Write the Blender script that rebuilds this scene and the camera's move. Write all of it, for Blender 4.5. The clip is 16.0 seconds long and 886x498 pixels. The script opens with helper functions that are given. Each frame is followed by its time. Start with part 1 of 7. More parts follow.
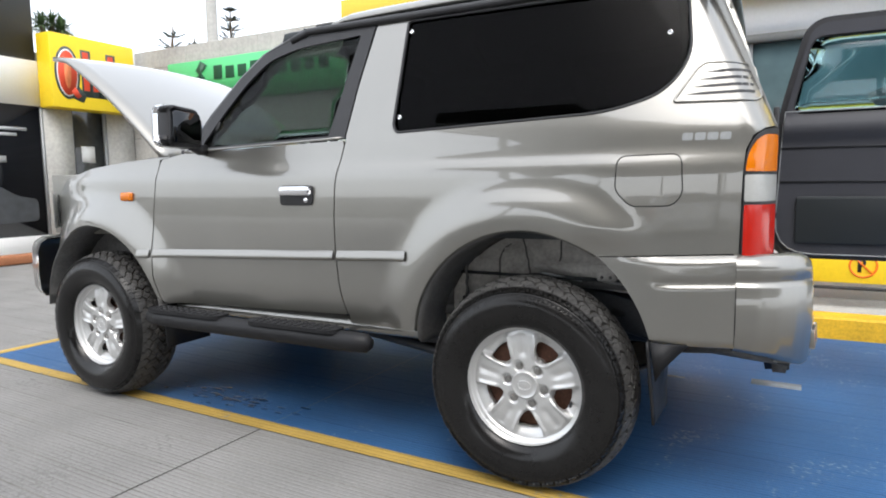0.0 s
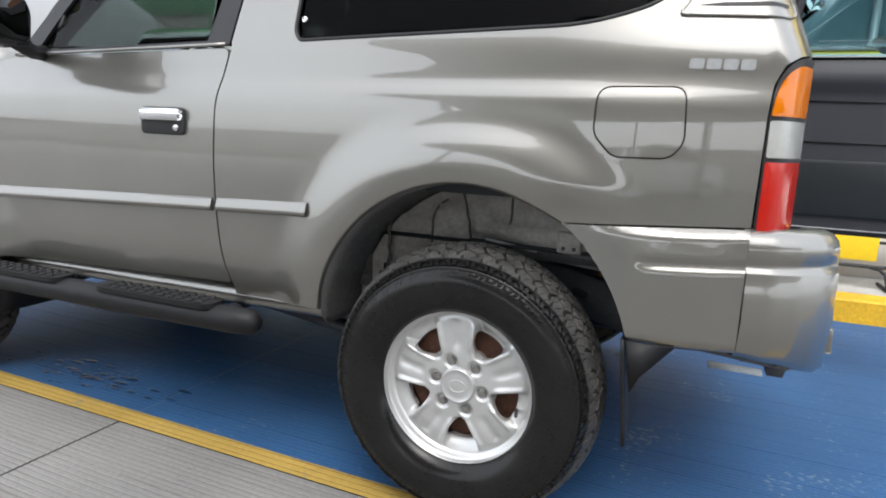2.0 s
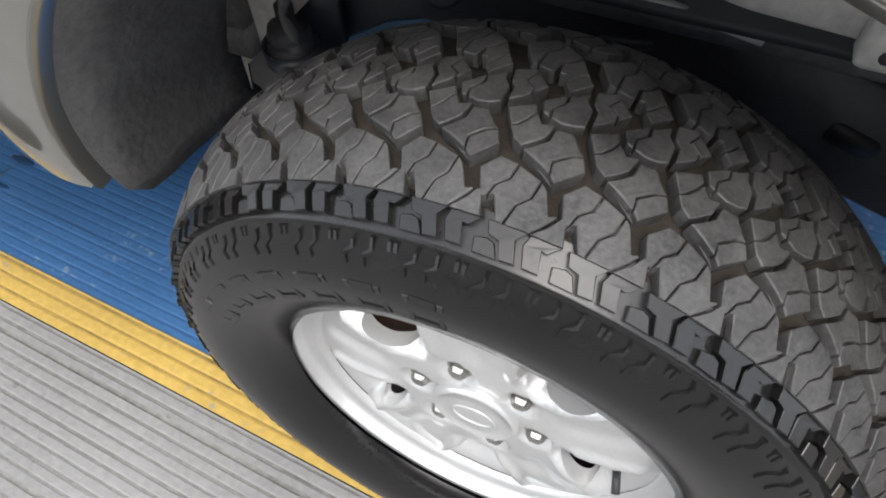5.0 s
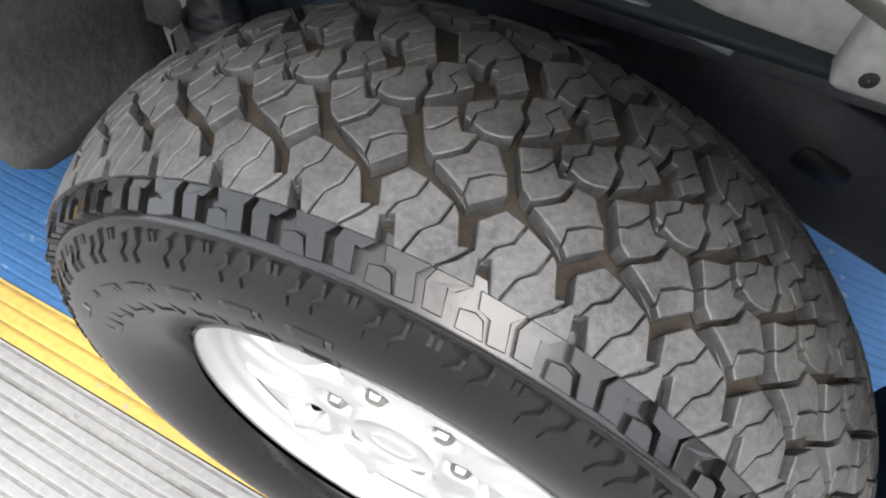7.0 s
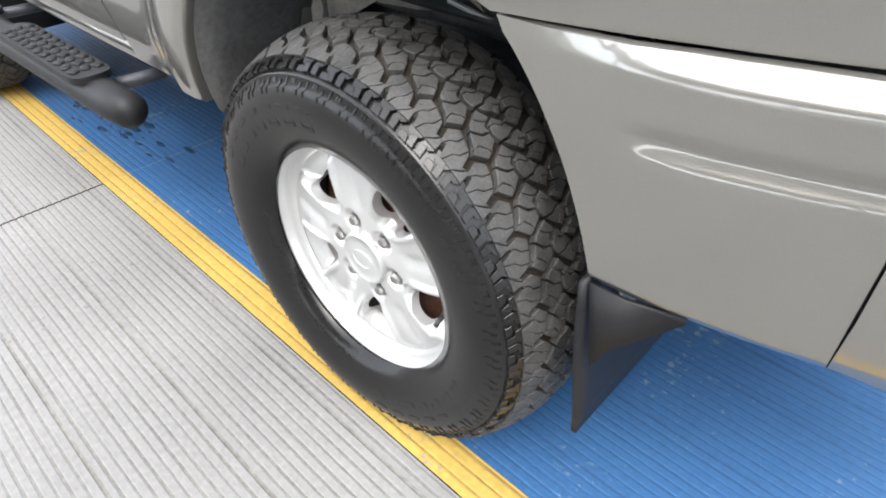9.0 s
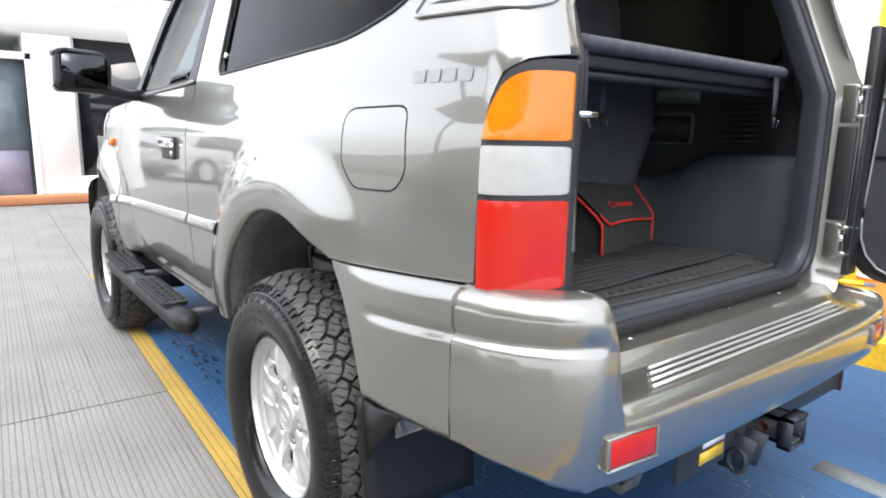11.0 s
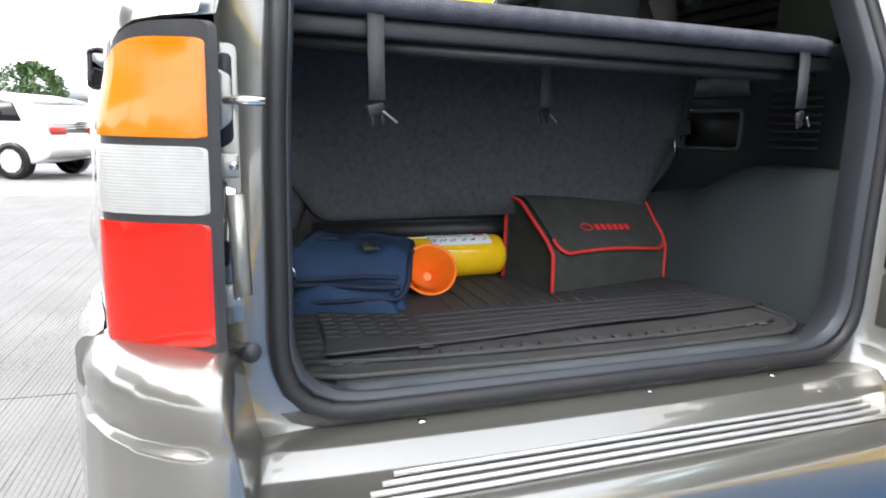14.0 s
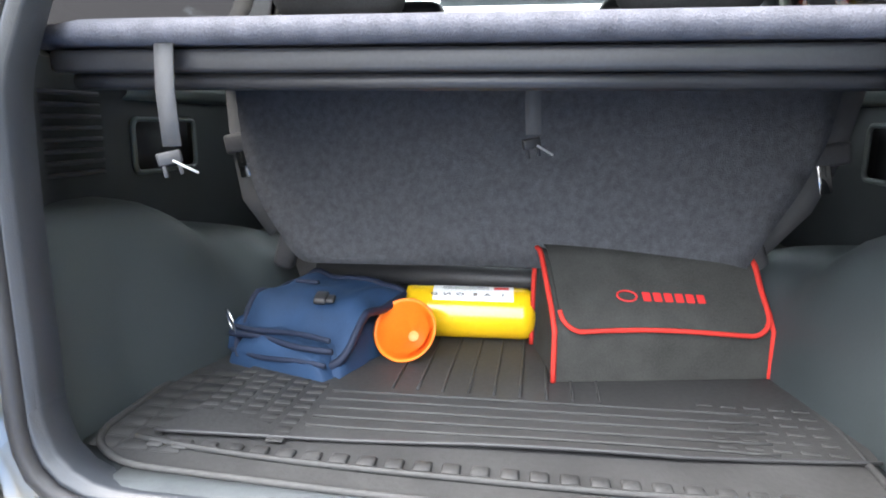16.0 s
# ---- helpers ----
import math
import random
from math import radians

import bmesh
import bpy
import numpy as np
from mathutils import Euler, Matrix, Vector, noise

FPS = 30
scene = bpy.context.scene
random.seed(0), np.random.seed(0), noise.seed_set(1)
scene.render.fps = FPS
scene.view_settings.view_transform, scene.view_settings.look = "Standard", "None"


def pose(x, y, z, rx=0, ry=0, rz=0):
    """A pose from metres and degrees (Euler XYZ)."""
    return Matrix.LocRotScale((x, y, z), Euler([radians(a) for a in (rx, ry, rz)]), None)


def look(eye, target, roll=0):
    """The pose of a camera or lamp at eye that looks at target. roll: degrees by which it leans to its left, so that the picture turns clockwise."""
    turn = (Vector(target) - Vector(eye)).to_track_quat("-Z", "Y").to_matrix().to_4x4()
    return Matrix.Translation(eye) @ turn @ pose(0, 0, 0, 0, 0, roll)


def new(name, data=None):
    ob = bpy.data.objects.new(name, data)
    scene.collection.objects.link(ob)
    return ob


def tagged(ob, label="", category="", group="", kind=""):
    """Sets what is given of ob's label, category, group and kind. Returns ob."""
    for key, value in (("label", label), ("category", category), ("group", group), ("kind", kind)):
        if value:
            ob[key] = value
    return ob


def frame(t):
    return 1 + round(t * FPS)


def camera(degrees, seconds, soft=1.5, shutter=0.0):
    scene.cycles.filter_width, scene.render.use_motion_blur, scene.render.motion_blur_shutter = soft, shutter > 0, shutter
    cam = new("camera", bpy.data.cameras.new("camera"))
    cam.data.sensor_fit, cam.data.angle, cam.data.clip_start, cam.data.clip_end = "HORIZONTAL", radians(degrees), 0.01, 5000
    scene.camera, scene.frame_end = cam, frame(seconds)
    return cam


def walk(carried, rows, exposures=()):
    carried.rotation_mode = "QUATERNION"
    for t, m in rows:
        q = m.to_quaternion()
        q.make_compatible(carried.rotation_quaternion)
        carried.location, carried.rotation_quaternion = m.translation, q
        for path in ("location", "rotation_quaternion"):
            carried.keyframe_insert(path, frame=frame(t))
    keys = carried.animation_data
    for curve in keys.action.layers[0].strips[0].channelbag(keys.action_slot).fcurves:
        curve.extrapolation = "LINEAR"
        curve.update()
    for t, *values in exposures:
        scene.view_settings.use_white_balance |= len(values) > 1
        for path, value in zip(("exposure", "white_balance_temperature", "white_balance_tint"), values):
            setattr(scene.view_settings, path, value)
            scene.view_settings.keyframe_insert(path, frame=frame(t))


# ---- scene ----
cam = camera(70.9, 16.0, 1.9)
METRES, EYE, TILT, LEAN, TURN = 5.6, 1.13, 0.0, 0.0, 28.9
PATH = [
    (0, (0.753, -2.859, 1.1), (-0.166, -1.095, 0.894), -0.7),
    (0.5, (0.756, -2.833, 1.125), (-0.256, -1.116, 0.959), -3.1),
    (1, (0.691, -2.691, 1.07), (-0.262, -0.948, 0.846), -0.4),
    (1.5, (0.597, -2.511, 1.081), (-0.174, -0.685, 0.814), 1.4),
    (2, (0.542, -2.326, 1.059), (-0.176, -0.495, 0.695), 2.5),
    (2.5, (0.509, -2.036, 1.074), (-0.373, -0.299, 0.619), 1.4),
    (3, (0.403, -1.806, 1.033), (-0.453, -0.103, 0.429), 1.7),
    (3.5, (0.275, -1.554, 1.043), (-0.391, 0.054, 0.057), 0.2),
    (5.8, (0.075, -0.988, 1.007), (-0.332, 0.055, -0.65), 4.3),
    (6, (0.074, -0.982, 0.999), (-0.297, 0.082, -0.653), 6.0),
    (6.5, (0.073, -0.975, 0.992), (-0.324, 0.123, -0.633), 6.8),
    (7, (0.103, -0.999, 0.989), (-0.306, 0.121, -0.616), 6.6),
    (7.5, (0.206, -1.044, 1.003), (-0.395, 0.064, -0.549), 3.0),
    (8, (0.384, -1.109, 1.018), (-0.482, -0.051, -0.442), -0.9),
    (8.5, (0.52, -1.212, 1.041), (-0.449, -0.111, -0.319), -1.7),
    (9, (0.669, -1.334, 1.073), (-0.379, -0.183, -0.184), -0.8),
    (9.5, (0.84, -1.39, 1.1), (-0.345, -0.17, 0.048), -1.3),
    (10, (1.058, -1.454, 1.141), (-0.342, -0.217, 0.428), -0.0),
    (12.3, (1.778, -1.345, 1.13), (0.192, -0.16, 0.843), 1.2),
    (12.5, (1.77, -1.282, 1.128), (0.182, -0.104, 0.833), 0.7),
    (13, (1.685, -1.056, 1.127), (0.028, 0.024, 0.833), 1.8),
    (13.5, (1.601, -0.842, 1.138), (-0.112, 0.122, 0.77), 0.1),
    (14, (1.57, -0.594, 1.148), (-0.282, 0.059, 0.77), 1.7),
    (14.5, (1.497, -0.404, 1.157), (-0.4, 0.024, 0.688), -0.4),
    (15, (1.346, -0.228, 1.167), (-0.574, 0.014, 0.662), 0.8),
    (15.5, (1.275, -0.071, 1.204), (-0.653, -0.079, 0.671), -1.6),
    (16, (1.348, 0.117, 1.225), (-0.588, -0.187, 0.824), 0.5),
]
EXPOSE = [(0.0, 0.17), (2.0, 0.15), (3.0, 0.33), (3.5, 0.42), (5.8, 0.75), (6.0, 0.8), (6.5, 1.22), (7.0, 1.35), (7.8, 1.3), (8.5, 1.12), (9.3, 1.1), (10.0, 1.18), (12.3, 0.2), (13.0, 0.37), (14.0, 1.08), (14.5, 1.55), (15.0, 2.0), (16.0, 2.5)]
walk(cam, [(t, look(eye, target, roll)) for t, eye, target, roll in PATH], EXPOSE)

# ---- world and light: a bright overcast day ----
world = bpy.data.worlds.new("world")
scene.world = world
world.use_nodes = True
wn, wl = world.node_tree.nodes, world.node_tree.links
sky = wn.new("ShaderNodeTexSky")
sky.sky_type = 'NISHITA'
sky.sun_disc = False
sky.sun_elevation, sky.sun_rotation = radians(58), radians(160)
sky.air_density, sky.dust_density, sky.ozone_density = 1.0, 4.0, 0.5
hs = wn.new("ShaderNodeHueSaturation")
hs.inputs["Saturation"].default_value = 0.42
wl.new(sky.outputs[0], hs.inputs["Color"])
cloud = wn.new("ShaderNodeMix")          # thin even cloud over the clear sky
cloud.data_type = 'RGBA'
cloud.inputs[0].default_value = 0.6
cloud.inputs[7].default_value = (4.0, 4.25, 4.65, 1)
wl.new(hs.outputs[0], cloud.inputs[6])
wl.new(cloud.outputs[2], wn["Background"].inputs["Color"])
wn["Background"].inputs["Strength"].default_value = 0.46
sun = new("sun", bpy.data.lights.new("sun", 'SUN'))
sun.data.energy, sun.data.angle, sun.data.color = 0.6, radians(25), (1.0, 0.98, 0.95)
sun.matrix_world = look((3, -5, 9), (0, 0, 0))


# ---- materials ----
def mat(name, col, rough=0.5, metal=0.0, var=0.15, scale=6.0, fine=80.0, bump=0.1, bscale=None, coat=0.0,
        spec=0.5, rvar=0.08, trans=0.0, ior=1.45, dist=0.004, col2=None, mixscale=None, alpha=1.0):
    """A principled surface with stains at one scale and grain at another."""
    m = bpy.data.materials.new(name)
    m.use_nodes = True
    n, l = m.node_tree.nodes, m.node_tree.links
    b = n["Principled BSDF"]
    tc = n.new("ShaderNodeTexCoord")
    big, small = n.new("ShaderNodeTexNoise"), n.new("ShaderNodeTexNoise")
    big.inputs["Scale"].default_value, small.inputs["Scale"].default_value = scale, fine
    big.inputs["Detail"].default_value, small.inputs["Detail"].default_value = 4, 3
    geo = n.new("ShaderNodeNewGeometry")
    for t in (big, small):
        l.new(geo.outputs["Position"], t.inputs["Vector"])
    mix = n.new("ShaderNodeMix")
    mix.data_type = 'RGBA'
    d = [max(0.0, c * (1 - var)) for c in col]
    e = [min(1.0, c * (1 + var)) for c in (col2 or col)]
    mix.inputs[6].default_value, mix.inputs[7].default_value = (*d, 1), (*e, 1)
    add = n.new("ShaderNodeMath")
    add.operation = 'MULTIPLY_ADD'
    add.inputs[1].default_value = 0.45
    l.new(small.outputs[0], add.inputs[0])
    half = n.new("ShaderNodeMath")
    half.operation = 'MULTIPLY'
    half.inputs[1].default_value = 0.55
    l.new(big.outputs[0], half.inputs[0])
    l.new(half.outputs[0], add.inputs[2])
    ramp = n.new("ShaderNodeMapRange")
    ramp.inputs[1].default_value, ramp.inputs[2].default_value = 0.3, 0.7
    l.new(add.outputs[0], ramp.inputs[0])
    l.new(ramp.outputs[0], mix.inputs[0])
    l.new(mix.outputs[2], b.inputs["Base Color"])
    r = n.new("ShaderNodeMapRange")
    r.inputs[3].default_value, r.inputs[4].default_value = max(0.0, rough - rvar), min(1.0, rough + rvar)
    l.new(big.outputs[0], r.inputs[0])
    l.new(r.outputs[0], b.inputs["Roughness"])
    b.inputs["Metallic"].default_value = metal
    b.inputs["Specular IOR Level"].default_value = spec
    b.inputs["Coat Weight"].default_value = coat
    b.inputs["Coat Roughness"].default_value = 0.03
    b.inputs["Coat IOR"].default_value = 1.78
    b.inputs["Transmission Weight"].default_value = trans
    b.inputs["IOR"].default_value = ior
    b.inputs["Alpha"].default_value = alpha
    if bump:
        bp = n.new("ShaderNodeBump")
        bp.inputs["Strength"].default_value, bp.inputs["Distance"].default_value = bump, dist
        l.new(small.outputs[0], bp.inputs["Height"])
        l.new(bp.outputs[0], b.inputs["Normal"])
    return m


def glow(name, col, strength):
    m = bpy.data.materials.new(name)
    m.use_nodes = True
    b = m.node_tree.nodes["Principled BSDF"]
    b.inputs["Base Color"].default_value = (*col, 1)
    b.inputs["Emission Color"].default_value = (*col, 1)
    b.inputs["Emission Strength"].default_value = strength
    return m


def ribs(m, scale, axis, strength=0.5):
    """Moulded ribs on a lens, by a wave relief."""
    n, l = m.node_tree.nodes, m.node_tree.links
    w = n.new("ShaderNodeTexWave")
    w.bands_direction = axis
    w.inputs["Scale"].default_value = scale
    geo = n.new("ShaderNodeNewGeometry")
    l.new(geo.outputs["Position"], w.inputs["Vector"])
    bp = n.new("ShaderNodeBump")
    bp.inputs["Strength"].default_value, bp.inputs["Distance"].default_value = strength, 0.002
    l.new(w.outputs["Fac"], bp.inputs["Height"])
    l.new(bp.outputs[0], n["Principled BSDF"].inputs["Normal"])


PAINT = mat("metallic_paint", (0.226, 0.219, 0.197), 0.32, 0.76, 0.07, 3.0, 700, 0.0, coat=1.0, rvar=0.05)
PAINT_IN = mat("jamb_paint", (0.30, 0.292, 0.256), 0.36, 0.6, 0.12, 9, 200, 0.05, coat=0.5)
BLACKGLASS = mat("tinted_glass", (0.006, 0.006, 0.006), 0.03, 0.0, 0.1, 3, 50, 0.0, rvar=0.01, spec=0.5)
GLASS = mat("tint_film_glass", (0.13, 0.145, 0.13), 0.0, 0.0, 0.02, 3, 50, 0.0, rvar=0.0, trans=1.0, ior=1.2)
DARKGLASS = mat("black_film_glass", (0.014, 0.013, 0.013), 0.0, 0.0, 0.02, 3, 50, 0.0, rvar=0.0, trans=1.0, ior=1.13)
CLEARGLASS = mat("clear_glass", (0.75, 0.86, 0.86), 0.0, 0.0, 0.02, 3, 50, 0.0, rvar=0.0, trans=1.0, ior=1.45)
BLUEGLASS = mat("blue_tint_glass", (0.35, 0.60, 0.66), 0.0, 0.0, 0.05, 3, 50, 0.0, rvar=0.0, trans=1.0, ior=1.45)
RUBBER = mat("tyre_rubber", (0.026, 0.0255, 0.025), 0.55, 0, 0.4, 22, 260, 0.3, col2=(0.060, 0.058, 0.055), dist=0.0015)
SIDEWALL = mat("sidewall_rubber", (0.010, 0.0096, 0.0092), 0.20, 0, 0.3, 9, 160, 0.12, spec=0.36, dist=0.001, rvar=0.12)
# brown groove dust, its colour lowered further for shade between the blocks
DUSTY_SHADE = mat("groove_dust_and_shade", (0.020, 0.015, 0.010), 0.9, 0, 0.4, 30, 200, 0.3)
TRIMRUB = mat("black_rubber_seal", (0.018, 0.018, 0.02), 0.5, 0, 0.2, 20, 150, 0.05)
FLAPRUB = mat("black_flap_rubber", (0.009, 0.009, 0.010), 0.5, 0, 0.3, 14, 180, 0.2, dist=0.001, spec=0.35)
BLACKPL = mat("black_plastic", (0.022, 0.022, 0.024), 0.45, 0, 0.3, 12, 220, 0.2, dist=0.001)
GREYPL = mat("worn_grey_plastic", (0.036, 0.036, 0.038), 0.5, 0, 0.3, 14, 260, 0.25, dist=0.001)
CHASSIS = mat("chassis_black", (0.030, 0.033, 0.040), 0.42, 0.0, 0.4, 14, 90, 0.2, rvar=0.15)
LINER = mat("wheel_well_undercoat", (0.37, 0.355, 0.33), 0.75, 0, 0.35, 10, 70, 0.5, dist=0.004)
LINER_DK = mat("dark_underbody_grey", (0.10, 0.098, 0.095), 0.7, 0, 0.4, 10, 70, 0.5, dist=0.005)
ALLOY = mat("silver_alloy", (0.60, 0.60, 0.59), 0.34, 0.6, 0.06, 8, 300, 0.05, coat=0.4, dist=0.0006)
# shade behind the spokes is put into the barrel's dark colour
BARREL = mat("shaded_barrel", (0.10, 0.095, 0.09), 0.6, 0.4, 0.4, 20, 140, 0.2)
BRAKE = mat("rusty_brake_drum", (0.12, 0.055, 0.035), 0.7, 0.3, 0.5, 25, 140, 0.3)
CHROME = mat("chrome", (0.85, 0.85, 0.86), 0.06, 1.0, 0.02, 5, 100, 0.0, rvar=0.03)
NUT = mat("lug_nut_steel", (0.35, 0.34, 0.32), 0.3, 0.9, 0.2, 60, 300, 0.1)
AMBER = mat("amber_lens", (0.62, 0.16, 0.003), 0.12, 0, 0.06, 16, 40, 0.0, coat=0.15, dist=0.001)
CLEARLENS = mat("clear_lens", (0.38, 0.38, 0.36), 0.16, 0.1, 0.08, 14, 60, 0.15, coat=0.4, dist=0.001)
REDLENS = mat("red_lens", (0.43, 0.011, 0.004), 0.12, 0, 0.06, 14, 40, 0.0, coat=0.15, dist=0.001)
ribs(CLEARLENS, 80, "Z", 0.10)
HEADLENS = mat("headlamp_lens", (0.7, 0.72, 0.72), 0.1, 0.3, 0.1, 14, 100, 0.0, coat=1.0)
TRIMGREY = mat("blue_grey_trim", (0.033, 0.034, 0.041), 0.55, 0, 0.12, 8, 420, 0.3, dist=0.0008)
TRIMDARK = mat("dark_cabin_trim", (0.019, 0.023, 0.025), 0.6, 0, 0.15, 8, 420, 0.3, dist=0.0008)
CARPET = mat("blue_grey_carpet", (0.066, 0.068, 0.074), 0.95, 0, 0.32, 70, 420, 0.8, dist=0.003, spec=0.1)
CLOTH = mat("grey_seat_fabric", (0.05, 0.05, 0.052), 0.85, 0, 0.3, 12, 300, 0.4, spec=0.2)
MAT_RUB = mat("rubber_mat", (0.036, 0.036, 0.036), 0.66, 0, 0.3, 9, 120, 0.15, rvar=0.12)
WEB = mat("webbing", (0.06, 0.06, 0.062), 0.75, 0, 0.15, 20, 500, 0.4, dist=0.0006)
NAVY = mat("navy_nylon", (0.016, 0.040, 0.090), 0.7, 0, 0.25, 14, 400, 0.5, dist=0.0008, spec=0.3)
NAVY_DK = mat("navy_binding", (0.008, 0.014, 0.035), 0.7, 0, 0.2, 14, 400, 0.4, dist=0.0006)
TRIMMID = mat("mid_grey_trim", (0.034, 0.038, 0.045), 0.42, 0, 0.12, 8, 420, 0.3, dist=0.0008)
LEDGE = mat("pale_cabin_trim", (0.075, 0.088, 0.082), 0.5, 0, 0.15, 8, 300, 0.2, dist=0.0008)
# trim plastic made paler and bluer to carry the sky's reflection
SILL_SHEEN = mat("sky_sheen_sill_trim", (0.075, 0.083, 0.088), 0.38, 0, 0.2, 14, 200, 0.2, dist=0.0008)
FELT = mat("charcoal_felt", (0.045, 0.045, 0.042), 0.95, 0, 0.3, 18, 350, 0.6, dist=0.001, spec=0.1)
REDBIND = mat("red_binding", (0.55, 0.030, 0.020), 0.75, 0, 0.15, 20, 400, 0.4, dist=0.0006)
YELPAINT = mat("yellow_enamel", (0.85, 0.52, 0.01), 0.25, 0, 0.06, 8, 100, 0.0, coat=0.5)
ORANGE = mat("orange_plastic", (0.90, 0.20, 0.015), 0.4, 0, 0.08, 10, 150, 0.05)
LABELW = mat("white_label", (0.8, 0.8, 0.78), 0.4, 0, 0.04, 20, 100, 0.0)
INK = mat("black_ink", (0.02, 0.02, 0.02), 0.5, 0, 0.1, 20, 100, 0.0)
REDINK = mat("red_ink", (0.6, 0.03, 0.03), 0.5, 0, 0.1, 20, 100, 0.0)
WHITEWALL = mat("white_render", (0.80, 0.80, 0.79), 0.7, 0, 0.05, 0.8, 40, 0.1)
CONCWALL = mat("concrete_wall", (0.42, 0.41, 0.38), 0.9, 0, 0.25, 1.2, 18, 0.4, dist=0.01)
DARKSIGN = mat("charcoal_sign", (0.045, 0.047, 0.052), 0.55, 0, 0.1, 1.0, 60, 0.0)
SHOPGLASS = mat("shop_glass", (0.012, 0.013, 0.016), 0.03, 0, 0.3, 0.7, 5, 0.0, rvar=0.02)
YELSIGN = mat("yellow_sign", (0.85, 0.60, 0.02), 0.45, 0, 0.08, 1.0, 40, 0.0)
REDSIGN = mat("red_sign_ink", (0.62, 0.06, 0.02), 0.5, 0, 0.12, 2, 40, 0.0)
GREENSIGN = mat("green_sign", (0.10, 0.55, 0.20), 0.5, 0, 0.08, 1, 40, 0.0)
GREENINK = mat("dark_green_ink", (0.01, 0.07, 0.03), 0.5, 0, 0.1, 1, 40, 0.0)
YELFASCIA = mat("yellow_fascia", (0.72, 0.52, 0.06), 0.6, 0, 0.1, 1.0, 40, 0.05)
KERBYEL = mat("yellow_kerb_paint", (0.72, 0.42, 0.02), 0.6, 0, 0.3, 5, 50, 0.3, dist=0.004)
KERBRED = mat("terracotta_kerb", (0.42, 0.17, 0.08), 0.75, 0, 0.2, 4, 40, 0.2)
PAVE = mat("pavement_concrete", (0.36, 0.35, 0.32), 0.9, 0, 0.25, 3, 45, 0.3, dist=0.004)
BRICKM = mat("brick", (0.38, 0.19, 0.11), 0.9, 0, 0.3, 8, 60, 0.3)
GREYMETAL = mat("grey_metal", (0.30, 0.31, 0.31), 0.45, 0.4, 0.12, 5, 80, 0.0)
SHUTTER = mat("grey_green_shutter", (0.08, 0.10, 0.085), 0.55, 0.2, 0.15, 3, 60, 0.05)
GREENWALL = mat("pale_green_wall", (0.20, 0.26, 0.19), 0.8, 0, 0.1, 2, 40, 0.1)
DARKROOM = mat("dark_interior", (0.02, 0.02, 0.02), 0.8, 0, 0.3, 2, 40, 0.0)
BARK = mat("bark", (0.12, 0.09, 0.06), 0.9, 0, 0.4, 8, 60, 0.5)
LEAF = mat("leaves", (0.055, 0.10, 0.03), 0.7, 0, 0.4, 4, 40, 0.0)
LEAFD = mat("conifer_needles", (0.03, 0.055, 0.03), 0.8, 0, 0.4, 4, 40, 0.0)
WHITECAR = mat("white_car_paint", (0.75, 0.75, 0.74), 0.25, 0, 0.03, 1, 50, 0.0, coat=0.8)
ROPE = mat("yellow_black_rope", (0.30, 0.22, 0.03), 0.8, 0, 0.9, 40, 120, 0.3)


# ---- mesh helpers ----
def link(name, mesh, material, parent=None, label=""):
    ob = new(name, mesh)
    if material is not None and not mesh.materials:
        for m in (material if isinstance(material, (list, tuple)) else [material]):
            mesh.materials.append(m)
    ob.parent = parent
    if label:
        ob["label"] = label
    return ob


def part(name, bm, material, parent=None, label="", smooth=True):
    mesh = bpy.data.meshes.new(name)
    for f in bm.faces:
        f.smooth = smooth
    bm.to_mesh(mesh)
    bm.free()
    return link(name, mesh, material, parent, label)


def thing(name, label, category, at=(0, 0, 0), group="", kind=""):
    ob = new(name)
    ob.empty_display_size = 0.05
    ob.location = at
    return tagged(ob, label, category, group, kind)


def box(x0, x1, y0, y1, z0, z1, bevel=0.0, seg=2):
    bm = bmesh.new()
    bmesh.ops.create_cube(bm, size=1)
    bmesh.ops.scale(bm, vec=(x1 - x0, y1 - y0, z1 - z0), verts=bm.verts)
    bmesh.ops.translate(bm, vec=((x0 + x1) / 2, (y0 + y1) / 2, (z0 + z1) / 2), verts=bm.verts)
    if bevel:
        bmesh.ops.bevel(bm, geom=bm.edges[:], offset=bevel, segments=seg, profile=0.5, affect='EDGES')
    return bm


def join(*bms):
    out = bmesh.new()
    for b in bms:
        me = bpy.data.meshes.new("tmp")
        b.to_mesh(me)
        b.free()
        out.from_mesh(me)
        bpy.data.meshes.remove(me)
    return out


def moved(bm, m):
    bmesh.ops.transform(bm, matrix=m, verts=bm.verts)
    return bm


def sharp(bm, angle=35):
    for e in bm.edges:
        if len(e.link_faces) == 2 and e.calc_face_angle(0) > radians(angle):
            e.smooth = False
    return bm


def lathe(profile, seg=48, axis='Y', closed=False):
    """Profile of (radius, offset along the axis)."""
    bm = bmesh.new()
    rings = []
    for r, w in profile:
        ring = []
        for i in range(seg):
            a = 2 * math.pi * i / seg
            c, s = r * math.cos(a), r * math.sin(a)
            ring.append(bm.verts.new({'Y': (c, w, s), 'Z': (c, s, w), 'X': (w, c, s)}[axis]))
        rings.append(ring)
    for a, b in zip(rings, rings[1:] + ([rings[0]] if closed else [])):
        for i in range(seg):
            j = (i + 1) % seg
            bm.faces.new((a[i], a[j], b[j], b[i]))
    bmesh.ops.recalc_face_normals(bm, faces=bm.faces)
    return bm


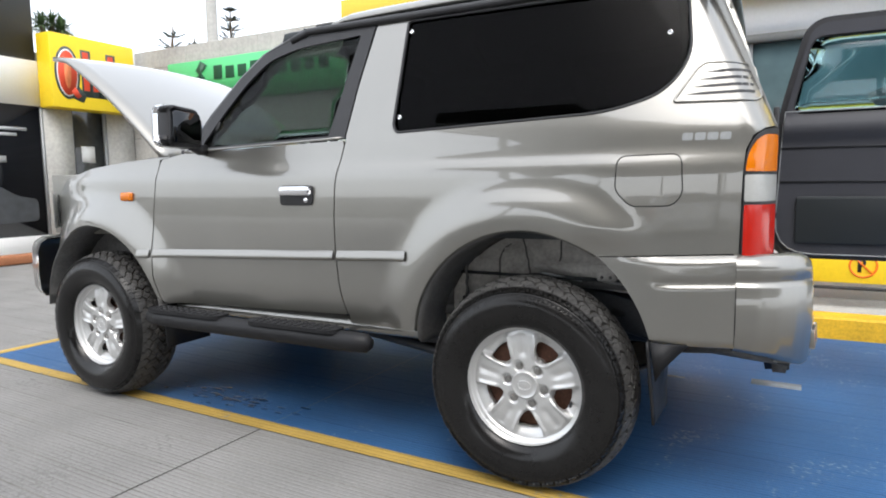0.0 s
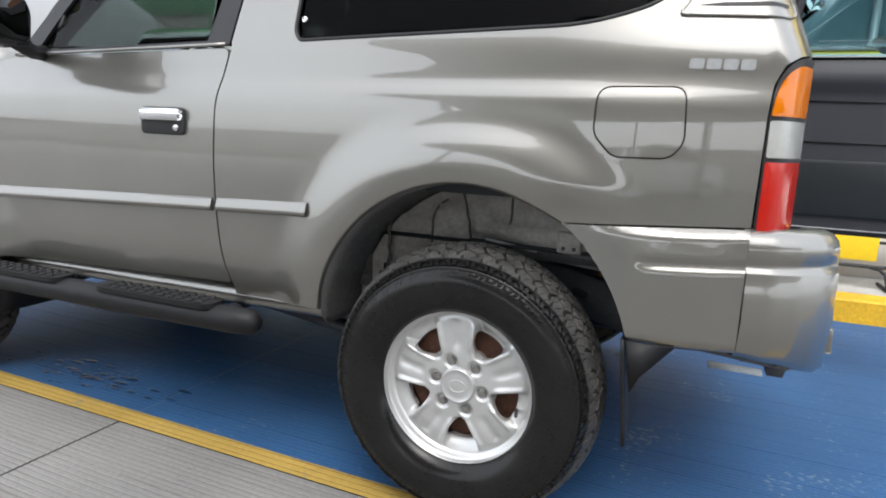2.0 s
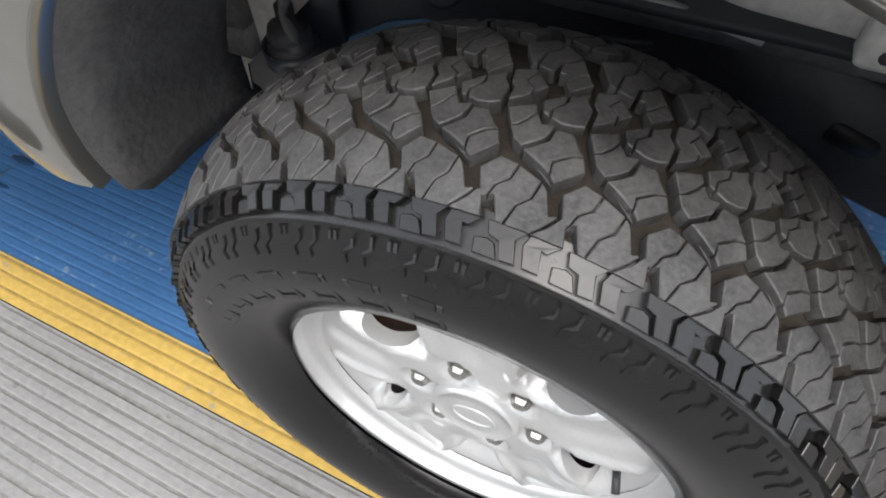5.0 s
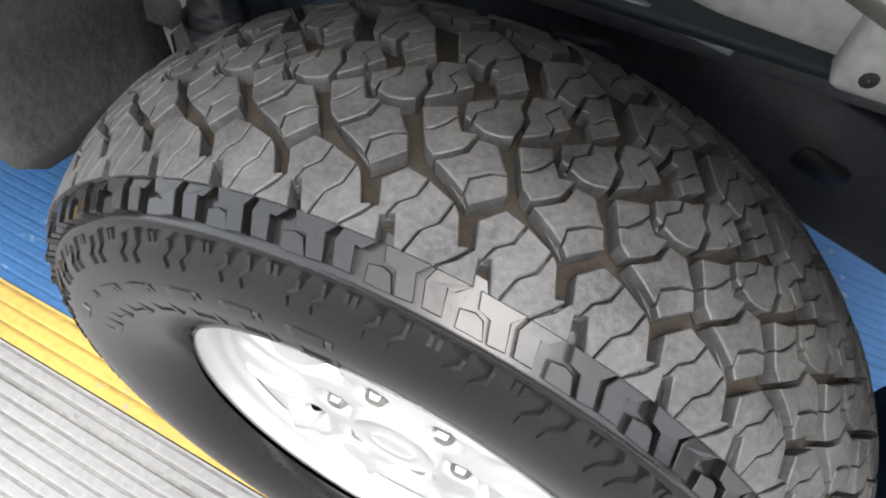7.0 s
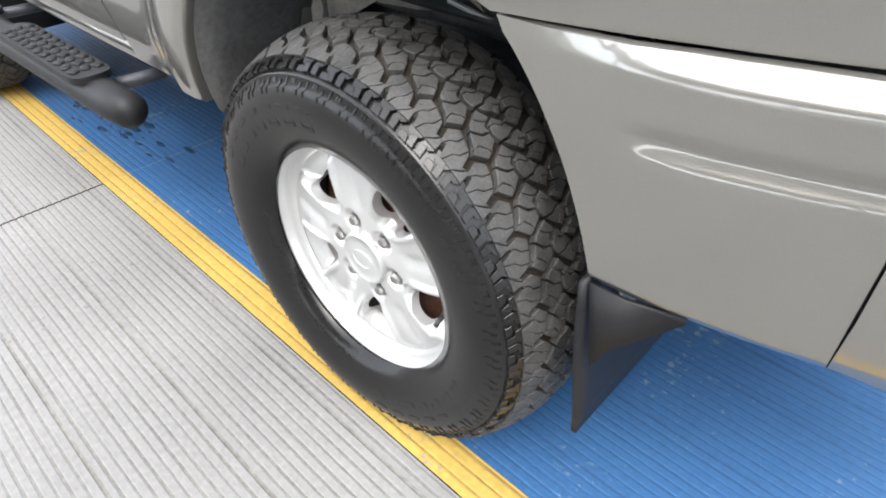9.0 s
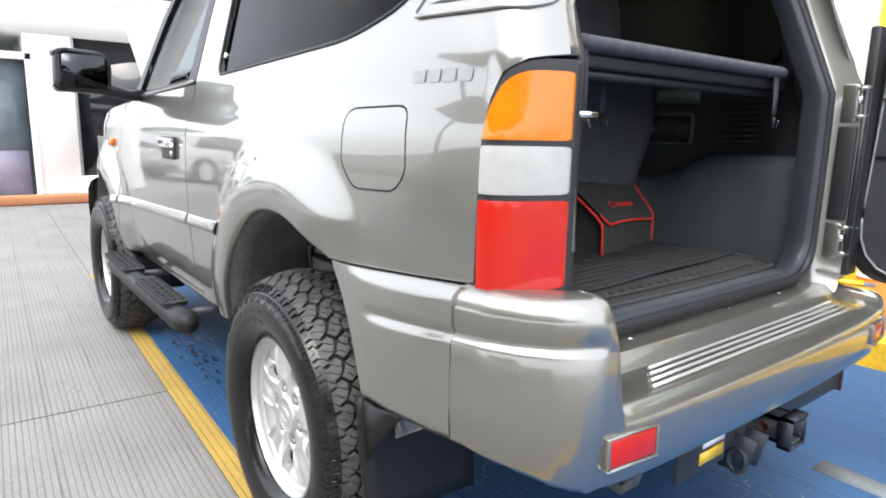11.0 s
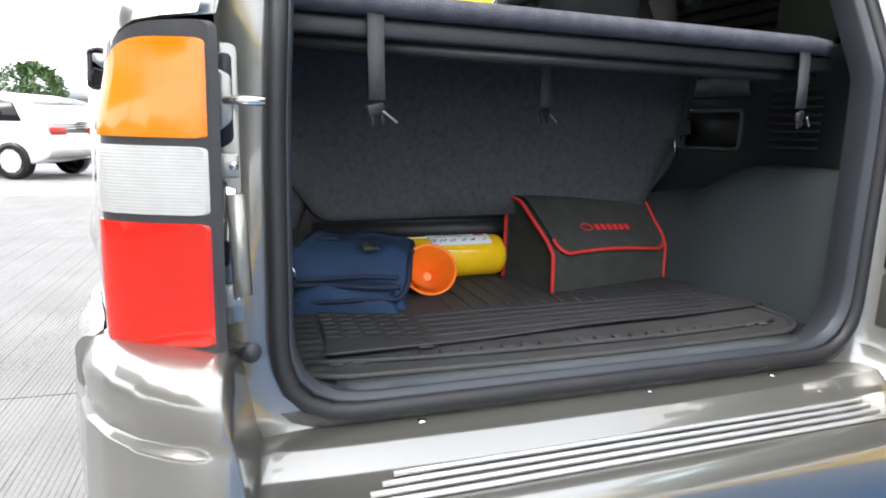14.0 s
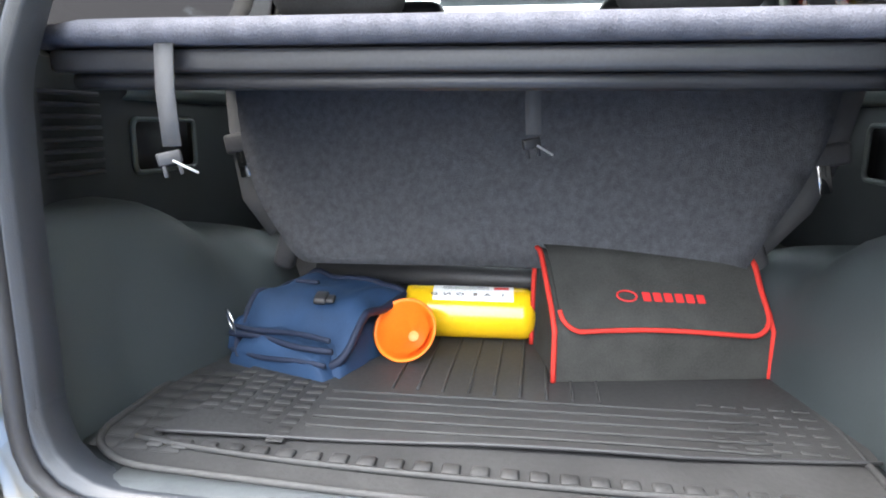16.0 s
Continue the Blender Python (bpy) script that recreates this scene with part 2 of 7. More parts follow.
def tube(points, r, seg=10, closed=False, caps=True):
    """A round bar along points; r may be a list."""
    bm = bmesh.new()
    pts = [Vector(p) for p in points]
    rs = r if isinstance(r, (list, tuple)) else [r] * len(pts)
    rings, up = [], None
    for i, p in enumerate(pts):
        a, b = pts[max(0, i - 1)], pts[min(len(pts) - 1, i + 1)]
        if closed:
            a, b = pts[i - 1], pts[(i + 1) % len(pts)]
        d = (b - a).normalized()
        if up is None:
            up = Vector((0, 0, 1)) if abs(d.z) < 0.9 else Vector((1, 0, 0))
        s = d.cross(up).normalized()
        up = s.cross(d).normalized()
        rings.append([bm.verts.new(p + rs[i] * (math.cos(2 * math.pi * k / seg) * s + math.sin(2 * math.pi * k / seg) * up)) for k in range(seg)])
    for a, b in zip(rings, rings[1:] + ([rings[0]] if closed else [])):
        for k in range(seg):
            j = (k + 1) % seg
            bm.faces.new((a[k], a[j], b[j], b[k]))
    if caps and not closed:
        bm.faces.new(rings[0][::-1])
        bm.faces.new(rings[-1])
    bmesh.ops.recalc_face_normals(bm, faces=bm.faces)
    return bm


def prism(poly, axis, a, b, bevel=0.0):
    """A polygon in the plane across the axis, drawn out from a to b."""
    bm = bmesh.new()
    put = {'x': lambda p, q, w: (w, p, q), 'y': lambda p, q, w: (p, w, q), 'z': lambda p, q, w: (p, q, w)}[axis]
    lo = [bm.verts.new(put(p, q, a)) for p, q in poly]
    hi = [bm.verts.new(put(p, q, b)) for p, q in poly]
    n = len(poly)
    bm.faces.new(lo)
    bm.faces.new(hi[::-1])
    for i in range(n):
        bm.faces.new((lo[i], lo[(i + 1) % n], hi[(i + 1) % n], hi[i]))
    bmesh.ops.recalc_face_normals(bm, faces=bm.faces)
    if bevel:
        bmesh.ops.bevel(bm, geom=bm.edges[:], offset=bevel, segments=2, profile=0.5, affect='EDGES')
    return bm


def rounded(pts, r, n=5):
    """A polygon with its corners rounded; r one radius or one a corner."""
    out = []
    rs = r if isinstance(r, (list, tuple)) else [r] * len(pts)
    for i, p in enumerate(pts):
        p, a, b = Vector(p), Vector(pts[i - 1]), Vector(pts[(i + 1) % len(pts)])
        u, v = (a - p), (b - p)
        k = min(rs[i], u.length * 0.49, v.length * 0.49)
        if k <= 0:
            out.append(tuple(p))
            continue
        s, e = p + u.normalized() * k, p + v.normalized() * k
        for j in range(n + 1):
            t = j / n
            out.append(tuple((1 - t) ** 2 * s + 2 * t * (1 - t) * p + t * t * e))
    return out


def inside(px, pz, poly):
    poly = np.asarray(poly)
    x0, z0 = poly[:, 0], poly[:, 1]
    x1, z1 = np.roll(x0, -1), np.roll(z0, -1)
    res = np.zeros(len(px), bool)
    for a, b, c, d in zip(x0, z0, x1, z1):
        if b == d:
            continue
        cross = ((b > pz) != (d > pz)) & (px < (c - a) * (pz - b) / (d - b) + a)
        res ^= cross
    return res


def resample(poly, step, closed=True):
    out = []
    n = len(poly)
    for i in range(n if closed else n - 1):
        a, b = Vector(poly[i]), Vector(poly[(i + 1) % n])
        k = max(1, int(math.ceil((b - a).length / step)))
        out += [tuple(a.lerp(b, j / k)) for j in range(k)]
    if not closed:
        out.append(tuple(poly[-1]))
    return out


def sheet(outline, holes, place, step=0.025, rim=None, sx=None):
    """A skin over a flat outline with holes, laid in space by place(u, v); rim(u, v): the inner edge of its fold."""
    from mathutils.geometry import delaunay_2d_cdt
    sx = sx or step
    loops = [resample(outline, step)] + [resample(h, step) for h in holes]
    verts, edges = [], []
    for lp in loops:
        k = len(verts)
        verts += [Vector(p[:2]) for p in lp]
        edges += [(k + i, k + (i + 1) % len(lp)) for i in range(len(lp))]
    o = np.asarray([p[:2] for p in loops[0]])
    gx, gz = np.meshgrid(np.arange(o[:, 0].min() + sx * 0.5, o[:, 0].max(), sx), np.arange(o[:, 1].min() + step * 0.5, o[:, 1].max(), step))
    gx, gz = gx.ravel(), gz.ravel()
    ok = inside(gx, gz, o)
    for h in loops[1:]:
        ok &= ~inside(gx, gz, h)
    allb = np.concatenate([np.asarray([p[:2] for p in lp]) for lp in loops])
    gx, gz = gx[ok], gz[ok]
    far = np.array([np.min((allb[:, 0] - a) ** 2 + (allb[:, 1] - b) ** 2) > (0.45 * min(step, sx)) ** 2 for a, b in zip(gx, gz)], bool) if len(gx) else np.zeros(0, bool)
    verts += [Vector((a, b)) for a, b in zip(gx[far], gz[far])]
    v2, e2, f2, *_ = delaunay_2d_cdt(verts, edges, [], 0, 1e-6)
    cx = np.array([sum(v2[i].x for i in f) / len(f) for f in f2])
    cz = np.array([sum(v2[i].y for i in f) / len(f) for f in f2])
    keep = inside(cx, cz, o)
    for h in loops[1:]:
        keep &= ~inside(cx, cz, h)
    bm = bmesh.new()
    vs = [bm.verts.new(place(v.x, v.y)) for v in v2]
    for f, k in zip(f2, keep):
        if k:
            try:
                bm.faces.new([vs[i] for i in f])
            except ValueError:
                pass
    if rim:
        uv = {vs[i]: (v2[i].x, v2[i].y) for i in range(len(v2))}
        edge = [e for e in bm.edges if len(e.link_faces) == 1]
        back = {}
        for e in edge:
            for v in e.verts:
                if v not in back:
                    back[v] = bm.verts.new(rim(*uv[v]))
        for e in edge:
            a, b = e.verts
            e.smooth = False
            bm.faces.new((a, b, back[b], back[a]))
    for v in [v for v in bm.verts if not v.link_faces]:
        bm.verts.remove(v)
    bmesh.ops.recalc_face_normals(bm, faces=bm.faces)
    return bm


def grid(rows):
    """A skin through rows of points."""
    bm = bmesh.new()
    vs = [[bm.verts.new(p) for p in r] for r in rows]
    for a, b in zip(vs, vs[1:]):
        for i in range(len(a) - 1):
            bm.faces.new((a[i], a[i + 1], b[i + 1], b[i]))
    bmesh.ops.recalc_face_normals(bm, faces=bm.faces)
    return bm


def thick(bm, d):
    bmesh.ops.solidify(bm, geom=bm.faces[:], thickness=d)
    return bm


def lerp(x, xs, ys):
    return float(np.interp(x, xs, ys))


def smooth01(t):
    t = min(1.0, max(0.0, t))
    return t * t * (3 - 2 * t)


# ---- ground ----
def worn_paint(name, paint, under, wear, rough, scale=3.0, gx=0.0):
    """Paint on ribbed concrete, worn through in flecks."""
    m = mat(name, paint, rough, 0, 0.22, 2.2, 70, 0.35, dist=0.003)
    n, l = m.node_tree.nodes, m.node_tree.links
    b = n["Principled BSDF"]
    old = b.inputs["Base Color"].links[0].from_socket
    geo = n.new("ShaderNodeNewGeometry")
    a, c = n.new("ShaderNodeTexNoise"), n.new("ShaderNodeTexNoise")
    a.inputs["Scale"].default_value, a.inputs["Detail"].default_value = scale, 6
    c.inputs["Scale"].default_value, c.inputs["Detail"].default_value = 45, 4
    s = n.new("ShaderNodeMath")
    s.operation = 'MULTIPLY'
    for t in (a, c):
        l.new(geo.outputs["Position"], t.inputs["Vector"])
    l.new(a.outputs[0], s.inputs[0])
    l.new(c.outputs[0], s.inputs[1])
    r = n.new("ShaderNodeMapRange")
    r.inputs[1].default_value, r.inputs[2].default_value = wear, wear + 0.06
    l.new(s.outputs[0], r.inputs[0])
    mix = n.new("ShaderNodeMix")
    mix.data_type = 'RGBA'
    mix.inputs[7].default_value = (*under, 1)
    l.new(r.outputs[0], mix.inputs[0])
    l.new(old, mix.inputs[6])
    l.new(mix.outputs[2], b.inputs["Base Color"])
    return m


ASPHALT = worn_paint("yard_concrete", (0.23, 0.225, 0.215), (0.17, 0.165, 0.16), 0.36, 0.85, 0.8)
CONC = worn_paint("ribbed_concrete", (0.205, 0.20, 0.192), (0.14, 0.137, 0.13), 0.34, 0.85, 1.6)
BLUE = worn_paint("worn_blue_paint", (0.030, 0.100, 0.232), (0.14, 0.205, 0.285), 0.345, 0.55)
YLINE = worn_paint("worn_yellow_line", (0.43, 0.285, 0.065), (0.25, 0.22, 0.15), 0.33, 0.7, 5)
PATCH = mat("bare_patch", (0.17, 0.19, 0.21), 0.8, 0, 0.3, 12, 80, 0.2)
STAIN = mat("wet_stain", (0.014, 0.042, 0.10), 0.25, 0, 0.3, 12, 80, 0.1)

SKEW = -2.0                      # the bay's long line runs two degrees off the car
BAY = pose(0, 0, 0, 0, 0, SKEW)


def ribbed(x0, x1, y0, y1, z, pitch=0.021, depth=0.0017):
    """Raked concrete: flat ridges and dirty grooves (second material)."""
    n = int((y1 - y0) / pitch)
    prof = []
    for i in range(n + 1):
        y = y0 + i * (y1 - y0) / n
        p = (y1 - y0) / n
        k = depth * (0.75 + 0.25 * math.sin(i * 1.7) * math.sin(i * 0.37))
        f = 0.05 * math.sin(i * 2.3)
        prof += [(y, z), (y + p * (0.58 + f), z), (y + p * (0.70 + f), z - k), (y + p * 0.86, z - k)]
    prof = [q for q in prof if q[0] <= y1]
    bm = grid([[(x, y, q) for y, q in prof] for x in (x0, x1)])
    for f in bm.faces:
        if abs(f.calc_center_median().z - (z - depth)) < depth * 0.55:
            f.material_index = 1
    return bm


DIRT = mat("groove_dirt", (0.150, 0.145, 0.132), 0.95, 0, 0.5, 2.5, 60, 0.3)
BLUEDIRT = mat("groove_blue", (0.025, 0.082, 0.196), 0.8, 0, 0.4, 3, 60, 0.3)
YELDIRT = mat("groove_yellow", (0.24, 0.155, 0.04), 0.9, 0, 0.5, 6, 60, 0.3)
ground = part("ground", box(-160, 160, -160, 160, -0.5, -0.012), ASPHALT)
tagged(ground, "pale worn concrete yard stretching into the distance", "ground", kind="structure")
apron = thing("pavement_apron", "grooved pale grey concrete slabs with dark joints", "concrete apron", kind="structure")
apron.matrix_world = BAY
xs = [-9.0, -5.2, -1.235, 2.73, 6.5]
for a, b in zip(xs, xs[1:]):
    part("slab", ribbed(a + 0.004, b - 0.004, -4.8, -0.862, 0.0), [CONC, DIRT], apron, smooth=False)
part("slab", ribbed(-9.0, -3.86, -0.858, 6.0, 0.0), [CONC, DIRT], apron, smooth=False)
part("joint", box(-9, 6.5, -4.8, -0.85, -0.011, -0.004), mat("joint_dirt", (0.06, 0.058, 0.05), 0.95, 0, 0.3, 9, 60, 0.2), apron)
bay = thing("parking_bay", "blue painted parking bay on grooved concrete, worn", "parking bay", kind="structure")
bay.matrix_world = BAY
for a, b in ((-3.78, -1.237), (-1.233, 2.73), (2.734, 6.5)):
    part("painted_slab", ribbed(a, b, -0.775, 2.4, 0.001, depth=0.0008), [BLUE, BLUEDIRT], bay, smooth=False)
part("border_line", ribbed(-3.86, 6.5, -0.860, -0.777, 0.003, depth=0.0010), [YLINE, YELDIRT], bay, "worn yellow border line", smooth=False)
part("border_line", box(-3.86, -3.782, -0.775, 2.4, -0.003, 0.003), YLINE, bay, "worn yellow border line")
for cx, cy, sx, sy in ((0.80, 0.90, 0.12, 0.05), (0.30, 0.80, 0.05, 0.012)):
    part("bare_patch", box(cx - sx, cx + sx, cy - sy, cy + sy, 0.0, 0.0035), PATCH, bay)
rnd = random.Random(4)
bm = bmesh.new()
for i in range(70):
    x, y = -1.72 + rnd.gauss(0, 0.20), -0.62 + rnd.gauss(0, 0.05)
    r = rnd.uniform(0.004, 0.015)
    bm2 = lathe([(0.0005, 0.0026), (r * rnd.uniform(0.7, 1), 0.0025), (r * 1.2, 0.0005)], 7, 'Z')
    bmesh.ops.scale(bm2, vec=(rnd.uniform(0.8, 3.2), rnd.uniform(0.5, 1), 1), verts=bm2.verts)
    bmesh.ops.translate(bm2, vec=(x, y, 0), verts=bm2.verts)
    bm = join(bm, bm2)
part("wet_spots", bm, STAIN, bay, "dark wet spots")

# kerb and pavement beside the bay
kerb = thing("kerb", "yellow painted concrete kerb, scuffed", "kerb", kind="structure")
for i in range(8):
    x = -7.0 + i * 1.6
    part("kerbstone", prism([(2.13, -0.01), (2.15, 0.135), (2.165, 0.15), (2.36, 0.15), (2.36, -0.01)], 'x', x + 0.003, x + 1.597), KERBYEL, kerb, smooth=False)
pav = part("pavement", box(-8.0, 9, 2.36, 3.05, -0.01, 0.142), PAVE)
tagged(pav, "grey concrete pavement along the shop fronts", "pavement", kind="structure")

# ---- the dealer's showroom beyond the bonnet ----
FX = -9.6
show = thing("showroom_building", "white showroom building with dark shop glass and charcoal sign band", "building", kind="structure")
part("wall", box(FX - 6, FX, -1.7, 3.2, 2.42, 3.12), WHITEWALL, show, "white rendered fascia")
part("sign_band", box(FX - 5.8, FX - 0.03, -1.7, 3.15, 3.12, 5.6), DARKSIGN, show, "charcoal sign band")
part("sill", box(FX - 6, FX, 0.05, 3.2, 0.0, 0.36), WHITEWALL, show, "white plinth")
part("wall", box(FX - 6, FX, -1.45, -1.25, 0.0, 2.42), WHITEWALL, show)
part("wall", box(FX - 6, FX, -0.55, 0.05, 0.0, 2.42), WHITEWALL, show)
win = part("window", box(FX - 0.12, FX - 0.06, 0.05, 3.2, 0.36, 2.42), SHOPGLASS, show, "dark shop window with a vehicle poster")
for y in (0.05, 3.16):
    part("window_frame", box(FX - 0.05, FX - 0.01, y, y + 0.04, 0.36, 2.42), GREYMETAL, win)
PGREY = mat("poster_grey", (0.05, 0.055, 0.06), 0.3, 0, 0.4, 1.5, 6, 0.0)
PWHITE = mat("poster_white", (0.42, 0.43, 0.44), 0.4, 0, 0.1, 3, 20, 0.0)
poster = part("poster", sheet(rounded([(1.5, 0.55), (3.05, 0.60), (3.05, 0.95), (2.75, 1.0), (2.45, 1.18), (1.95, 1.18), (1.6, 0.98), (1.5, 0.9)], 0.08), [], lambda u, v: (FX - 0.055, u, v), 0.2), PGREY, win, "printed grey saloon on the window")
for a, b, c in ((2.05, 2.62, 1.52), (2.35, 2.95, 2.02), (2.40, 2.80, 1.93)):
    part("lettering", box(FX - 0.055, FX - 0.05, a, b, c, c + (0.10 if c < 1.8 else 0.05)), PWHITE, win, "pale lettering bars")
for y, z, t, h in ((2.18, 4.17, "EVOS", 0.24), (2.10, 3.83, "MOS", 0.19), (2.18, 3.58, "DO", 0.17)):
    fc = bpy.data.curves.new("text", 'FONT')
    fc.body, fc.size, fc.extrude, fc.align_x = t, h * 1.4, 0.012, 'RIGHT'
    tx = new("sign_text", fc)
    tx.matrix_world = pose(FX - 0.01, y + 0.45, z, 90, 0, 90)
    fc.materials.append(LABELW)
    tx.parent = show
    tx["label"] = "white sign lettering"
part("sign_badge", prism([(2.83, 4.42), (2.95, 4.18), (3.03, 4.42), (2.92, 4.68)], 'x', FX - 0.02, FX - 0.005), LABELW, show, "white diamond badge")
# the entrance with white frame and door
ent = part("door", box(FX - 0.10, FX - 0.06, -1.25, -0.55, 0.03, 2.05), mat("entrance_glass", (0.10, 0.12, 0.14), 0.04, 0, 0.3, 1.2, 6, 0.0, rvar=0.02), show, "glazed entrance door")
for y0, y1, z0, z1 in ((-1.33, -1.25, 0, 2.15), (-0.55, -0.47, 0, 2.15), (-1.33, -0.47, 2.05, 2.15)):
    part("door_frame", box(FX - 0.08, FX + 0.03, y0, y1, z0, z1, 0.005), WHITEWALL, ent)
part("door_panel", box(FX - 0.055, FX - 0.05, -1.2, -0.6, 0.08, 0.75), mat("mauve_panel", (0.20, 0.18, 0.24), 0.4, 0, 0.2, 2, 30, 0.0), ent)
part("kerbstone", box(FX + 0.25, FX + 0.55, -1.75, 3.4, 0.0, 0.13, 0.02), KERBRED, show, "terracotta kerb")
part("step", box(FX - 0.1, FX + 0.25, -1.6, 3.4, 0.0, 0.10), WHITEWALL, show)

# passage with door beside the showroom, and the boxed yellow sign over it
shop = thing("newsagent_front", "concrete shop front with glazed door under a yellow sign", "shop front", kind="structure")
part("wall", box(FX - 4, FX, 3.2, 3.66, 0.0, 2.42), CONCWALL, shop)
part("wall", box(FX - 4, FX, 4.32, 4.8, 0.0, 2.5), CONCWALL, shop)
part("wall", box(FX - 4, FX - 0.2, 3.2, 4.8, 2.42, 3.3), CONCWALL, shop)
dr = part("door", box(FX - 0.18, FX - 0.12, 3.66, 4.32, 0.0, 2.42), mat("dim_glass", (0.05, 0.052, 0.05), 0.05, 0, 0.3, 1.5, 10, 0.0), shop, "dim glazed door")
part("door_frame", box(FX - 0.12, FX - 0.06, 3.66, 3.71, 0.0, 2.42), GREYMETAL, dr)
part("door_frame", box(FX - 0.12, FX - 0.06, 4.27, 4.32, 0.0, 2.42), GREYMETAL, dr)
part("paper_notice", box(FX - 0.118, FX - 0.112, 3.86, 4.10, 1.55, 1.83), LABELW, dr, "white paper notice")
ysign = thing("yellow_sign", "yellow box sign with red and dark letter shapes", "sign")
part("sign_box", box(FX, FX + 0.35, 3.16, 4.62, 2.40, 3.55, 0.01), YELSIGN, ysign)
part("sign_side", box(FX + 0.02, FX + 0.33, 4.624, 4.66, 2.42, 3.53), WHITEWALL, ysign, "pale fluted side")
OUTLINE = mat("dark_green_outline", (0.045, 0.062, 0.058), 0.5, 0, 0.15, 3, 40, 0.0)
oval = lambda ry, rz, y=3.42, z=2.95: [(y + ry * math.cos(a), z + rz * math.sin(a)) for a in np.linspace(0, 6.283, 29)[:-1]]
part("letter_outline", prism(oval(0.205, 0.415), 'x', FX + 0.350, FX + 0.354), OUTLINE, ysign, "dark green letter outline")
part("letter_outline", prism([(3.42, 2.58), (3.66, 2.50), (3.72, 2.62), (3.56, 2.80)], 'x', FX + 0.350, FX + 0.3535), OUTLINE, ysign)
part("letter_rim", prism(oval(0.170, 0.372), 'x', FX + 0.352, FX + 0.358), LABELW, ysign)
part("letter_shape", prism(oval(0.155, 0.350), 'x', FX + 0.353, FX + 0.362), REDSIGN, ysign, "red letter shape")
part("letter_core", prism(oval(0.055, 0.245), 'x', FX + 0.354, FX + 0.366), mat("orange_sign_ink", (0.75, 0.22, 0.08), 0.5, 0, 0.15, 2, 40, 0.0), ysign)
part("letter_shape", prism([(3.46, 2.66), (3.56, 2.56), (3.63, 2.60), (3.53, 2.74)], 'x', FX + 0.353, FX + 0.364), REDSIGN, ysign)
for y, w, h in ((3.68, 0.10, 0.62), (3.84, 0.09, 0.44), (3.97, 0.09, 0.44), (4.12, 0.10, 0.62), (4.26, 0.09, 0.42), (4.41, 0.11, 0.42)):
    part("letter_outline", box(FX + 0.350, FX + 0.3532, y - 0.028, y + w + 0.040, 2.60, 2.73 + h, 0), OUTLINE, ysign)
    part("letter_shape", box(FX + 0.352, FX + 0.362, y, y + w, 2.70, 2.70 + h, 0.004), REDSIGN, ysign)

# concrete boundary wall with the green courier sign
wall_b = thing("boundary_wall", "tall stained concrete block wall", "wall", kind="structure")
for i in range(8):
    for j in range(9):
        x0, z0 = FX + i * 0.82 - 0.2, j * 0.40
        part("block", box(x0 + 0.004, x0 + 0.816, 4.82, 5.02, z0 + 0.004, z0 + (0.396 if j < 8 else 0.32), 0.006, 1), CONCWALL, wall_b, smooth=False)
part("mortar", box(FX - 0.2, FX + 6.4, 4.83, 5.01, 0, 3.48), PAVE, wall_b)
gsign = thing("green_sign", "green courier sign board with dark logo and letter bars", "sign")
part("board", box(-8.55, -4.6, 4.76, 4.81, 2.55, 3.22), GREENSIGN, gsign)
part("logo", prism([(-7.86, 2.92), (-7.72, 2.80), (-7.66, 2.93), (-7.74, 3.00), (-7.60, 3.12), (-7.74, 3.22 - 0.02), (-7.86, 3.05), (-7.78, 2.98)], 'y', 4.745, 4.755), GREENINK, gsign, "dark angular logo")
for k in range(9):
    x0 = -7.45 + k * 0.27
    part("letter_bar", box(x0, x0 + 0.19, 4.748, 4.756, 2.88, 3.07 if k % 3 else 3.10, 0.004), GREENINK, gsign)

# shop row beside the pavement
CY = 3.05
row = thing("shop_row", "shop row with yellow fascia, shutters and glass fronts", "building", kind="structure")
part("fascia", box(-3.4, 9.0, CY - 0.25, CY + 0.4, 2.62, 3.08), YELFASCIA, row, "yellow fascia")
part("wall", box(-3.4, -3.15, CY, CY + 5, 0.0, 2.62), WHITEWALL, row)
sh = part("shutter", box(-3.15, -1.95, CY + 0.12, CY + 0.16, 0.14, 2.62), SHUTTER, row, "grey-green roller shutter")
for k in range(26):
    part("slat", box(-3.15, -1.95, CY + 0.09, CY + 0.125, 0.16 + k * 0.095, 0.235 + k * 0.095, 0.01, 1), SHUTTER, sh, smooth=False)
part("wall", box(-1.95, -1.25, CY, CY + 5, 0.0, 2.62), GREENWALL, row, "pale green wall")
part("wall_poster", box(-1.75, -1.50, CY - 0.012, CY - 0.004, 1.50, 1.80), mat("blue_poster", (0.04, 0.16, 0.26), 0.5, 0, 0.3, 12, 50, 0.0), row, "small blue poster")
part("dark_room", box(-1.25, -0.30, CY + 1.6, CY + 1.7, 0.14, 2.62), DARKROOM, row)
part("lamp_tube", box(-0.95, -0.75, CY + 1.2, CY + 1.23, 2.2, 2.23), glow("tube_light", (1, 1, 0.95), 6), row, "small ceiling tube light")
part("wall", box(-0.30, -0.02, CY, CY + 5, 0.0, 2.62), WHITEWALL, row)
part("wall", box(-0.02, 9.0, CY, CY + 5, 0.14, 0.75), WHITEWALL, row, "white wall under the glass")
part("wall", box(1.6, 9.0, CY, CY + 5, 2.3, 2.62), WHITEWALL, row)
part("wall", box(-0.02, 1.6, CY, CY + 5, 2.3, 2.62), WHITEWALL, row)
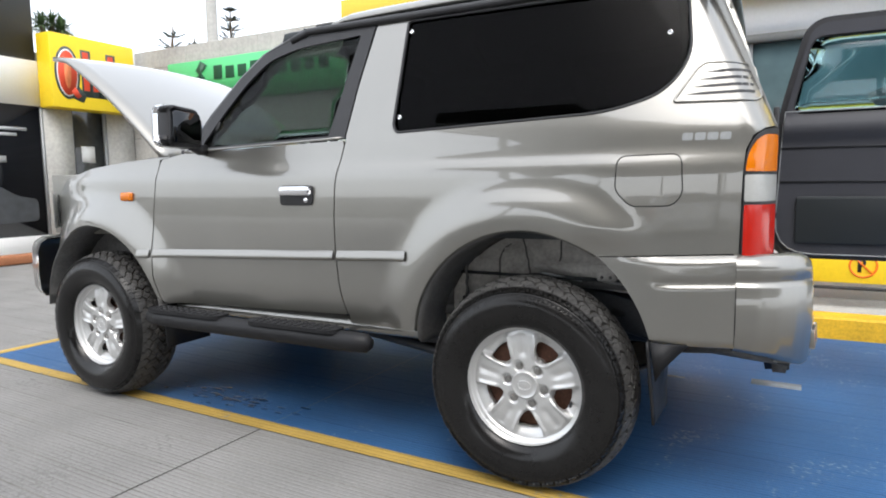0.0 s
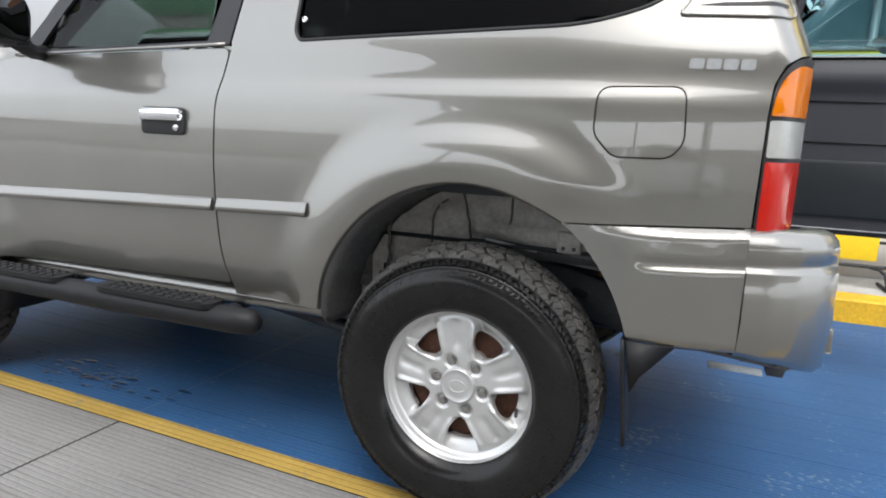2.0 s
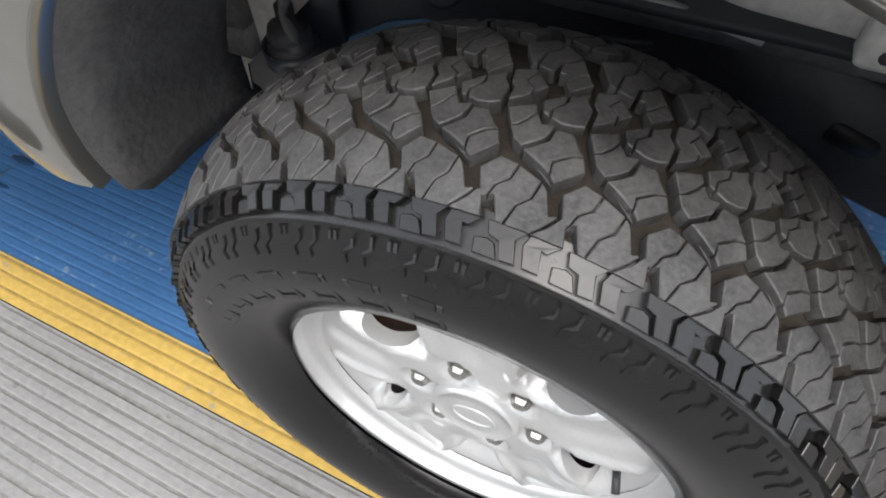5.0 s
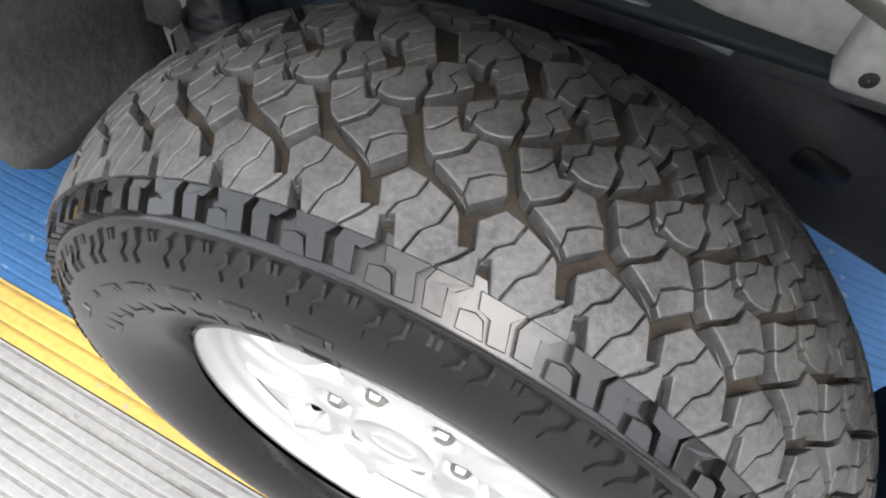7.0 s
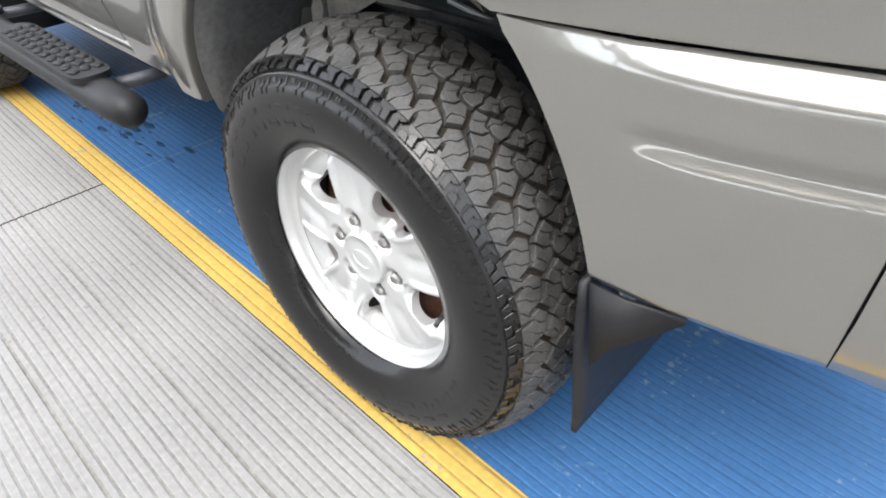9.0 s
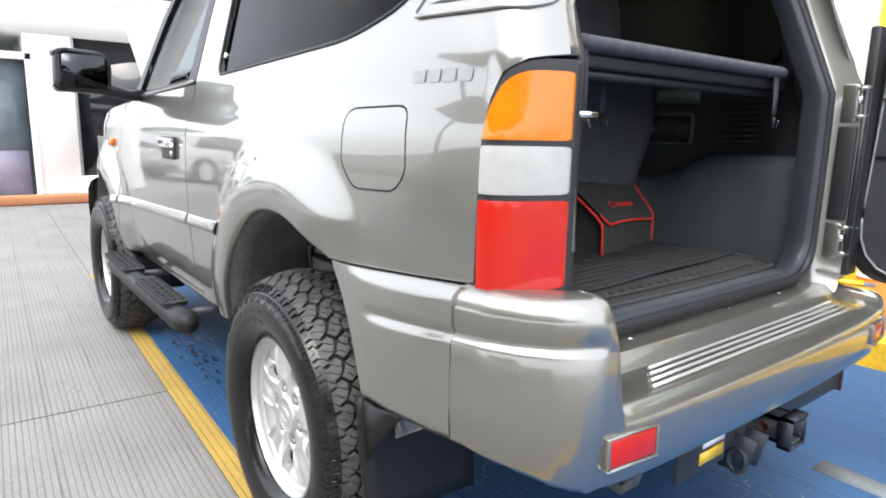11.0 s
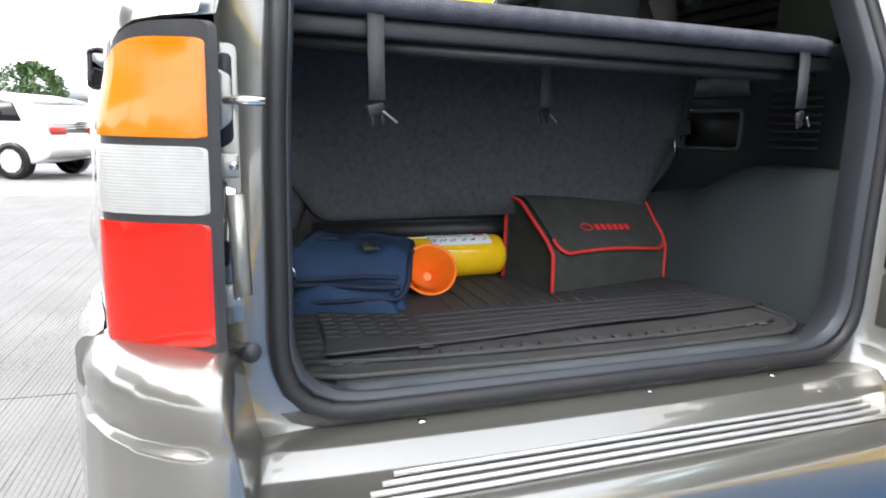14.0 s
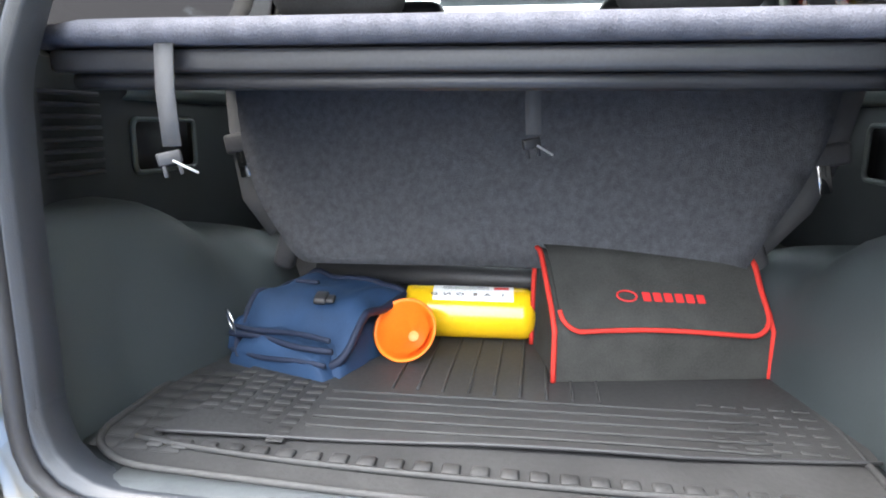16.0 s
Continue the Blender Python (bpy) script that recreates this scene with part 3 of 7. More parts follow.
gl = part("window", box(-0.02, 9.0, CY + 0.06, CY + 0.10, 0.75, 2.3), mat("shopfront_glass", (0.10, 0.15, 0.16), 0.04, 0, 0.25, 0.8, 6, 0.0, rvar=0.02), row, "blue-grey shop glass")
for x in (0.55, 1.6, 2.8, 4.2, 6.0):
    part("mullion", box(x, x + 0.05, CY + 0.02, CY + 0.06, 0.75, 2.3), GREYMETAL, gl)
part("head_rail", box(-0.02, 9.0, CY - 0.02, CY + 0.06, 2.24, 2.30), GREYMETAL, gl)
part("upper_wall", box(-3.4, 9.0, CY + 0.9, CY + 5, 3.08, 6.4), WHITEWALL, row, "upper storey")
for i in range(6):
    for j in range(30):
        x0 = -3.35 + i * 0.24 + (0.12 if j % 2 else 0)
        part("brick", box(x0, x0 + 0.23, CY + 0.87, CY + 0.905, 3.15 + j * 0.08, 3.222 + j * 0.08), BRICKM, row, smooth=False)
part("upper_window", box(-1.9, -0.4, CY + 0.85, CY + 0.905, 3.3, 5.2), mat("net_curtain", (0.55, 0.55, 0.53), 0.5, 0, 0.15, 3, 20, 0.0), row, "curtained window")
part("downpipe", tube([(-3.5, CY + 0.5, 0.1), (-3.5, CY + 0.5, 6.0)], 0.05, 8), mat("blue_paint", (0.12, 0.25, 0.55), 0.5), row, "blue downpipe")

vsign = thing("standing_banner", "tall yellow banner board with white figure shape", "banner")
part("board", box(0.02, 0.34, 2.90, 2.93, 0.145, 2.2, 0.004), YELSIGN, vsign)
part("edge", box(0.34, 0.42, 2.90, 2.93, 0.145, 2.2, 0.004), WHITEWALL, vsign)
part("print_shape", sheet(rounded([(0.18, 1.5), (0.25, 1.5), (0.27, 1.75), (0.22, 1.95), (0.17, 1.75)], 0.03), [], lambda u, v: (u, 2.896, v), 0.1), LABELW, vsign)
for k in range(5):
    part("print_bar", box(0.20, 0.26, 2.894, 2.898, 2.0 + k * 0.035, 2.02 + k * 0.035), REDINK, vsign)

pole = thing("utility_pole", "tall grey concrete utility pole", "pole")
part("shaft", moved(lathe([(0.17, 0), (0.14, 5), (0.11, 10)], 20, 'Z'), Matrix.Translation((-12, 9.0, 0))), CONCWALL, pole)
pole2 = thing("utility_pole", "pale concrete lamp pole by the yard", "pole")
part("shaft", moved(lathe([(0.30, 0), (0.26, 3), (0.2, 9)], 20, 'Z'), Matrix.Translation((-10.6, -2.45, 0))), WHITEWALL, pole2)


# no-parking stands and cones on the pavement
def stand(x, y):
    t = thing("no_parking_stand", "yellow no-parking board on black tube stand", "sign stand", (x, y, 0.142), "no-parking stands")
    part("board", box(-0.36, 0.36, -0.012, 0.012, 0.19, 0.46, 0.004), YELSIGN, t)
    part("frame", tube([(u, 0, v) for u, v in rounded([(-0.47, 0.150), (0.47, 0.150), (0.47, 0.50), (-0.47, 0.50)], 0.07, 6)], 0.013, 8, True), BLACKPL, t, "black bent-tube frame")
    for h in (-1, 1):
        part("stay", box(h * 0.41 - 0.055, h * 0.41 + 0.055, -0.008, 0.008, 0.31, 0.33, 0.003, 1), BLACKPL, t)
        part("leg", tube([(h * 0.33, 0, 0.146), (h * 0.385, 0, 0.138), (h * 0.425, -0.01, 0.105), (h * 0.430, -0.04, 0.06), (h * 0.430, -0.09, 0.012)], 0.013, 8), BLACKPL, t)
        part("foot", tube([(h * 0.43, -0.16, 0.012), (h * 0.43, 0.16, 0.012)], 0.012, 8), BLACKPL, t)
    ring = part("ban_ring", tube([(0.0 + 0.085 * math.cos(a), -0.016, 0.325 + 0.085 * math.sin(a)) for a in np.linspace(0, 6.28, 29)[:-1]], 0.008, 6, True), ORANGE, t, "orange-red ring")
    part("ban_bar", tube([(-0.06, -0.018, 0.385), (0.06, -0.018, 0.265)], 0.007, 6), ORANGE, t)
    part("letter", join(box(-0.035, -0.012, -0.017, -0.013, 0.275, 0.375), moved(thick(grid([[(0.0 + r * math.cos(a), -0.015, 0.347 + r * math.sin(a)) for a in np.linspace(-1.57, 1.57, 9)] for r in (0.010, 0.030)]), 0.002), Matrix.Translation((-0.012, 0, 0)))), INK, t, "black letter P")
    return t


stand(1.40, 2.62)
stand(2.45, 2.62)


def cone_thing(x, y):
    t = thing("traffic_cone", "orange traffic cone with square base", "cone", (x, y, 0.142), "cones on the pavement")
    part("base", box(-0.17, 0.17, -0.17, 0.17, 0, 0.03, 0.01), ORANGE, t)
    part("body", lathe([(0.13, 0.03), (0.12, 0.05), (0.03, 0.68), (0.022, 0.70), (0.001, 0.70)], 24, 'Z'), ORANGE, t)
    part("band", lathe([(0.099, 0.24), (0.078, 0.385)], 24, 'Z'), LABELW, t, "white reflective band")
    return t


cone_thing(0.28, 2.62)
cone_thing(0.72, 2.66)
rope = thing("rope_heap", "heap of black and yellow barrier chain", "chain", (0.50, 2.50, 0.142))
rr = random.Random(7)
pts = [(0.16 * math.sin(i * 1.9) * rr.uniform(0.4, 1), 0.10 * math.cos(i * 2.3) * rr.uniform(0.4, 1), 0.012 + 0.075 * rr.random() * (1 - abs(math.sin(i * 1.9)) * 0.6)) for i in range(46)]
part("chain", tube(pts, 0.012, 6), ROPE, rope)


# trees and the far edge of the yard
def leafy(name, label, x, y, z0, z1, r, n, leafsize, m, seed):
    t = thing(name, label, "tree", (x, y, 0))
    q = random.Random(seed)
    part("trunk", tube([(0, 0, 0), (0.05, 0.02, z0), (0.0, 0.05, z1 - 0.2 * (z1 - z0))], [0.14, 0.10, 0.03], 8), BARK, t)
    for k in range(7):
        a, h = q.uniform(0, 6.28), q.uniform(0.05, 0.7)
        part("limb", tube([(0, 0, z0 + h * (z1 - z0) * 0.8), (r * 0.7 * math.cos(a), r * 0.7 * math.sin(a), z0 + (h + 0.15) * (z1 - z0))], [0.04, 0.012], 6), BARK, t)
    bm = bmesh.new()
    for _ in range(n):
        a, e = q.uniform(0, 6.28), q.uniform(-0.9, 1.5)
        rad = r * (0.55 + 0.5 * q.random()) * (0.8 + 0.3 * math.sin(3 * a + seed))
        c = Vector((rad * math.cos(a) * math.cos(e), rad * math.sin(a) * math.cos(e), (z0 + z1) / 2 + (z1 - z0) / 2 * math.sin(e) * q.uniform(0.6, 1)))
        u = Vector((q.gauss(0, 1), q.gauss(0, 1), q.gauss(0, 1))).normalized() * leafsize
        w = u.orthogonal().normalized() * leafsize * 0.3
        vs = [bm.verts.new(c - u), bm.verts.new(c + w), bm.verts.new(c + u), bm.verts.new(c - w)]
        bm.faces.new(vs)
    part("crown", bm, m, t)
    return t


def blade(bm, p, d, length, width, droop):
    """A narrow tapered leaf that bends down towards its tip."""
    side = d.cross(Vector((0, 0, 1)))
    side = (side if side.length > 0.05 else Vector((1, 0, 0))).normalized()
    rows = []
    for f, w in ((0.0, 0.6), (0.4, 1.0), (0.75, 0.7), (1.0, 0.08)):
        c = p + d * length * f + Vector((0, 0, -droop * length * f * f))
        rows.append((bm.verts.new(c - side * width * w), bm.verts.new(c + side * width * w)))
    for a, b in zip(rows, rows[1:]):
        bm.faces.new((a[0], a[1], b[1], b[0]))


def yucca(x, y, z0):
    t = thing("yucca_tree", "spiky green yucca tree behind the signs", "tree", (x, y, 0))
    q = random.Random(3)
    part("trunk", tube([(0, 0, 0), (0.04, 0.02, z0 * 0.6), (0, 0, z0)], [0.16, 0.12, 0.09], 8), BARK, t)
    for hx, hy, hz in ((0.0, 0.0, 0.12), (0.05, -0.26, 0.02), (-0.1, 0.27, 0.06), (0.22, 0.10, -0.06), (-0.2, -0.12, -0.02)):
        part("limb", tube([(0, 0, z0 - 0.5), (hx * 0.6, hy * 0.6, z0 - 0.25), (hx, hy, z0 + hz)], [0.07, 0.055, 0.045], 7), BARK, t)
        bm = bmesh.new()
        for _ in range(110):
            a, e = q.uniform(0, 6.283), q.uniform(-0.35, 1.5)
            d = Vector((math.cos(a) * math.cos(e), math.sin(a) * math.cos(e), math.sin(e)))
            blade(bm, Vector((hx, hy, z0 + hz)), d, q.uniform(0.30, 0.48), 0.014, q.uniform(0.05, 0.45))
        part("leaf_head", bm, LEAF, t)
    return t


def tiered_pine(label, x, y, z0, z1, r, tiers, arms, lean, seed):
    t = thing("conifer", label, "tree", (x, y, 0))
    q = random.Random(seed)
    top = lambda h: Vector((lean * h * 0.4, lean * h, z0 + (z1 - z0) * h))
    part("trunk", tube([(0, 0, 0), tuple(top(0)), tuple(top(0.5)), tuple(top(1))], [0.14, 0.09, 0.05, 0.012], 8), BARK, t)
    needles = bmesh.new()
    for k in range(tiers):
        h = k / tiers
        reach = r * (1.02 - h) ** 0.8
        for n in range(arms):
            a = (n + 0.5 * (k % 2) + q.uniform(-0.22, 0.22)) / arms * 6.283
            d = Vector((math.cos(a), math.sin(a), 0))
            ln = reach * q.uniform(0.7, 1.1)
            pts = [top(h) + d * ln * f + Vector((0, 0, ln * (0.30 * f * f - 0.10 * f))) for f in (0, 0.35, 0.7, 1)]
            part("branch", tube([tuple(p) for p in pts], [0.020, 0.014, 0.010, 0.004], 5), BARK, t)
            for f in np.linspace(0.25, 1.0, 11):
                c = top(h) + d * ln * f + Vector((0, 0, ln * (0.30 * f * f - 0.10 * f)))
                for _ in range(4):
                    e = (d * q.uniform(0.3, 1.0) + d.cross(Vector((0, 0, 1))) * q.uniform(-0.9, 0.9) + Vector((0, 0, q.uniform(-0.1, 0.8)))).normalized()
                    blade(needles, c, e, q.uniform(0.09, 0.17), 0.011, 0.1)
    part("needles", needles, LEAFD, t)
    return t


yucca(-14.0, 6.12, 4.78)
tiered_pine("tall tiered conifer behind the wall", -16.0, 13.55, 4.6, 7.50, 0.95, 9, 7, 0.0, 5)
tiered_pine("sparse leaning conifer behind the wall", -16.0, 11.0, 4.8, 6.15, 0.95, 4, 5, 0.10, 9)
tiered_pine("sparse leaning conifer behind the wall", -16.0, 11.85, 4.8, 6.0, 0.42, 4, 5, 0.08, 14)
leafy("hedge_tree", "round street tree across the yard", -44.0, -11.5, 1.2, 4.5, 2.4, 1800, 0.25, LEAF, 12)


def parked_car(x, y, yaw, m, label):
    t = thing("parked_car", label, "car", (x, y, -0.012))
    body = [(-2.1, 0.45), (-2.15, 0.8), (-1.95, 1.0), (-0.95, 1.08), (-0.35, 1.55), (0.9, 1.62), (1.75, 1.5), (2.05, 1.0), (2.1, 0.45), (1.75, 0.3), (-1.8, 0.3)]
    part("body", prism(rounded(body, 0.12), 'y', -0.85, 0.85, 0.05), m, t)
    for s in (-1, 1):
        part("side_window", prism(rounded([(-0.75, 1.08), (-0.25, 1.46), (0.85, 1.52), (1.45, 1.42), (1.6, 1.08)], 0.05), 'y', s * 0.845, s * 0.862), BLACKGLASS, t)
        for wx in (-1.3, 1.35):
            w = part("wheel", moved(lathe([(0.34, -0.1), (0.35, 0), (0.34, 0.1), (0.24, 0.11), (0.22, 0.08), (0.001, 0.085)], 24), pose(wx, s * 0.80, 0.35, 0, 0, 0 if s > 0 else 180)), SIDEWALL, t)
            part("rim", moved(lathe([(0.22, 0.115), (0.10, 0.10), (0.001, 0.12)], 10), pose(wx, s * 0.80, 0.35, 0, 0, 0 if s > 0 else 180)), ALLOY, w)
        part("rear_lamp", box(2.0, 2.11, s * 0.55 - 0.2, s * 0.55 + 0.2, 0.85, 0.98, 0.02), REDLENS, t)
    part("rear_window", prism([(1.80, 1.08), (1.72, 1.42), (1.78, 1.42), (2.0, 1.08)], 'y', -0.62, 0.62), BLACKGLASS, t)
    t.rotation_euler = (0, 0, radians(yaw))
    return t


parked_car(-13.4, -5.2, 66, WHITECAR, "white parked car across the yard")
parked_car(-18.5, -5.6, 60, WHITECAR, "white parked off-road car across the yard")
back = thing("far_building", "low pale building closing the far side of the yard", "building", kind="structure")
part("wall", box(-60, -57, -60, -4, 0, 2.6), CONCWALL, back)
part("roof", box(-60.5, -56.5, -61, -3, 2.6, 3.2), GREYMETAL, back)
# unseen canopy, added to block low sky in the car's upper reflections
roof = thing("unseen_canopy", "unseen flat grey canopy on posts, added to darken high reflections", "canopy", kind="structure")
part("slab", box(-4.5, 26, -27, -7.3, 5.2, 5.7, 0.03), mat("canopy_grey", (0.20, 0.195, 0.185), 0.8, 0, 0.2, 0.5, 12, 0.1), roof, "grey soffit of the unseen canopy")
for k in range(4):
    part("post", tube([(-3.6 + k * 8.0, -9.0, 0), (-3.6 + k * 8.0, -9.0, 5.2)], 0.10, 12), GREYMETAL, roof)
    part("post", tube([(-3.6 + k * 8.0, -25.0, 0), (-3.6 + k * 8.0, -25.0, 5.2)], 0.10, 12), GREYMETAL, roof)
low = thing("yard_wall", "low pale concrete wall across the yard", "wall", kind="structure")
part("wall", box(-40, 30, -30.4, -30.0, 0, 2.3), CONCWALL, low)
part("coping", box(-40, 30, -30.45, -29.95, 2.3, 2.4, 0.02), PAVE, low)
parked_car(-3.0, -9.5, 8, mat("dark_car_paint", (0.03, 0.032, 0.036), 0.3, 0, 0.05, 1, 50, 0.0, coat=0.8), "dark parked car across the yard")
parked_car(3.5, -10.0, 175, WHITECAR, "white parked car across the yard")


# ---- the car: nose towards -x, its left side towards -y ----
YC = 0.03
car = thing("off_road_car", "grey metallic three-door off-road car, bonnet raised and rear door open", "car", (0, YC, 0))
ZP = [0.44, 0.50, 0.54, 0.58, 0.66, 0.80, 0.95, 1.06, 1.14, 1.165, 1.185, 1.205, 1.28, 1.75, 1.83]
YP = [0.770, 0.798, 0.810, 0.820, 0.833, 0.839, 0.842, 0.840, 0.835, 0.830, 0.819, 0.814, 0.804, 0.695, 0.665]
REAR, FRONT = (0.0, 0.47, 0.45, 0.47), (-2.37, 0.43, 0.50, 0.48)
zs_f = np.arange(0.44, 1.84, 0.01)
ys_f = np.interp(zs_f, ZP, YP)
ys_f[2:-2] = np.convolve(ys_f, np.array([1, 2, 3, 2, 1]) / 9, "valid")


def flare(x, z, c):
    cx, cz, rx, rz = c
    e = math.hypot((x - cx) / rx, (z - cz) / rz) if z > cz else abs(x - cx) / rx
    d = max(0.0, (e - 1) * 0.46)
    if c is REAR:
        return (0.031 * smooth01(1 - (d - 0.050) / 0.150) - 0.005 * (1 - smooth01(d / 0.014))) * (1 - smooth01((z - 1.02) / 0.16))
    return 0.045 * smooth01(1 - d / 0.20) * (1 - smooth01((z - 0.98) / 0.16))


def half(x, z):
    """Half the body's width at a place along it and a height."""
    y = lerp(z, zs_f, ys_f)
    up = max(0.0, z - 1.26)
    xx = x + 0.42 * up
    if xx > 0.20:
        d = 0.066 * ((min(xx, 0.685) - 0.20) / 0.485) ** 2 + (0.124 * ((xx - 0.685) / 0.093) ** 2.6 if xx > 0.685 else 0.0)
        y -= (y - 0.636 + 0.25 * up) * min(1.05, d / 0.19)
    if x < -2.1:
        y -= 0.13 * ((-2.1 - x) / 0.8) ** 2.2
    rim = 1 - smooth01((x - 0.15) / 0.12) * (1 - smooth01((z - 0.865) / 0.09))
    return y + flare(x, z, REAR) * rim * (1 - smooth01((x - 0.26) / 0.26)) + flare(x, z, FRONT)


def skin(s, lift=0.0):
    return lambda u, v: (u, s * (half(u, v) + lift), v)


def fold(s, d=0.02):
    return lambda u, v: (u, s * (half(u, v) - d), v)


def arch(c, a0, a1, n=40):
    cx, cz, rx, rz = c
    out = []
    for i in range(n + 1):
        a = radians(a0 + (a1 - a0) * i / n)
        out.append((cx + rx * math.cos(a), cz + rz * math.sin(a)))
    return out


# outlines as (along, up)
BELT = lambda x: 1.262 + (x + 1.70) * 0.030
door_line = [(-0.775, 1.283), (-0.795, 1.20), (-0.812, 1.10), (-0.817, 0.95), (-0.815, 0.82), (-0.806, 0.70), (-0.792, 0.62), (-0.772, 0.563)]
fender_line = [(-1.872, 1.235), (-1.885, 1.10), (-1.905, 0.95), (-1.905, 0.81), (-1.89, 0.66), (-1.855, 0.54)]
DOOR = rounded([(-1.70, BELT(-1.70))] + door_line[:-1] + [(-0.775, 0.567)] + fender_line[::-1], [0] + [0.03] * 7 + [0.015] + [0.03] * 6)
gap = 0.006
QUARTER = [(x + gap, z) for x, z in door_line[::-1]]
QUARTER = [(-0.766, 0.530)] + [(-0.766, 0.560)] + QUARTER[1:] + [(-0.772, 1.30), (-0.735, 1.50), (-0.672, 1.752), (0.57, 1.765), (0.605, 1.75), (0.645, 1.64), (0.688, 1.51), (0.731, 1.36), (0.768, 1.272),
            (0.740, 1.262), (0.709, 1.240), (0.690, 1.198), (0.684, 1.13), (0.682, 1.0), (0.680, 0.876), (0.48, 0.868), (0.42, 0.865), (0.262, 0.858)]
ra = [p for p in arch(REAR, 0, 180) if p[0] < 0.262 and p[1] > 0.535]
QUARTER += ra + [(-0.452, 0.535)]
QGLASS = rounded([(-0.528, 1.742), (-0.552, 1.330), (-0.535, 1.302), (0.28, 1.330), (0.45, 1.385), (0.525, 1.50), (0.50, 1.735)], [0.02, 0.03, 0.03, 0.25, 0.12, 0.10, 0.03])
FUEL = rounded([(0.318, 1.182), (0.508, 1.186), (0.515, 1.062), (0.488, 1.026), (0.362, 1.024), (0.315, 1.075)], [0.03, 0.03, 0.02, 0.025, 0.02, 0.02])


def grow(poly, d):
    c = Vector((sum(p[0] for p in poly) / len(poly), sum(p[1] for p in poly) / len(poly)))
    out = []
    n = len(poly)
    for i in range(n):
        a, b = Vector(poly[i - 1]), Vector(poly[(i + 1) % n])
        t = (b - a)
        nn = Vector((t.y, -t.x)).normalized()
        if nn.dot(Vector(poly[i]) - c) < 0:
            nn = -nn
        out.append(tuple(Vector(poly[i]) + nn * d))
    return out


FENDER = [(-1.80, 1.250)] + [(x - gap, z) for x, z in fender_line] + [p for p in arch(FRONT, 0, 180) if p[1] > 0.545 and p[0] > -2.85] + \
         [(-2.855, 0.82), (-2.84, 0.90), (-2.80, 1.09), (-2.70, 1.155), (-2.43, 1.205), (-2.10, 1.235)]
DGLASS = rounded([(-1.60, 1.283), (-1.49, 1.42), (-1.36, 1.56), (-1.24, 1.655), (-1.08, 1.695), (-0.752, 1.715), (-0.862, 1.305)], [0.01, 0.02, 0.05, 0.05, 0.05, 0.01, 0.01])
DFRAME = [(-1.698, BELT(-1.698) + 0.004), (-1.55, 1.43), (-1.40, 1.59), (-1.27, 1.69), (-1.12, 1.735), (-1.0, 1.745), (-0.682, 1.752), (-0.742, 1.50), (-0.780, BELT(-0.78) + 0.004)]

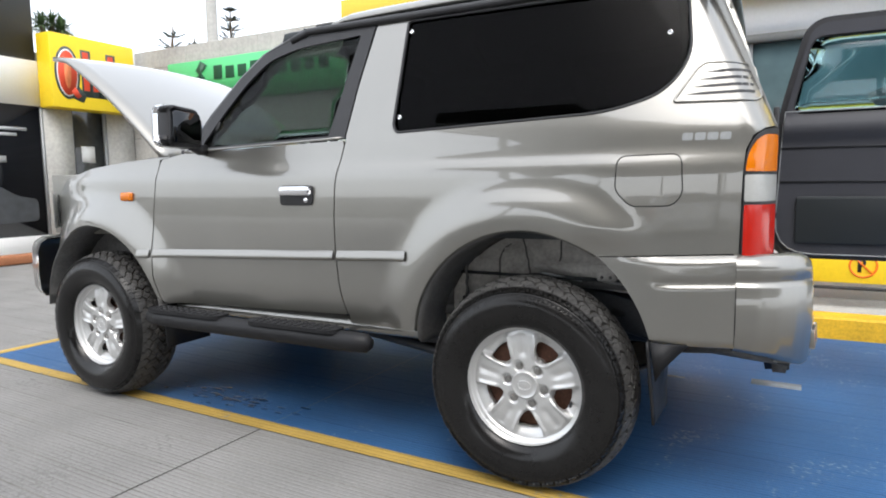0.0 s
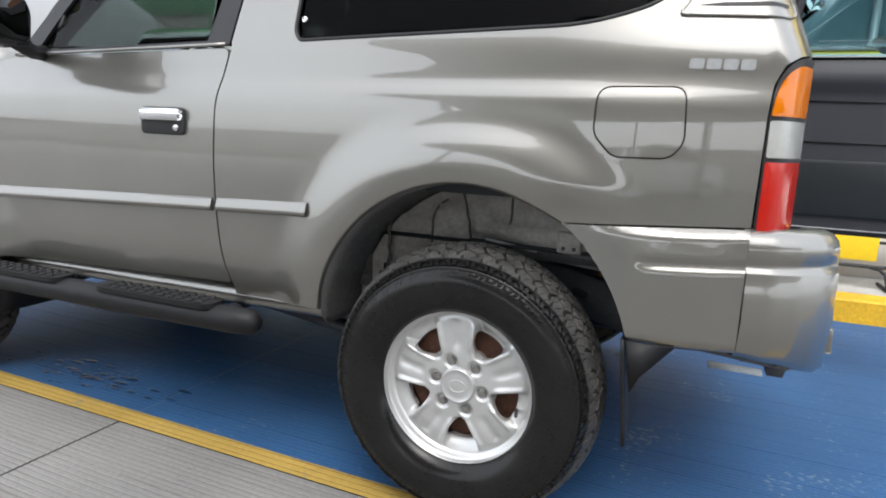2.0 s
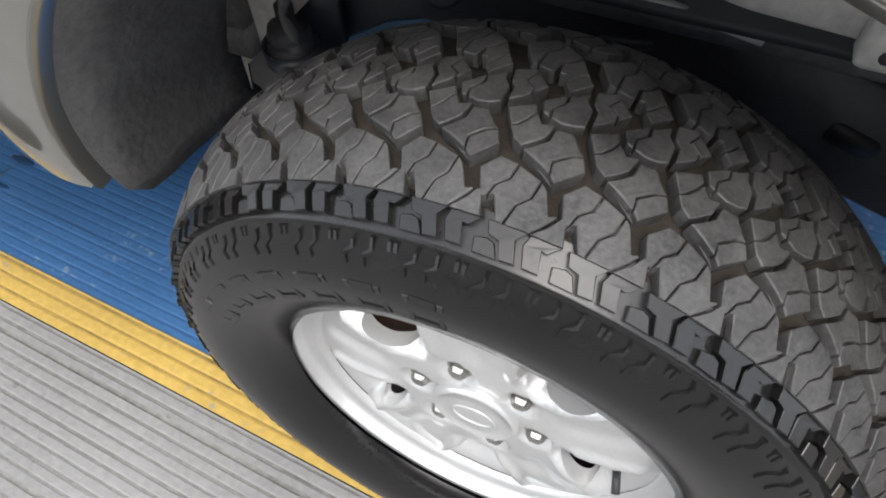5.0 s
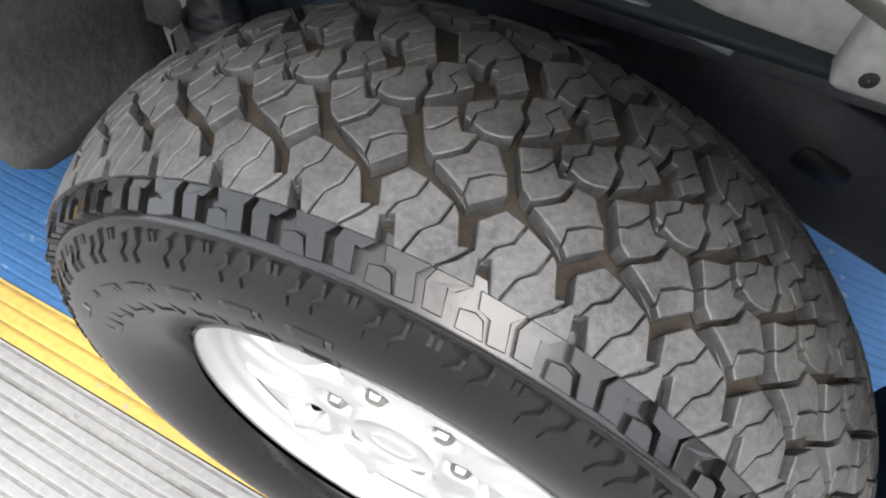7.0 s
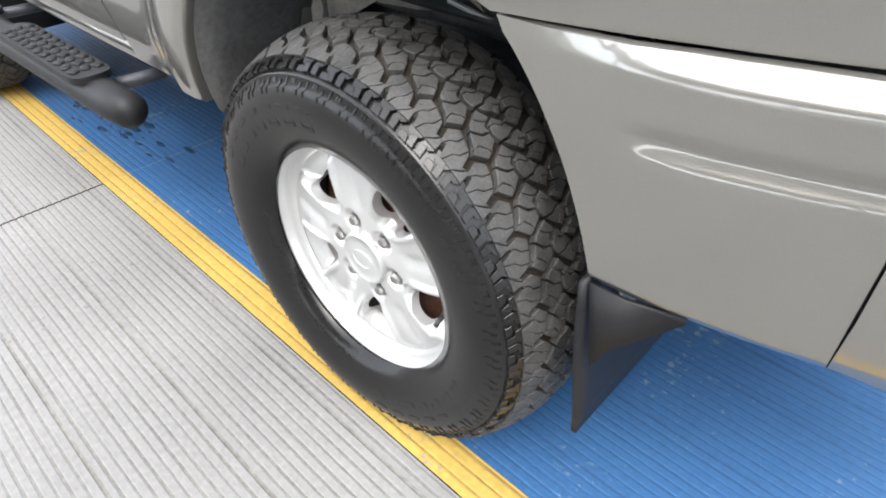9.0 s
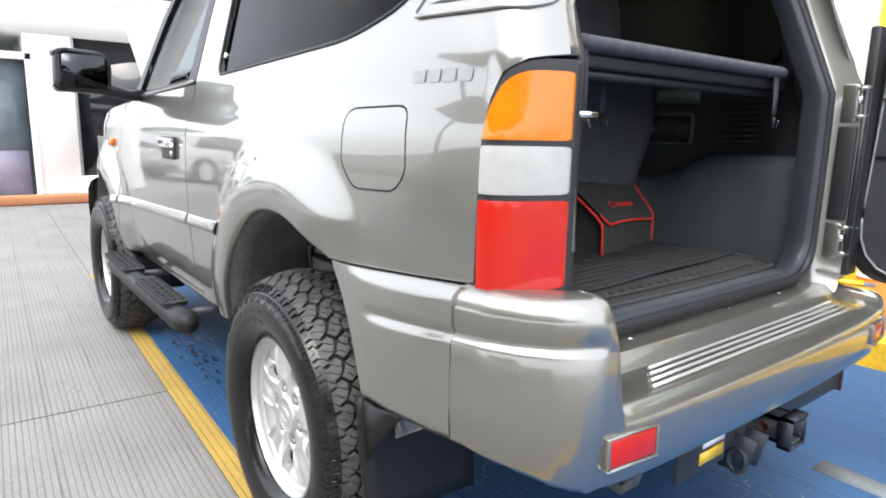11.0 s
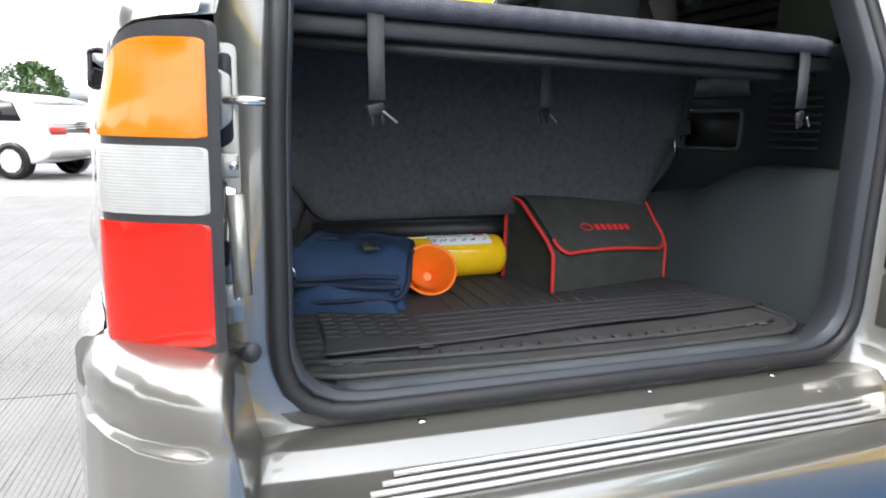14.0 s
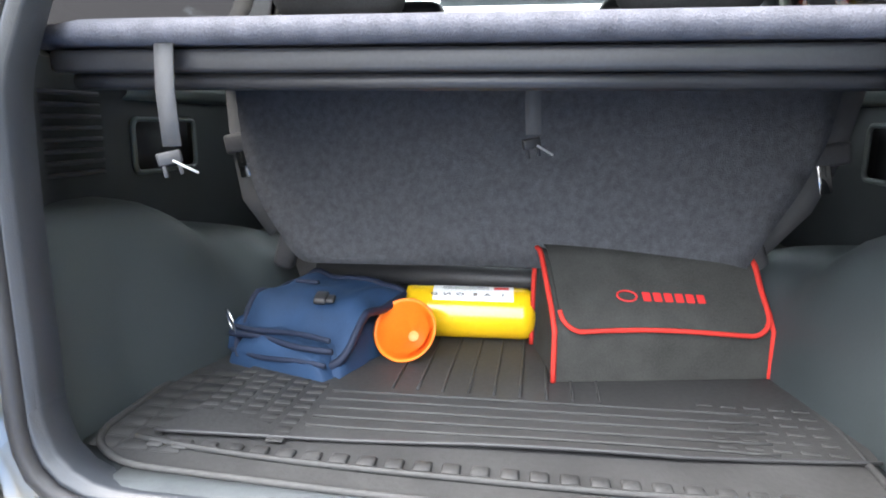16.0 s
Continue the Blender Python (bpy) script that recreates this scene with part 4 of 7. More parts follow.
for s, side in ((-1, "left"), (1, "right")):
    step = 0.02 if s < 0 else 0.05
    door = part("front_door", sheet(DOOR, [], skin(s), step, fold(s)), PAINT, car, "grey metallic front door")
    fd = part("front_fender", sheet(FENDER, [], skin(s), step, fold(s)), PAINT, car)
    qp = part("rear_quarter_panel", sheet(QUARTER, [QGLASS, grow(FUEL, 0.004)] if s < 0 else [QGLASS], skin(s), step, fold(s), sx=0.016 if s < 0 else 0.05), PAINT, car)
    if s < 0:
        part("fuel_flap", sheet(FUEL, [], skin(s), 0.02, fold(s, 0.008), sx=0.016), PAINT, qp)
        part("fuel_gap", sheet(grow(FUEL, 0.006), [], lambda u, v: (u, -(half(u, v) - 0.012), v), 0.03), TRIMRUB, qp)
    part("window_frame", sheet(DFRAME, [DGLASS], lambda u, v: (u, s * (half(u, v) + 0.001), v), 0.03, fold(s, 0.03)), BLACKPL, door, "black window frame")
    g = part("window_pane", thick(sheet(grow(DGLASS, 0.008), [], lambda u, v: (u, s * (half(u, v) - 0.010), v), 0.05), 0.004), GLASS, door, "dark tinted glass")
    g.visible_shadow = False
    part("belt_seal", tube([(x, s * (half(x, BELT(x)) + 0.004), BELT(x) + 0.004) for x in np.linspace(-1.70, -0.79, 14)], 0.006, 6), PAINT, door)
    g = part("quarter_window", thick(sheet(grow(QGLASS, 0.012), [], lambda u, v: (u, s * (half(u, v) - 0.010), v), 0.025), 0.004), DARKGLASS, qp, "black tinted fixed glass")
    g.visible_shadow = False
    part("window_seal", tube([(u, s * (half(u, v) - 0.001), v) for u, v in resample(QGLASS, 0.04)], 0.0055, 6, True), TRIMRUB, qp)
    for u, v in ((-0.513, 1.70), (-0.530, 1.362), (0.452, 1.585)):
        b = part("window_bolt", moved(lathe([(0.0095, 0), (0.009, 0.004), (0.005, 0.006), (0.004, 0.003), (0.001, 0.003)], 12), pose(u, s * (half(u, v) - 0.008), v, 0, 0, 180 if s < 0 else 0)), CHROME, qp)
    # pillar louvre
    lou = rounded([(0.475, 1.352), (0.545, 1.462), (0.565, 1.475), (0.700, 1.472), (0.726, 1.362), (0.712, 1.350)], 0.015)
    lv = part("pillar_louvre", sheet(lou, [], skin(s, 0.004), 0.02, fold(s, 0.0)), PAINT, qp)
    part("louvre_rim", tube([(u, s * (half(u, v) + 0.004), v) for u, v in resample(lou, 0.02)], 0.0038, 6, True), PAINT, lv)
    for k in range(4):
        z0, x0, x1 = 1.372 + k * 0.0235, 0.512 + k * 0.017, 0.707 - k * 0.005
        sl = [(x0, z0 + 0.001), (x0 + 0.05, z0 - 0.001), (x1, z0 + 0.002), (x1, z0 + 0.0115), (x0 + 0.055, z0 + 0.008)]
        part("vent_slot", sheet(sl, [], skin(s, 0.0052), 0.02), TRIMRUB, lv)
    # door gap backing and rub strips
    part("door_gap_seal", tube([(x + gap / 2, s * (half(x, z) - 0.017), z) for x, z in door_line], 0.008, 6), TRIMRUB, door)
    part("door_gap_seal", tube([(x - gap / 2, s * (half(x, z) - 0.017), z) for x, z in fender_line], 0.008, 6), TRIMRUB, door)
    for x0, x1, owner in ((-1.99, -1.915, fd), (-1.897, -0.823, door), (-0.803, -0.472, qp)):
        zc = lambda x: 0.782 + (x + 2.0) * 0.0315
        rows = []
        for x in np.linspace(x0, x1, max(3, int((x1 - x0) / 0.05))):
            h0 = half(x, zc(x))
            rows.append([(x, s * (h0 + o), zc(x) + dz) for o, dz in ((-0.004, -0.026), (0.009, -0.022), (0.013, -0.016), (0.012, -0.008), (0.006, 0.010), (0.003, 0.016), (-0.006, 0.019))])
        bm = grid(rows)
        part("rub_strip", bm, PAINT, owner)
    # door handle
    hz, hx = 1.062, -1.005
    hd = part("door_handle", moved(prism(rounded([(-0.086, -0.042), (0.086, -0.042), (0.086, 0.042), (-0.086, 0.042)], 0.02), 'y', -0.012, 0.010, 0.004), pose(hx, s * half(hx, hz), hz)), BLACKPL, door, "black and chrome handle")
    part("handle_bar", moved(prism(rounded([(-0.083, 0.0), (0.083, 0.0), (0.083, 0.038), (-0.083, 0.038)], 0.016), 'y', -0.014, 0.014, 0.006), pose(hx, s * (half(hx, hz) + 0.010), hz)), CHROME, hd)
    part("key_lock", moved(lathe([(0.011, 0), (0.010, 0.006), (0.001, 0.006)], 12), pose(hx + 0.055, s * (half(hx, hz) + 0.009), hz - 0.02, 0, 0, 180 if s < 0 else 0)), CHROME, hd)
    part("side_indicator", moved(box(-0.042, 0.042, -0.012, 0.012, -0.022, 0.022, 0.010), pose(-2.095, s * (half(-2.095, 1.058) + 0.004), 1.058)), AMBER, fd)
    # sill under the door
    part("sill", grid([[(x, s * y, z) for y, z in ((0.60, 0.47), (0.73, 0.475), (0.768, 0.487), (0.782, 0.505), (0.780, 0.525), (0.76, 0.548))] for x in np.linspace(-1.86, -0.46, 12)]), PAINT, car)
    # arch lips
    for c, a0, a1 in ((REAR, 4, 172), (FRONT, 14, 166)):
        part("arch_lip", grid([[(x, s * (half(x, z) + o), z + dz) for o, dz in ((0.001, 0.002), (-0.004, -0.006), (-0.025, -0.004))] for x, z in arch(c, a0 if c is FRONT else 56, a1)]), PAINT, car)

# badge shapes on the left quarter: plain pale blocks
for k in range(4):
    x0 = 0.508 + k * 0.036
    part("badge_block", sheet(rounded([(x0, 1.228), (x0 + 0.031, 1.228), (x0 + 0.033, 1.252), (x0 + 0.002, 1.252)], 0.006), [], skin(-1, 0.002), 0.02), GREYMETAL, car, "pale silver badge shapes")

# roof, gutters and pillars
def roof_row(x):
    t = (x + 1.08) / 1.74
    top = 1.872 + 0.018 * math.sin(math.pi * min(1, max(0, t)) ** 0.8) - (0.05 * (1 - smooth01((x + 1.10) / 0.25)))
    if x > 0.45:
        top -= 0.10 * ((x - 0.45) / 0.22) ** 2
    out = []
    for k in range(-10, 11):
        f = k / 10
        yy = 0.665 * f
        z = top - 0.075 * abs(f) ** 6 - 0.022 * f * f
        out.append((x, yy, z))
    return out


roof = part("roof", thick(grid([roof_row(x) for x in np.linspace(-1.10, 0.625, 30)]), -0.015), PAINT, car)
for s in (-1, 1):
    part("gutter", tube([(x, s * (half(x, 1.76) + 0.006), 1.762 - (0.03 if x < -1.1 else 0)) for x in np.linspace(-1.12, 0.58, 20)], 0.016, 8), BLACKPL, roof, "black roof gutter")
    part("pillar", thick(grid([[(-1.76, s * 0.76, 1.262), (-1.70, s * 0.778, 1.262)], [(-1.60, s * 0.735, 1.44), (-1.545, s * 0.755, 1.44)], [(-1.44, s * 0.70, 1.60), (-1.39, s * 0.725, 1.60)], [(-1.31, s * 0.68, 1.70), (-1.26, s * 0.70, 1.70)], [(-1.10, s * 0.655, 1.785), (-1.08, s * 0.69, 1.76)]]), 0.02), BLACKPL, car, "dark windscreen pillar")
ws = part("windscreen", thick(grid([[(-1.75 + 0.66 * t - 0.12 * (1 - f * f), 0.74 * f * (1 - 0.12 * t), 1.265 + 0.53 * t + 0.05 * t * (1 - f * f)) for f in np.linspace(-1, 1, 13)] for t in np.linspace(0, 1, 9)]), 0.005), CLEARGLASS, car, "clear windscreen")
ws.visible_shadow = False
# raised bonnet and the engine bay below it
bon = part("bonnet", thick(grid([[(-2.04 - 0.95 * t, 0.66 * f * (1 - 0.06 * t), 1.262 + 0.66 * t + 0.045 * math.sin(math.pi * t) * 1.0 + 0.035 * (1 - f * f) - (0.05 * (t - 0.85) / 0.15 if t > 0.85 else 0)) for f in np.linspace(-1, 1, 15)] for t in np.linspace(0, 1, 16)]), 0.025), PAINT, car, "raised bonnet, paint shining white with sky")
part("bonnet_stay", tube([(-2.75, 0.5, 1.08), (-2.6, 0.45, 1.55)], 0.006, 6), GREYMETAL, bon)
part("cowl", thick(grid([[(-2.06, y, 1.25), (-1.74, y, 1.262)] for y in np.linspace(-0.74, 0.74, 9)]), 0.01), BLACKPL, car, "black cowl grille")
part("wiper", tube([(-1.95, -0.45, 1.275), (-1.80, -0.15, 1.30), (-1.78, 0.25, 1.31)], 0.008, 6), BLACKPL, car)
part("washer_jet", tube([(-2.0, -0.55, 1.262), (-1.96, -0.60, 1.285)], 0.012, 6), BLACKPL, car)
part("engine_bay", box(-2.95, -2.05, -0.62, 0.62, 0.62, 0.98, 0.03), LINER_DK, car, "dark engine block and covers")
for y in (-0.66, 0.66):
    part("inner_wing", box(-2.95, -1.9, y - 0.04, y + 0.04, 0.85, 1.18), PAINT_IN, car)
part("bulkhead", box(-1.92, -1.86, -0.74, 0.74, 0.50, 1.25), BLACKPL, car)
nose = part("nose_panel", box(-3.02, -2.90, -0.55, 0.55, 0.80, 1.10, 0.03), PAINT, car)
for k in range(4):
    part("grille_bar", box(-3.05, -3.01, -0.42, 0.42, 0.86 + k * 0.055, 0.885 + k * 0.055, 0.008), CHROME, nose)
for s in (-1, 1):
    part("headlamp", grid([[(-2.80 - 0.22 * smooth01(t) * 1.0, s * (0.795 - 0.32 * t ** 1.6), 0.88 + 0.20 * v - 0.03 * t * v) for t in np.linspace(0, 1, 10)] for v in np.linspace(0, 1, 6)]), HEADLENS, car, "clear headlamp glass")


def sweep(path, section):
    """A section of (inwards, up) drawn along a plan path; inwards is to the path's left."""
    rows = []
    n = len(path)
    for i, (x, y) in enumerate(path):
        a, b = path[max(0, i - 1)], path[min(n - 1, i + 1)]
        d = Vector((b[0] - a[0], b[1] - a[1])).normalized()
        nx, ny = -d.y, d.x
        sec = section(i / (n - 1), x, y) if callable(section) else section
        rows.append([(x + nx * o, y + ny * o, z) for o, z in sec])
    return grid(rows)


fb = rounded([(-2.86, -0.80), (-3.08, -0.78), (-3.19, -0.30), (-3.19, 0.30), (-3.08, 0.78), (-2.86, 0.80)], [0, 0.14, 0.3, 0.3, 0.14, 0], 8)
fb = [(-2.86, -0.86)] + [(x, y * 1.03) for x, y in fb[1:-1]] + [(-2.86, 0.86)]
part("front_bumper", sweep(resample(fb, 0.05, False)[::-1], [(0.12, 0.51), (0.02, 0.50), (0.0, 0.54), (-0.005, 0.65), (0.0, 0.76), (0.015, 0.80), (0.05, 0.825), (0.14, 0.835)][::1]), PAINT, car)

# ---- rear bumper ----
BX = 0.905
side_path = [(0.27, -0.836), (0.35, -0.848), (0.43, -0.855), (0.52, -0.848), (0.60, -0.834), (0.674, -0.819)]
corner = [(0.679, -0.817), (0.74, -0.799), (0.795, -0.770), (0.845, -0.730), (0.872, -0.695), (0.886, -0.668)]
GRV = 0.796


def bump_sec(t, x, y):
    """Section of the rear bumper: a high shoulder at the corner, a low step behind the door."""
    bot = lerp(x, [0.69, 0.80, 0.88, 0.905], [0.580, 0.560, 0.530, 0.515])
    g = 1.0 - smooth01((y + 0.665) / 0.02)
    hi = [(0.10, bot - 0.012), (0.022, bot - 0.007), (0.003, bot + 0.012), (-0.005, 0.66), (-0.002, 0.775), (0.001 * g, 0.781), (0.008 * g, 0.787), (0.010 * g, 0.797), (0.004 * g, 0.806), (0.003, 0.832), (0.008, 0.850), (0.020, 0.865), (0.042, 0.874), (0.08, 0.873), (0.10, 0.868), (0.12, 0.863), (0.14, 0.860), (0.17, 0.856)]
    lo = [(0.10, 0.515), (0.022, 0.518), (0.002, 0.534), (-0.005, 0.575), (-0.005, 0.605), (-0.004, 0.622), (-0.003, 0.636), (0.000, 0.648), (0.005, 0.657), (0.012, 0.664), (0.022, 0.668), (0.036, 0.671), (0.06, 0.673), (0.108, 0.677), (0.112, 0.679), (0.144, 0.7015), (0.149, 0.7035), (0.20, 0.707)]
    if y > 0.3:
        e = smooth01((y - 0.62) / 0.05)
        lo = [(o, z + e * max(0, z - 0.60) * 0.35) for o, z in lo]
        return lo
    e = smooth01((y + 0.632) / 0.036)
    e2 = smooth01((y + 0.636) / 0.024)
    return [(h[0] + (l[0] - h[0]) * e, h[1] + (l[1] - h[1]) * (e if k < 9 else e2)) for k, (h, l) in enumerate(zip(hi, lo))]


for s in (-1, 1):
    def bside(u, v, s=s):
        y = lerp(u, [p[0] for p in side_path], [-p[1] for p in side_path])
        top = 0.858
        z = v + 0.04 * (u - 0.27)
        g = smooth01((u - 0.45) / 0.02)
        lv_ = v
        v = z
        y -= g * 0.009 * smooth01((lv_ - 0.760) / 0.008) * (1 - smooth01((lv_ - 0.775) / 0.016))
        y -= 0.022 * max(0.0, (lv_ - top + 0.024) / 0.024) ** 2 * smooth01((u - 0.27) / 0.30)
        y += 0.007 * (1 - ((v - 0.70) / 0.13) ** 2) * smooth01((u - 0.30) / 0.2) * (1 - smooth01((u - 0.60) / 0.09))
        y -= 0.016 * smooth01((0.605 - v) / 0.03)
        return (u, s * y, v)
    bo = [(0.446, 0.583), (0.677, 0.583), (0.677, 0.873), (0.48, 0.865), (0.42, 0.862), (0.268, 0.855)] + [p for p in arch(REAR, 0, 90, 40) if 0.268 < p[0] and p[1] > 0.585][::-1]
    bo = [(u, v - 0.04 * (u - 0.27)) for u, v in bo]
    part("rear_bumper_side", sheet(bo, [], bside, 0.008, lambda u, v: (u, bside(u, v)[1] - s * 0.014, bside(u, v)[2]), sx=0.03), PAINT, car)
    part("bumper_seam", tube([(0.678, s * 0.795, z) for z in np.linspace(0.584, 0.84, 8)], 0.010, 6), TRIMRUB, car)
half_path = resample(corner, 0.015, False)[:-1] + [(0.886, -0.668), (0.889, -0.655)] + [(0.889 + 0.010 * smooth01((y + 0.655) / 0.10), y) for y in np.arange(-0.648, -0.560, 0.005)] + [(0.902, -0.53), (0.905, -0.48), (0.909, -0.36), (0.913, -0.20)]
full_path = half_path + [(0.915, 0.0)] + [(x, -y) for x, y in half_path[::-1]]
bumper = part("rear_bumper", sweep(full_path, bump_sec), PAINT, car, "grey metallic step bumper")
# ridges of the painted step; silver colour stands in for their sky highlights
for k in range(4):
    x0 = 0.868 - k * 0.017
    part("step_ridge", tube([(x0, y, 0.6755 + (0.875 - x0) * 0.13) for y in np.linspace(-0.48 + 0.02 * k, 0.46, 12)], 0.0042, 6), ALLOY, bumper, "painted step ridge, sky highlight put in as silver")
for s in (-1, 1):
    rf = part("reflector", moved(box(-0.008, 0.007, -0.058, 0.058, -0.026, 0.026, 0.004), pose(0.900, s * 0.582, 0.600, 0, -3, s * 6)), REDLENS, bumper, "red rear reflector")
    part("reflector_frame", moved(join(*[box(-0.012, 0.009, *q, 0.003) for q in ((-0.066, 0.066, 0.026, 0.031), (-0.066, 0.066, -0.032, -0.026), (-0.066, -0.058, -0.03, 0.03), (0.058, 0.066, -0.03, 0.03))]), pose(0.900, s * 0.582, 0.600, 0, -3, s * 6)), PAINT, rf)

# ---- tail lamps: lenses wrapped round the corner ----
LAMP = rounded([(0.685, 0.862), (0.7778, 0.856), (0.7782, 1.264), (0.742, 1.259), (0.713, 1.237), (0.694, 1.197), (0.687, 1.13)], [0.015, 0.004, 0.01, 0.02, 0.02, 0.03, 0.03])
def lens(z0, z1):
    o = rounded([(0.6905, z0), (0.7768, z0), (0.7768, z1), (0.6905, z1)], 0.006)
    return o
AMB = rounded([(0.692, 1.129), (0.7768, 1.129), (0.7768, 1.243), (0.744, 1.243), (0.718, 1.224), (0.699, 1.188), (0.692, 1.14)], [0.004, 0.004, 0.006, 0.015, 0.015, 0.02, 0.01])
for s in (-1, 1):
    tl = part("tail_lamp", sheet(LAMP, [], lambda u, v: (u, s * (half(u, v) + 0.002), v), 0.02, fold(s, 0.008), sx=0.006), BLACKPL, car, "tail lamp with amber, clear and red lenses")
    for nm, o, m in (("amber_lens", AMB, AMBER), ("clear_lens", lens(1.037, 1.119), CLEARLENS), ("red_lens", lens(0.871, 1.027), REDLENS)):
        part(nm, sheet(o, [], lambda u, v: (u, s * (half(u, v) + 0.007), v), 0.02, fold(s, 0.0), sx=0.006), m, tl)

# ---- rear door frame, seal and jamb ----
def ring_pts(inset, x_of):
    o = rounded([(-0.582 + inset, 0.708 + inset), (0.582 - inset, 0.708 + inset), (0.582 - inset, 1.30), (0.52 - inset, 1.80 - inset), (-0.52 + inset, 1.80 - inset), (-0.582 + inset, 1.30)], [0.11, 0.11, 0.3, 0.12, 0.12, 0.3], 8)
    return [(x_of(v), u, v) for u, v in resample(o, 0.03)]


def rake(z, x0):
    return x0 - (0.40 * (z - 1.27) if z > 1.27 else 0.0)


def band(a, b):
    n = min(len(a), len(b))
    return grid([[a[i % n], b[i % n]] for i in range(n + 1)])


def ring(inset, x0, n=120):
    pts = ring_pts(inset, lambda v: rake(v, x0))
    ln = [0.0]
    for p, q in zip(pts, pts[1:] + pts[:1]):
        ln.append(ln[-1] + (Vector(q) - Vector(p)).length)
    out = []
    pts2 = pts + pts[:1]
    for k in range(n):
        d = ln[-1] * k / n
        i = max(j for j in range(len(ln)) if ln[j] <= d)
        i = min(i, len(pts) - 1)
        f = (d - ln[i]) / max(1e-6, ln[i + 1] - ln[i])
        out.append(tuple(Vector(pts2[i]).lerp(Vector(pts2[i + 1]), f)))
    return out


def pulled(pts, d):
    """The hinge side's flange stands closer in than the lamp side's."""
    return [(x, y - d * smooth01((y - 0.40) / 0.15), z) for x, y, z in pts]


R = [pulled(ring(-0.054, 0.775), 0.016), pulled(ring(-0.046, 0.718), 0.027), ring(-0.005, 0.700), ring(0.012, 0.698)]
n = 120
jamb = part("rear_jamb", grid([[r[i % n] for r in R] for i in range(n + 1)]), PAINT, car, "bare painted rear door jamb")
part("door_seal", tube(ring(0.022, 0.708), 0.014, 8, True), TRIMRUB, jamb, "black rubber door seal")
R2 = [ring(0.030, 0.700), ring(0.034, 0.709), ring(0.039, 0.708), ring(0.041, 0.698), ring(0.0425, 0.697), ring(0.044, 0.690), ring(0.040, 0.662), ring(0.030, 0.635)]
part("opening_trim", grid([[r[i % n] for r in R2] for i in range(n + 1)]), TRIMMID, car, "dark blue-grey plastic opening trim")
part("sill_plate", box(0.655, 0.742, -0.575, 0.575, 0.688, 0.703, 0.006), PAINT_IN, jamb)
for y in (-0.35, 0.07, 0.35):
    part("screw", moved(lathe([(0.010, 0), (0.009, 0.003), (0.001, 0.005)], 10, 'Z'), pose(0.718, y, 0.703)), CHROME, jamb)
# strip along the sill whose pale colour stands for reflected sky
part("sill_sheen_strip", thick(grid([[(0.640, y, 0.7525), (0.672, y, 0.7535), (0.694, y, 0.751), (0.706, y, 0.744), (0.708, y, 0.737)] for y in np.linspace(-0.47, 0.47, 12)]), 0.002), SILL_SHEEN, jamb, "scuffed sill trim, sky sheen put in as paler blue-grey")
# latch striker and bump stops on the left jamb
part("jamb_channel", prism(rounded([(-0.640, 0.885), (-0.604, 0.885), (-0.604, 1.245), (-0.640, 1.245)], 0.014), 'x', 0.722, 0.730, 0.002), PAINT, jamb, "pressed jamb panel")
part("jamb_slot", prism(rounded([(-0.630, 1.115), (-0.612, 1.125), (-0.612, 1.232), (-0.630, 1.232)], 0.008), 'x', 0.730, 0.7325), TRIMRUB, jamb, "dark slot in the jamb")
part("jamb_slot", prism(rounded([(-0.634, 0.965), (-0.622, 0.965), (-0.622, 1.075), (-0.634, 1.075)], 0.005), 'x', 0.730, 0.7325), TRIMRUB, jamb, "dark slot in the jamb")
part("striker_plate", prism(rounded([(-0.632, 1.135), (-0.612, 1.150), (-0.612, 1.205), (-0.632, 1.215)], 0.008), 'x', 0.733, 0.739, 0.002), PAINT, jamb)
part("striker_pin", tube([(0.735, -0.620, 1.175), (0.768, -0.604, 1.175), (0.770, -0.575, 1.175)], 0.006, 8), CHROME, jamb)
for z in (1.095, 0.925):
    part("bracket", box(0.731, 0.738, -0.636, -0.606, z - 0.016, z + 0.016, 0.004), PAINT_IN, jamb)
    part("bracket_screw", moved(lathe([(0.006, 0), (0.005, 0.003), (0.001, 0.004)], 10, 'X'), pose(0.738, -0.614, z)), CHROME, jamb)
part("latch_plate", prism(rounded([(-0.630, 1.000), (-0.614, 0.990), (-0.610, 1.065), (-0.626, 1.070)], 0.005), 'x', 0.732, 0.737, 0.002), CHROME, jamb)
part("bump_stop", moved(lathe([(0.015, 0), (0.013, 0.006), (0.001, 0.008)], 14, 'X'), pose(0.735, -0.60, 0.845)), GREYPL, jamb)
part("jamb_rib", tube([(0.748, -0.612, 1.06), (0.752, -0.607, 0.93)], 0.012, 8), PAINT_IN, jamb)

# ---- open rear door, hinged on the right side ----
DX, DY = 0.755, 0.672
rd = part("rear_door", thick(sheet(rounded([(0.0, 0.715), (1.20, 0.715), (1.20, 1.40), (1.09, 1.87), (0.14, 1.87), (0.03, 1.40)], [0.14, 0.1, 0.1, 0.1, 0.1, 0.1]), [rounded([(0.075, 1.405), (1.10, 1.405), (1.03, 1.80), (0.155, 1.80)], 0.06)], lambda u, v: (DX + u, DY + 0.075 - (0.0), v), 0.08), 0.05), PAINT, car, "open rear door in grey metallic paint")
inner = rounded([(0.035, 0.738), (1.165, 0.738), (1.165, 1.42), (1.06, 1.85), (0.165, 1.85), (0.06, 1.42)], [0.17, 0.09, 0.08, 0.08, 0.08, 0.08])
DWIN = rounded([(0.085, 1.415), (1.09, 1.415), (1.02, 1.79), (0.165, 1.79)], 0.06)
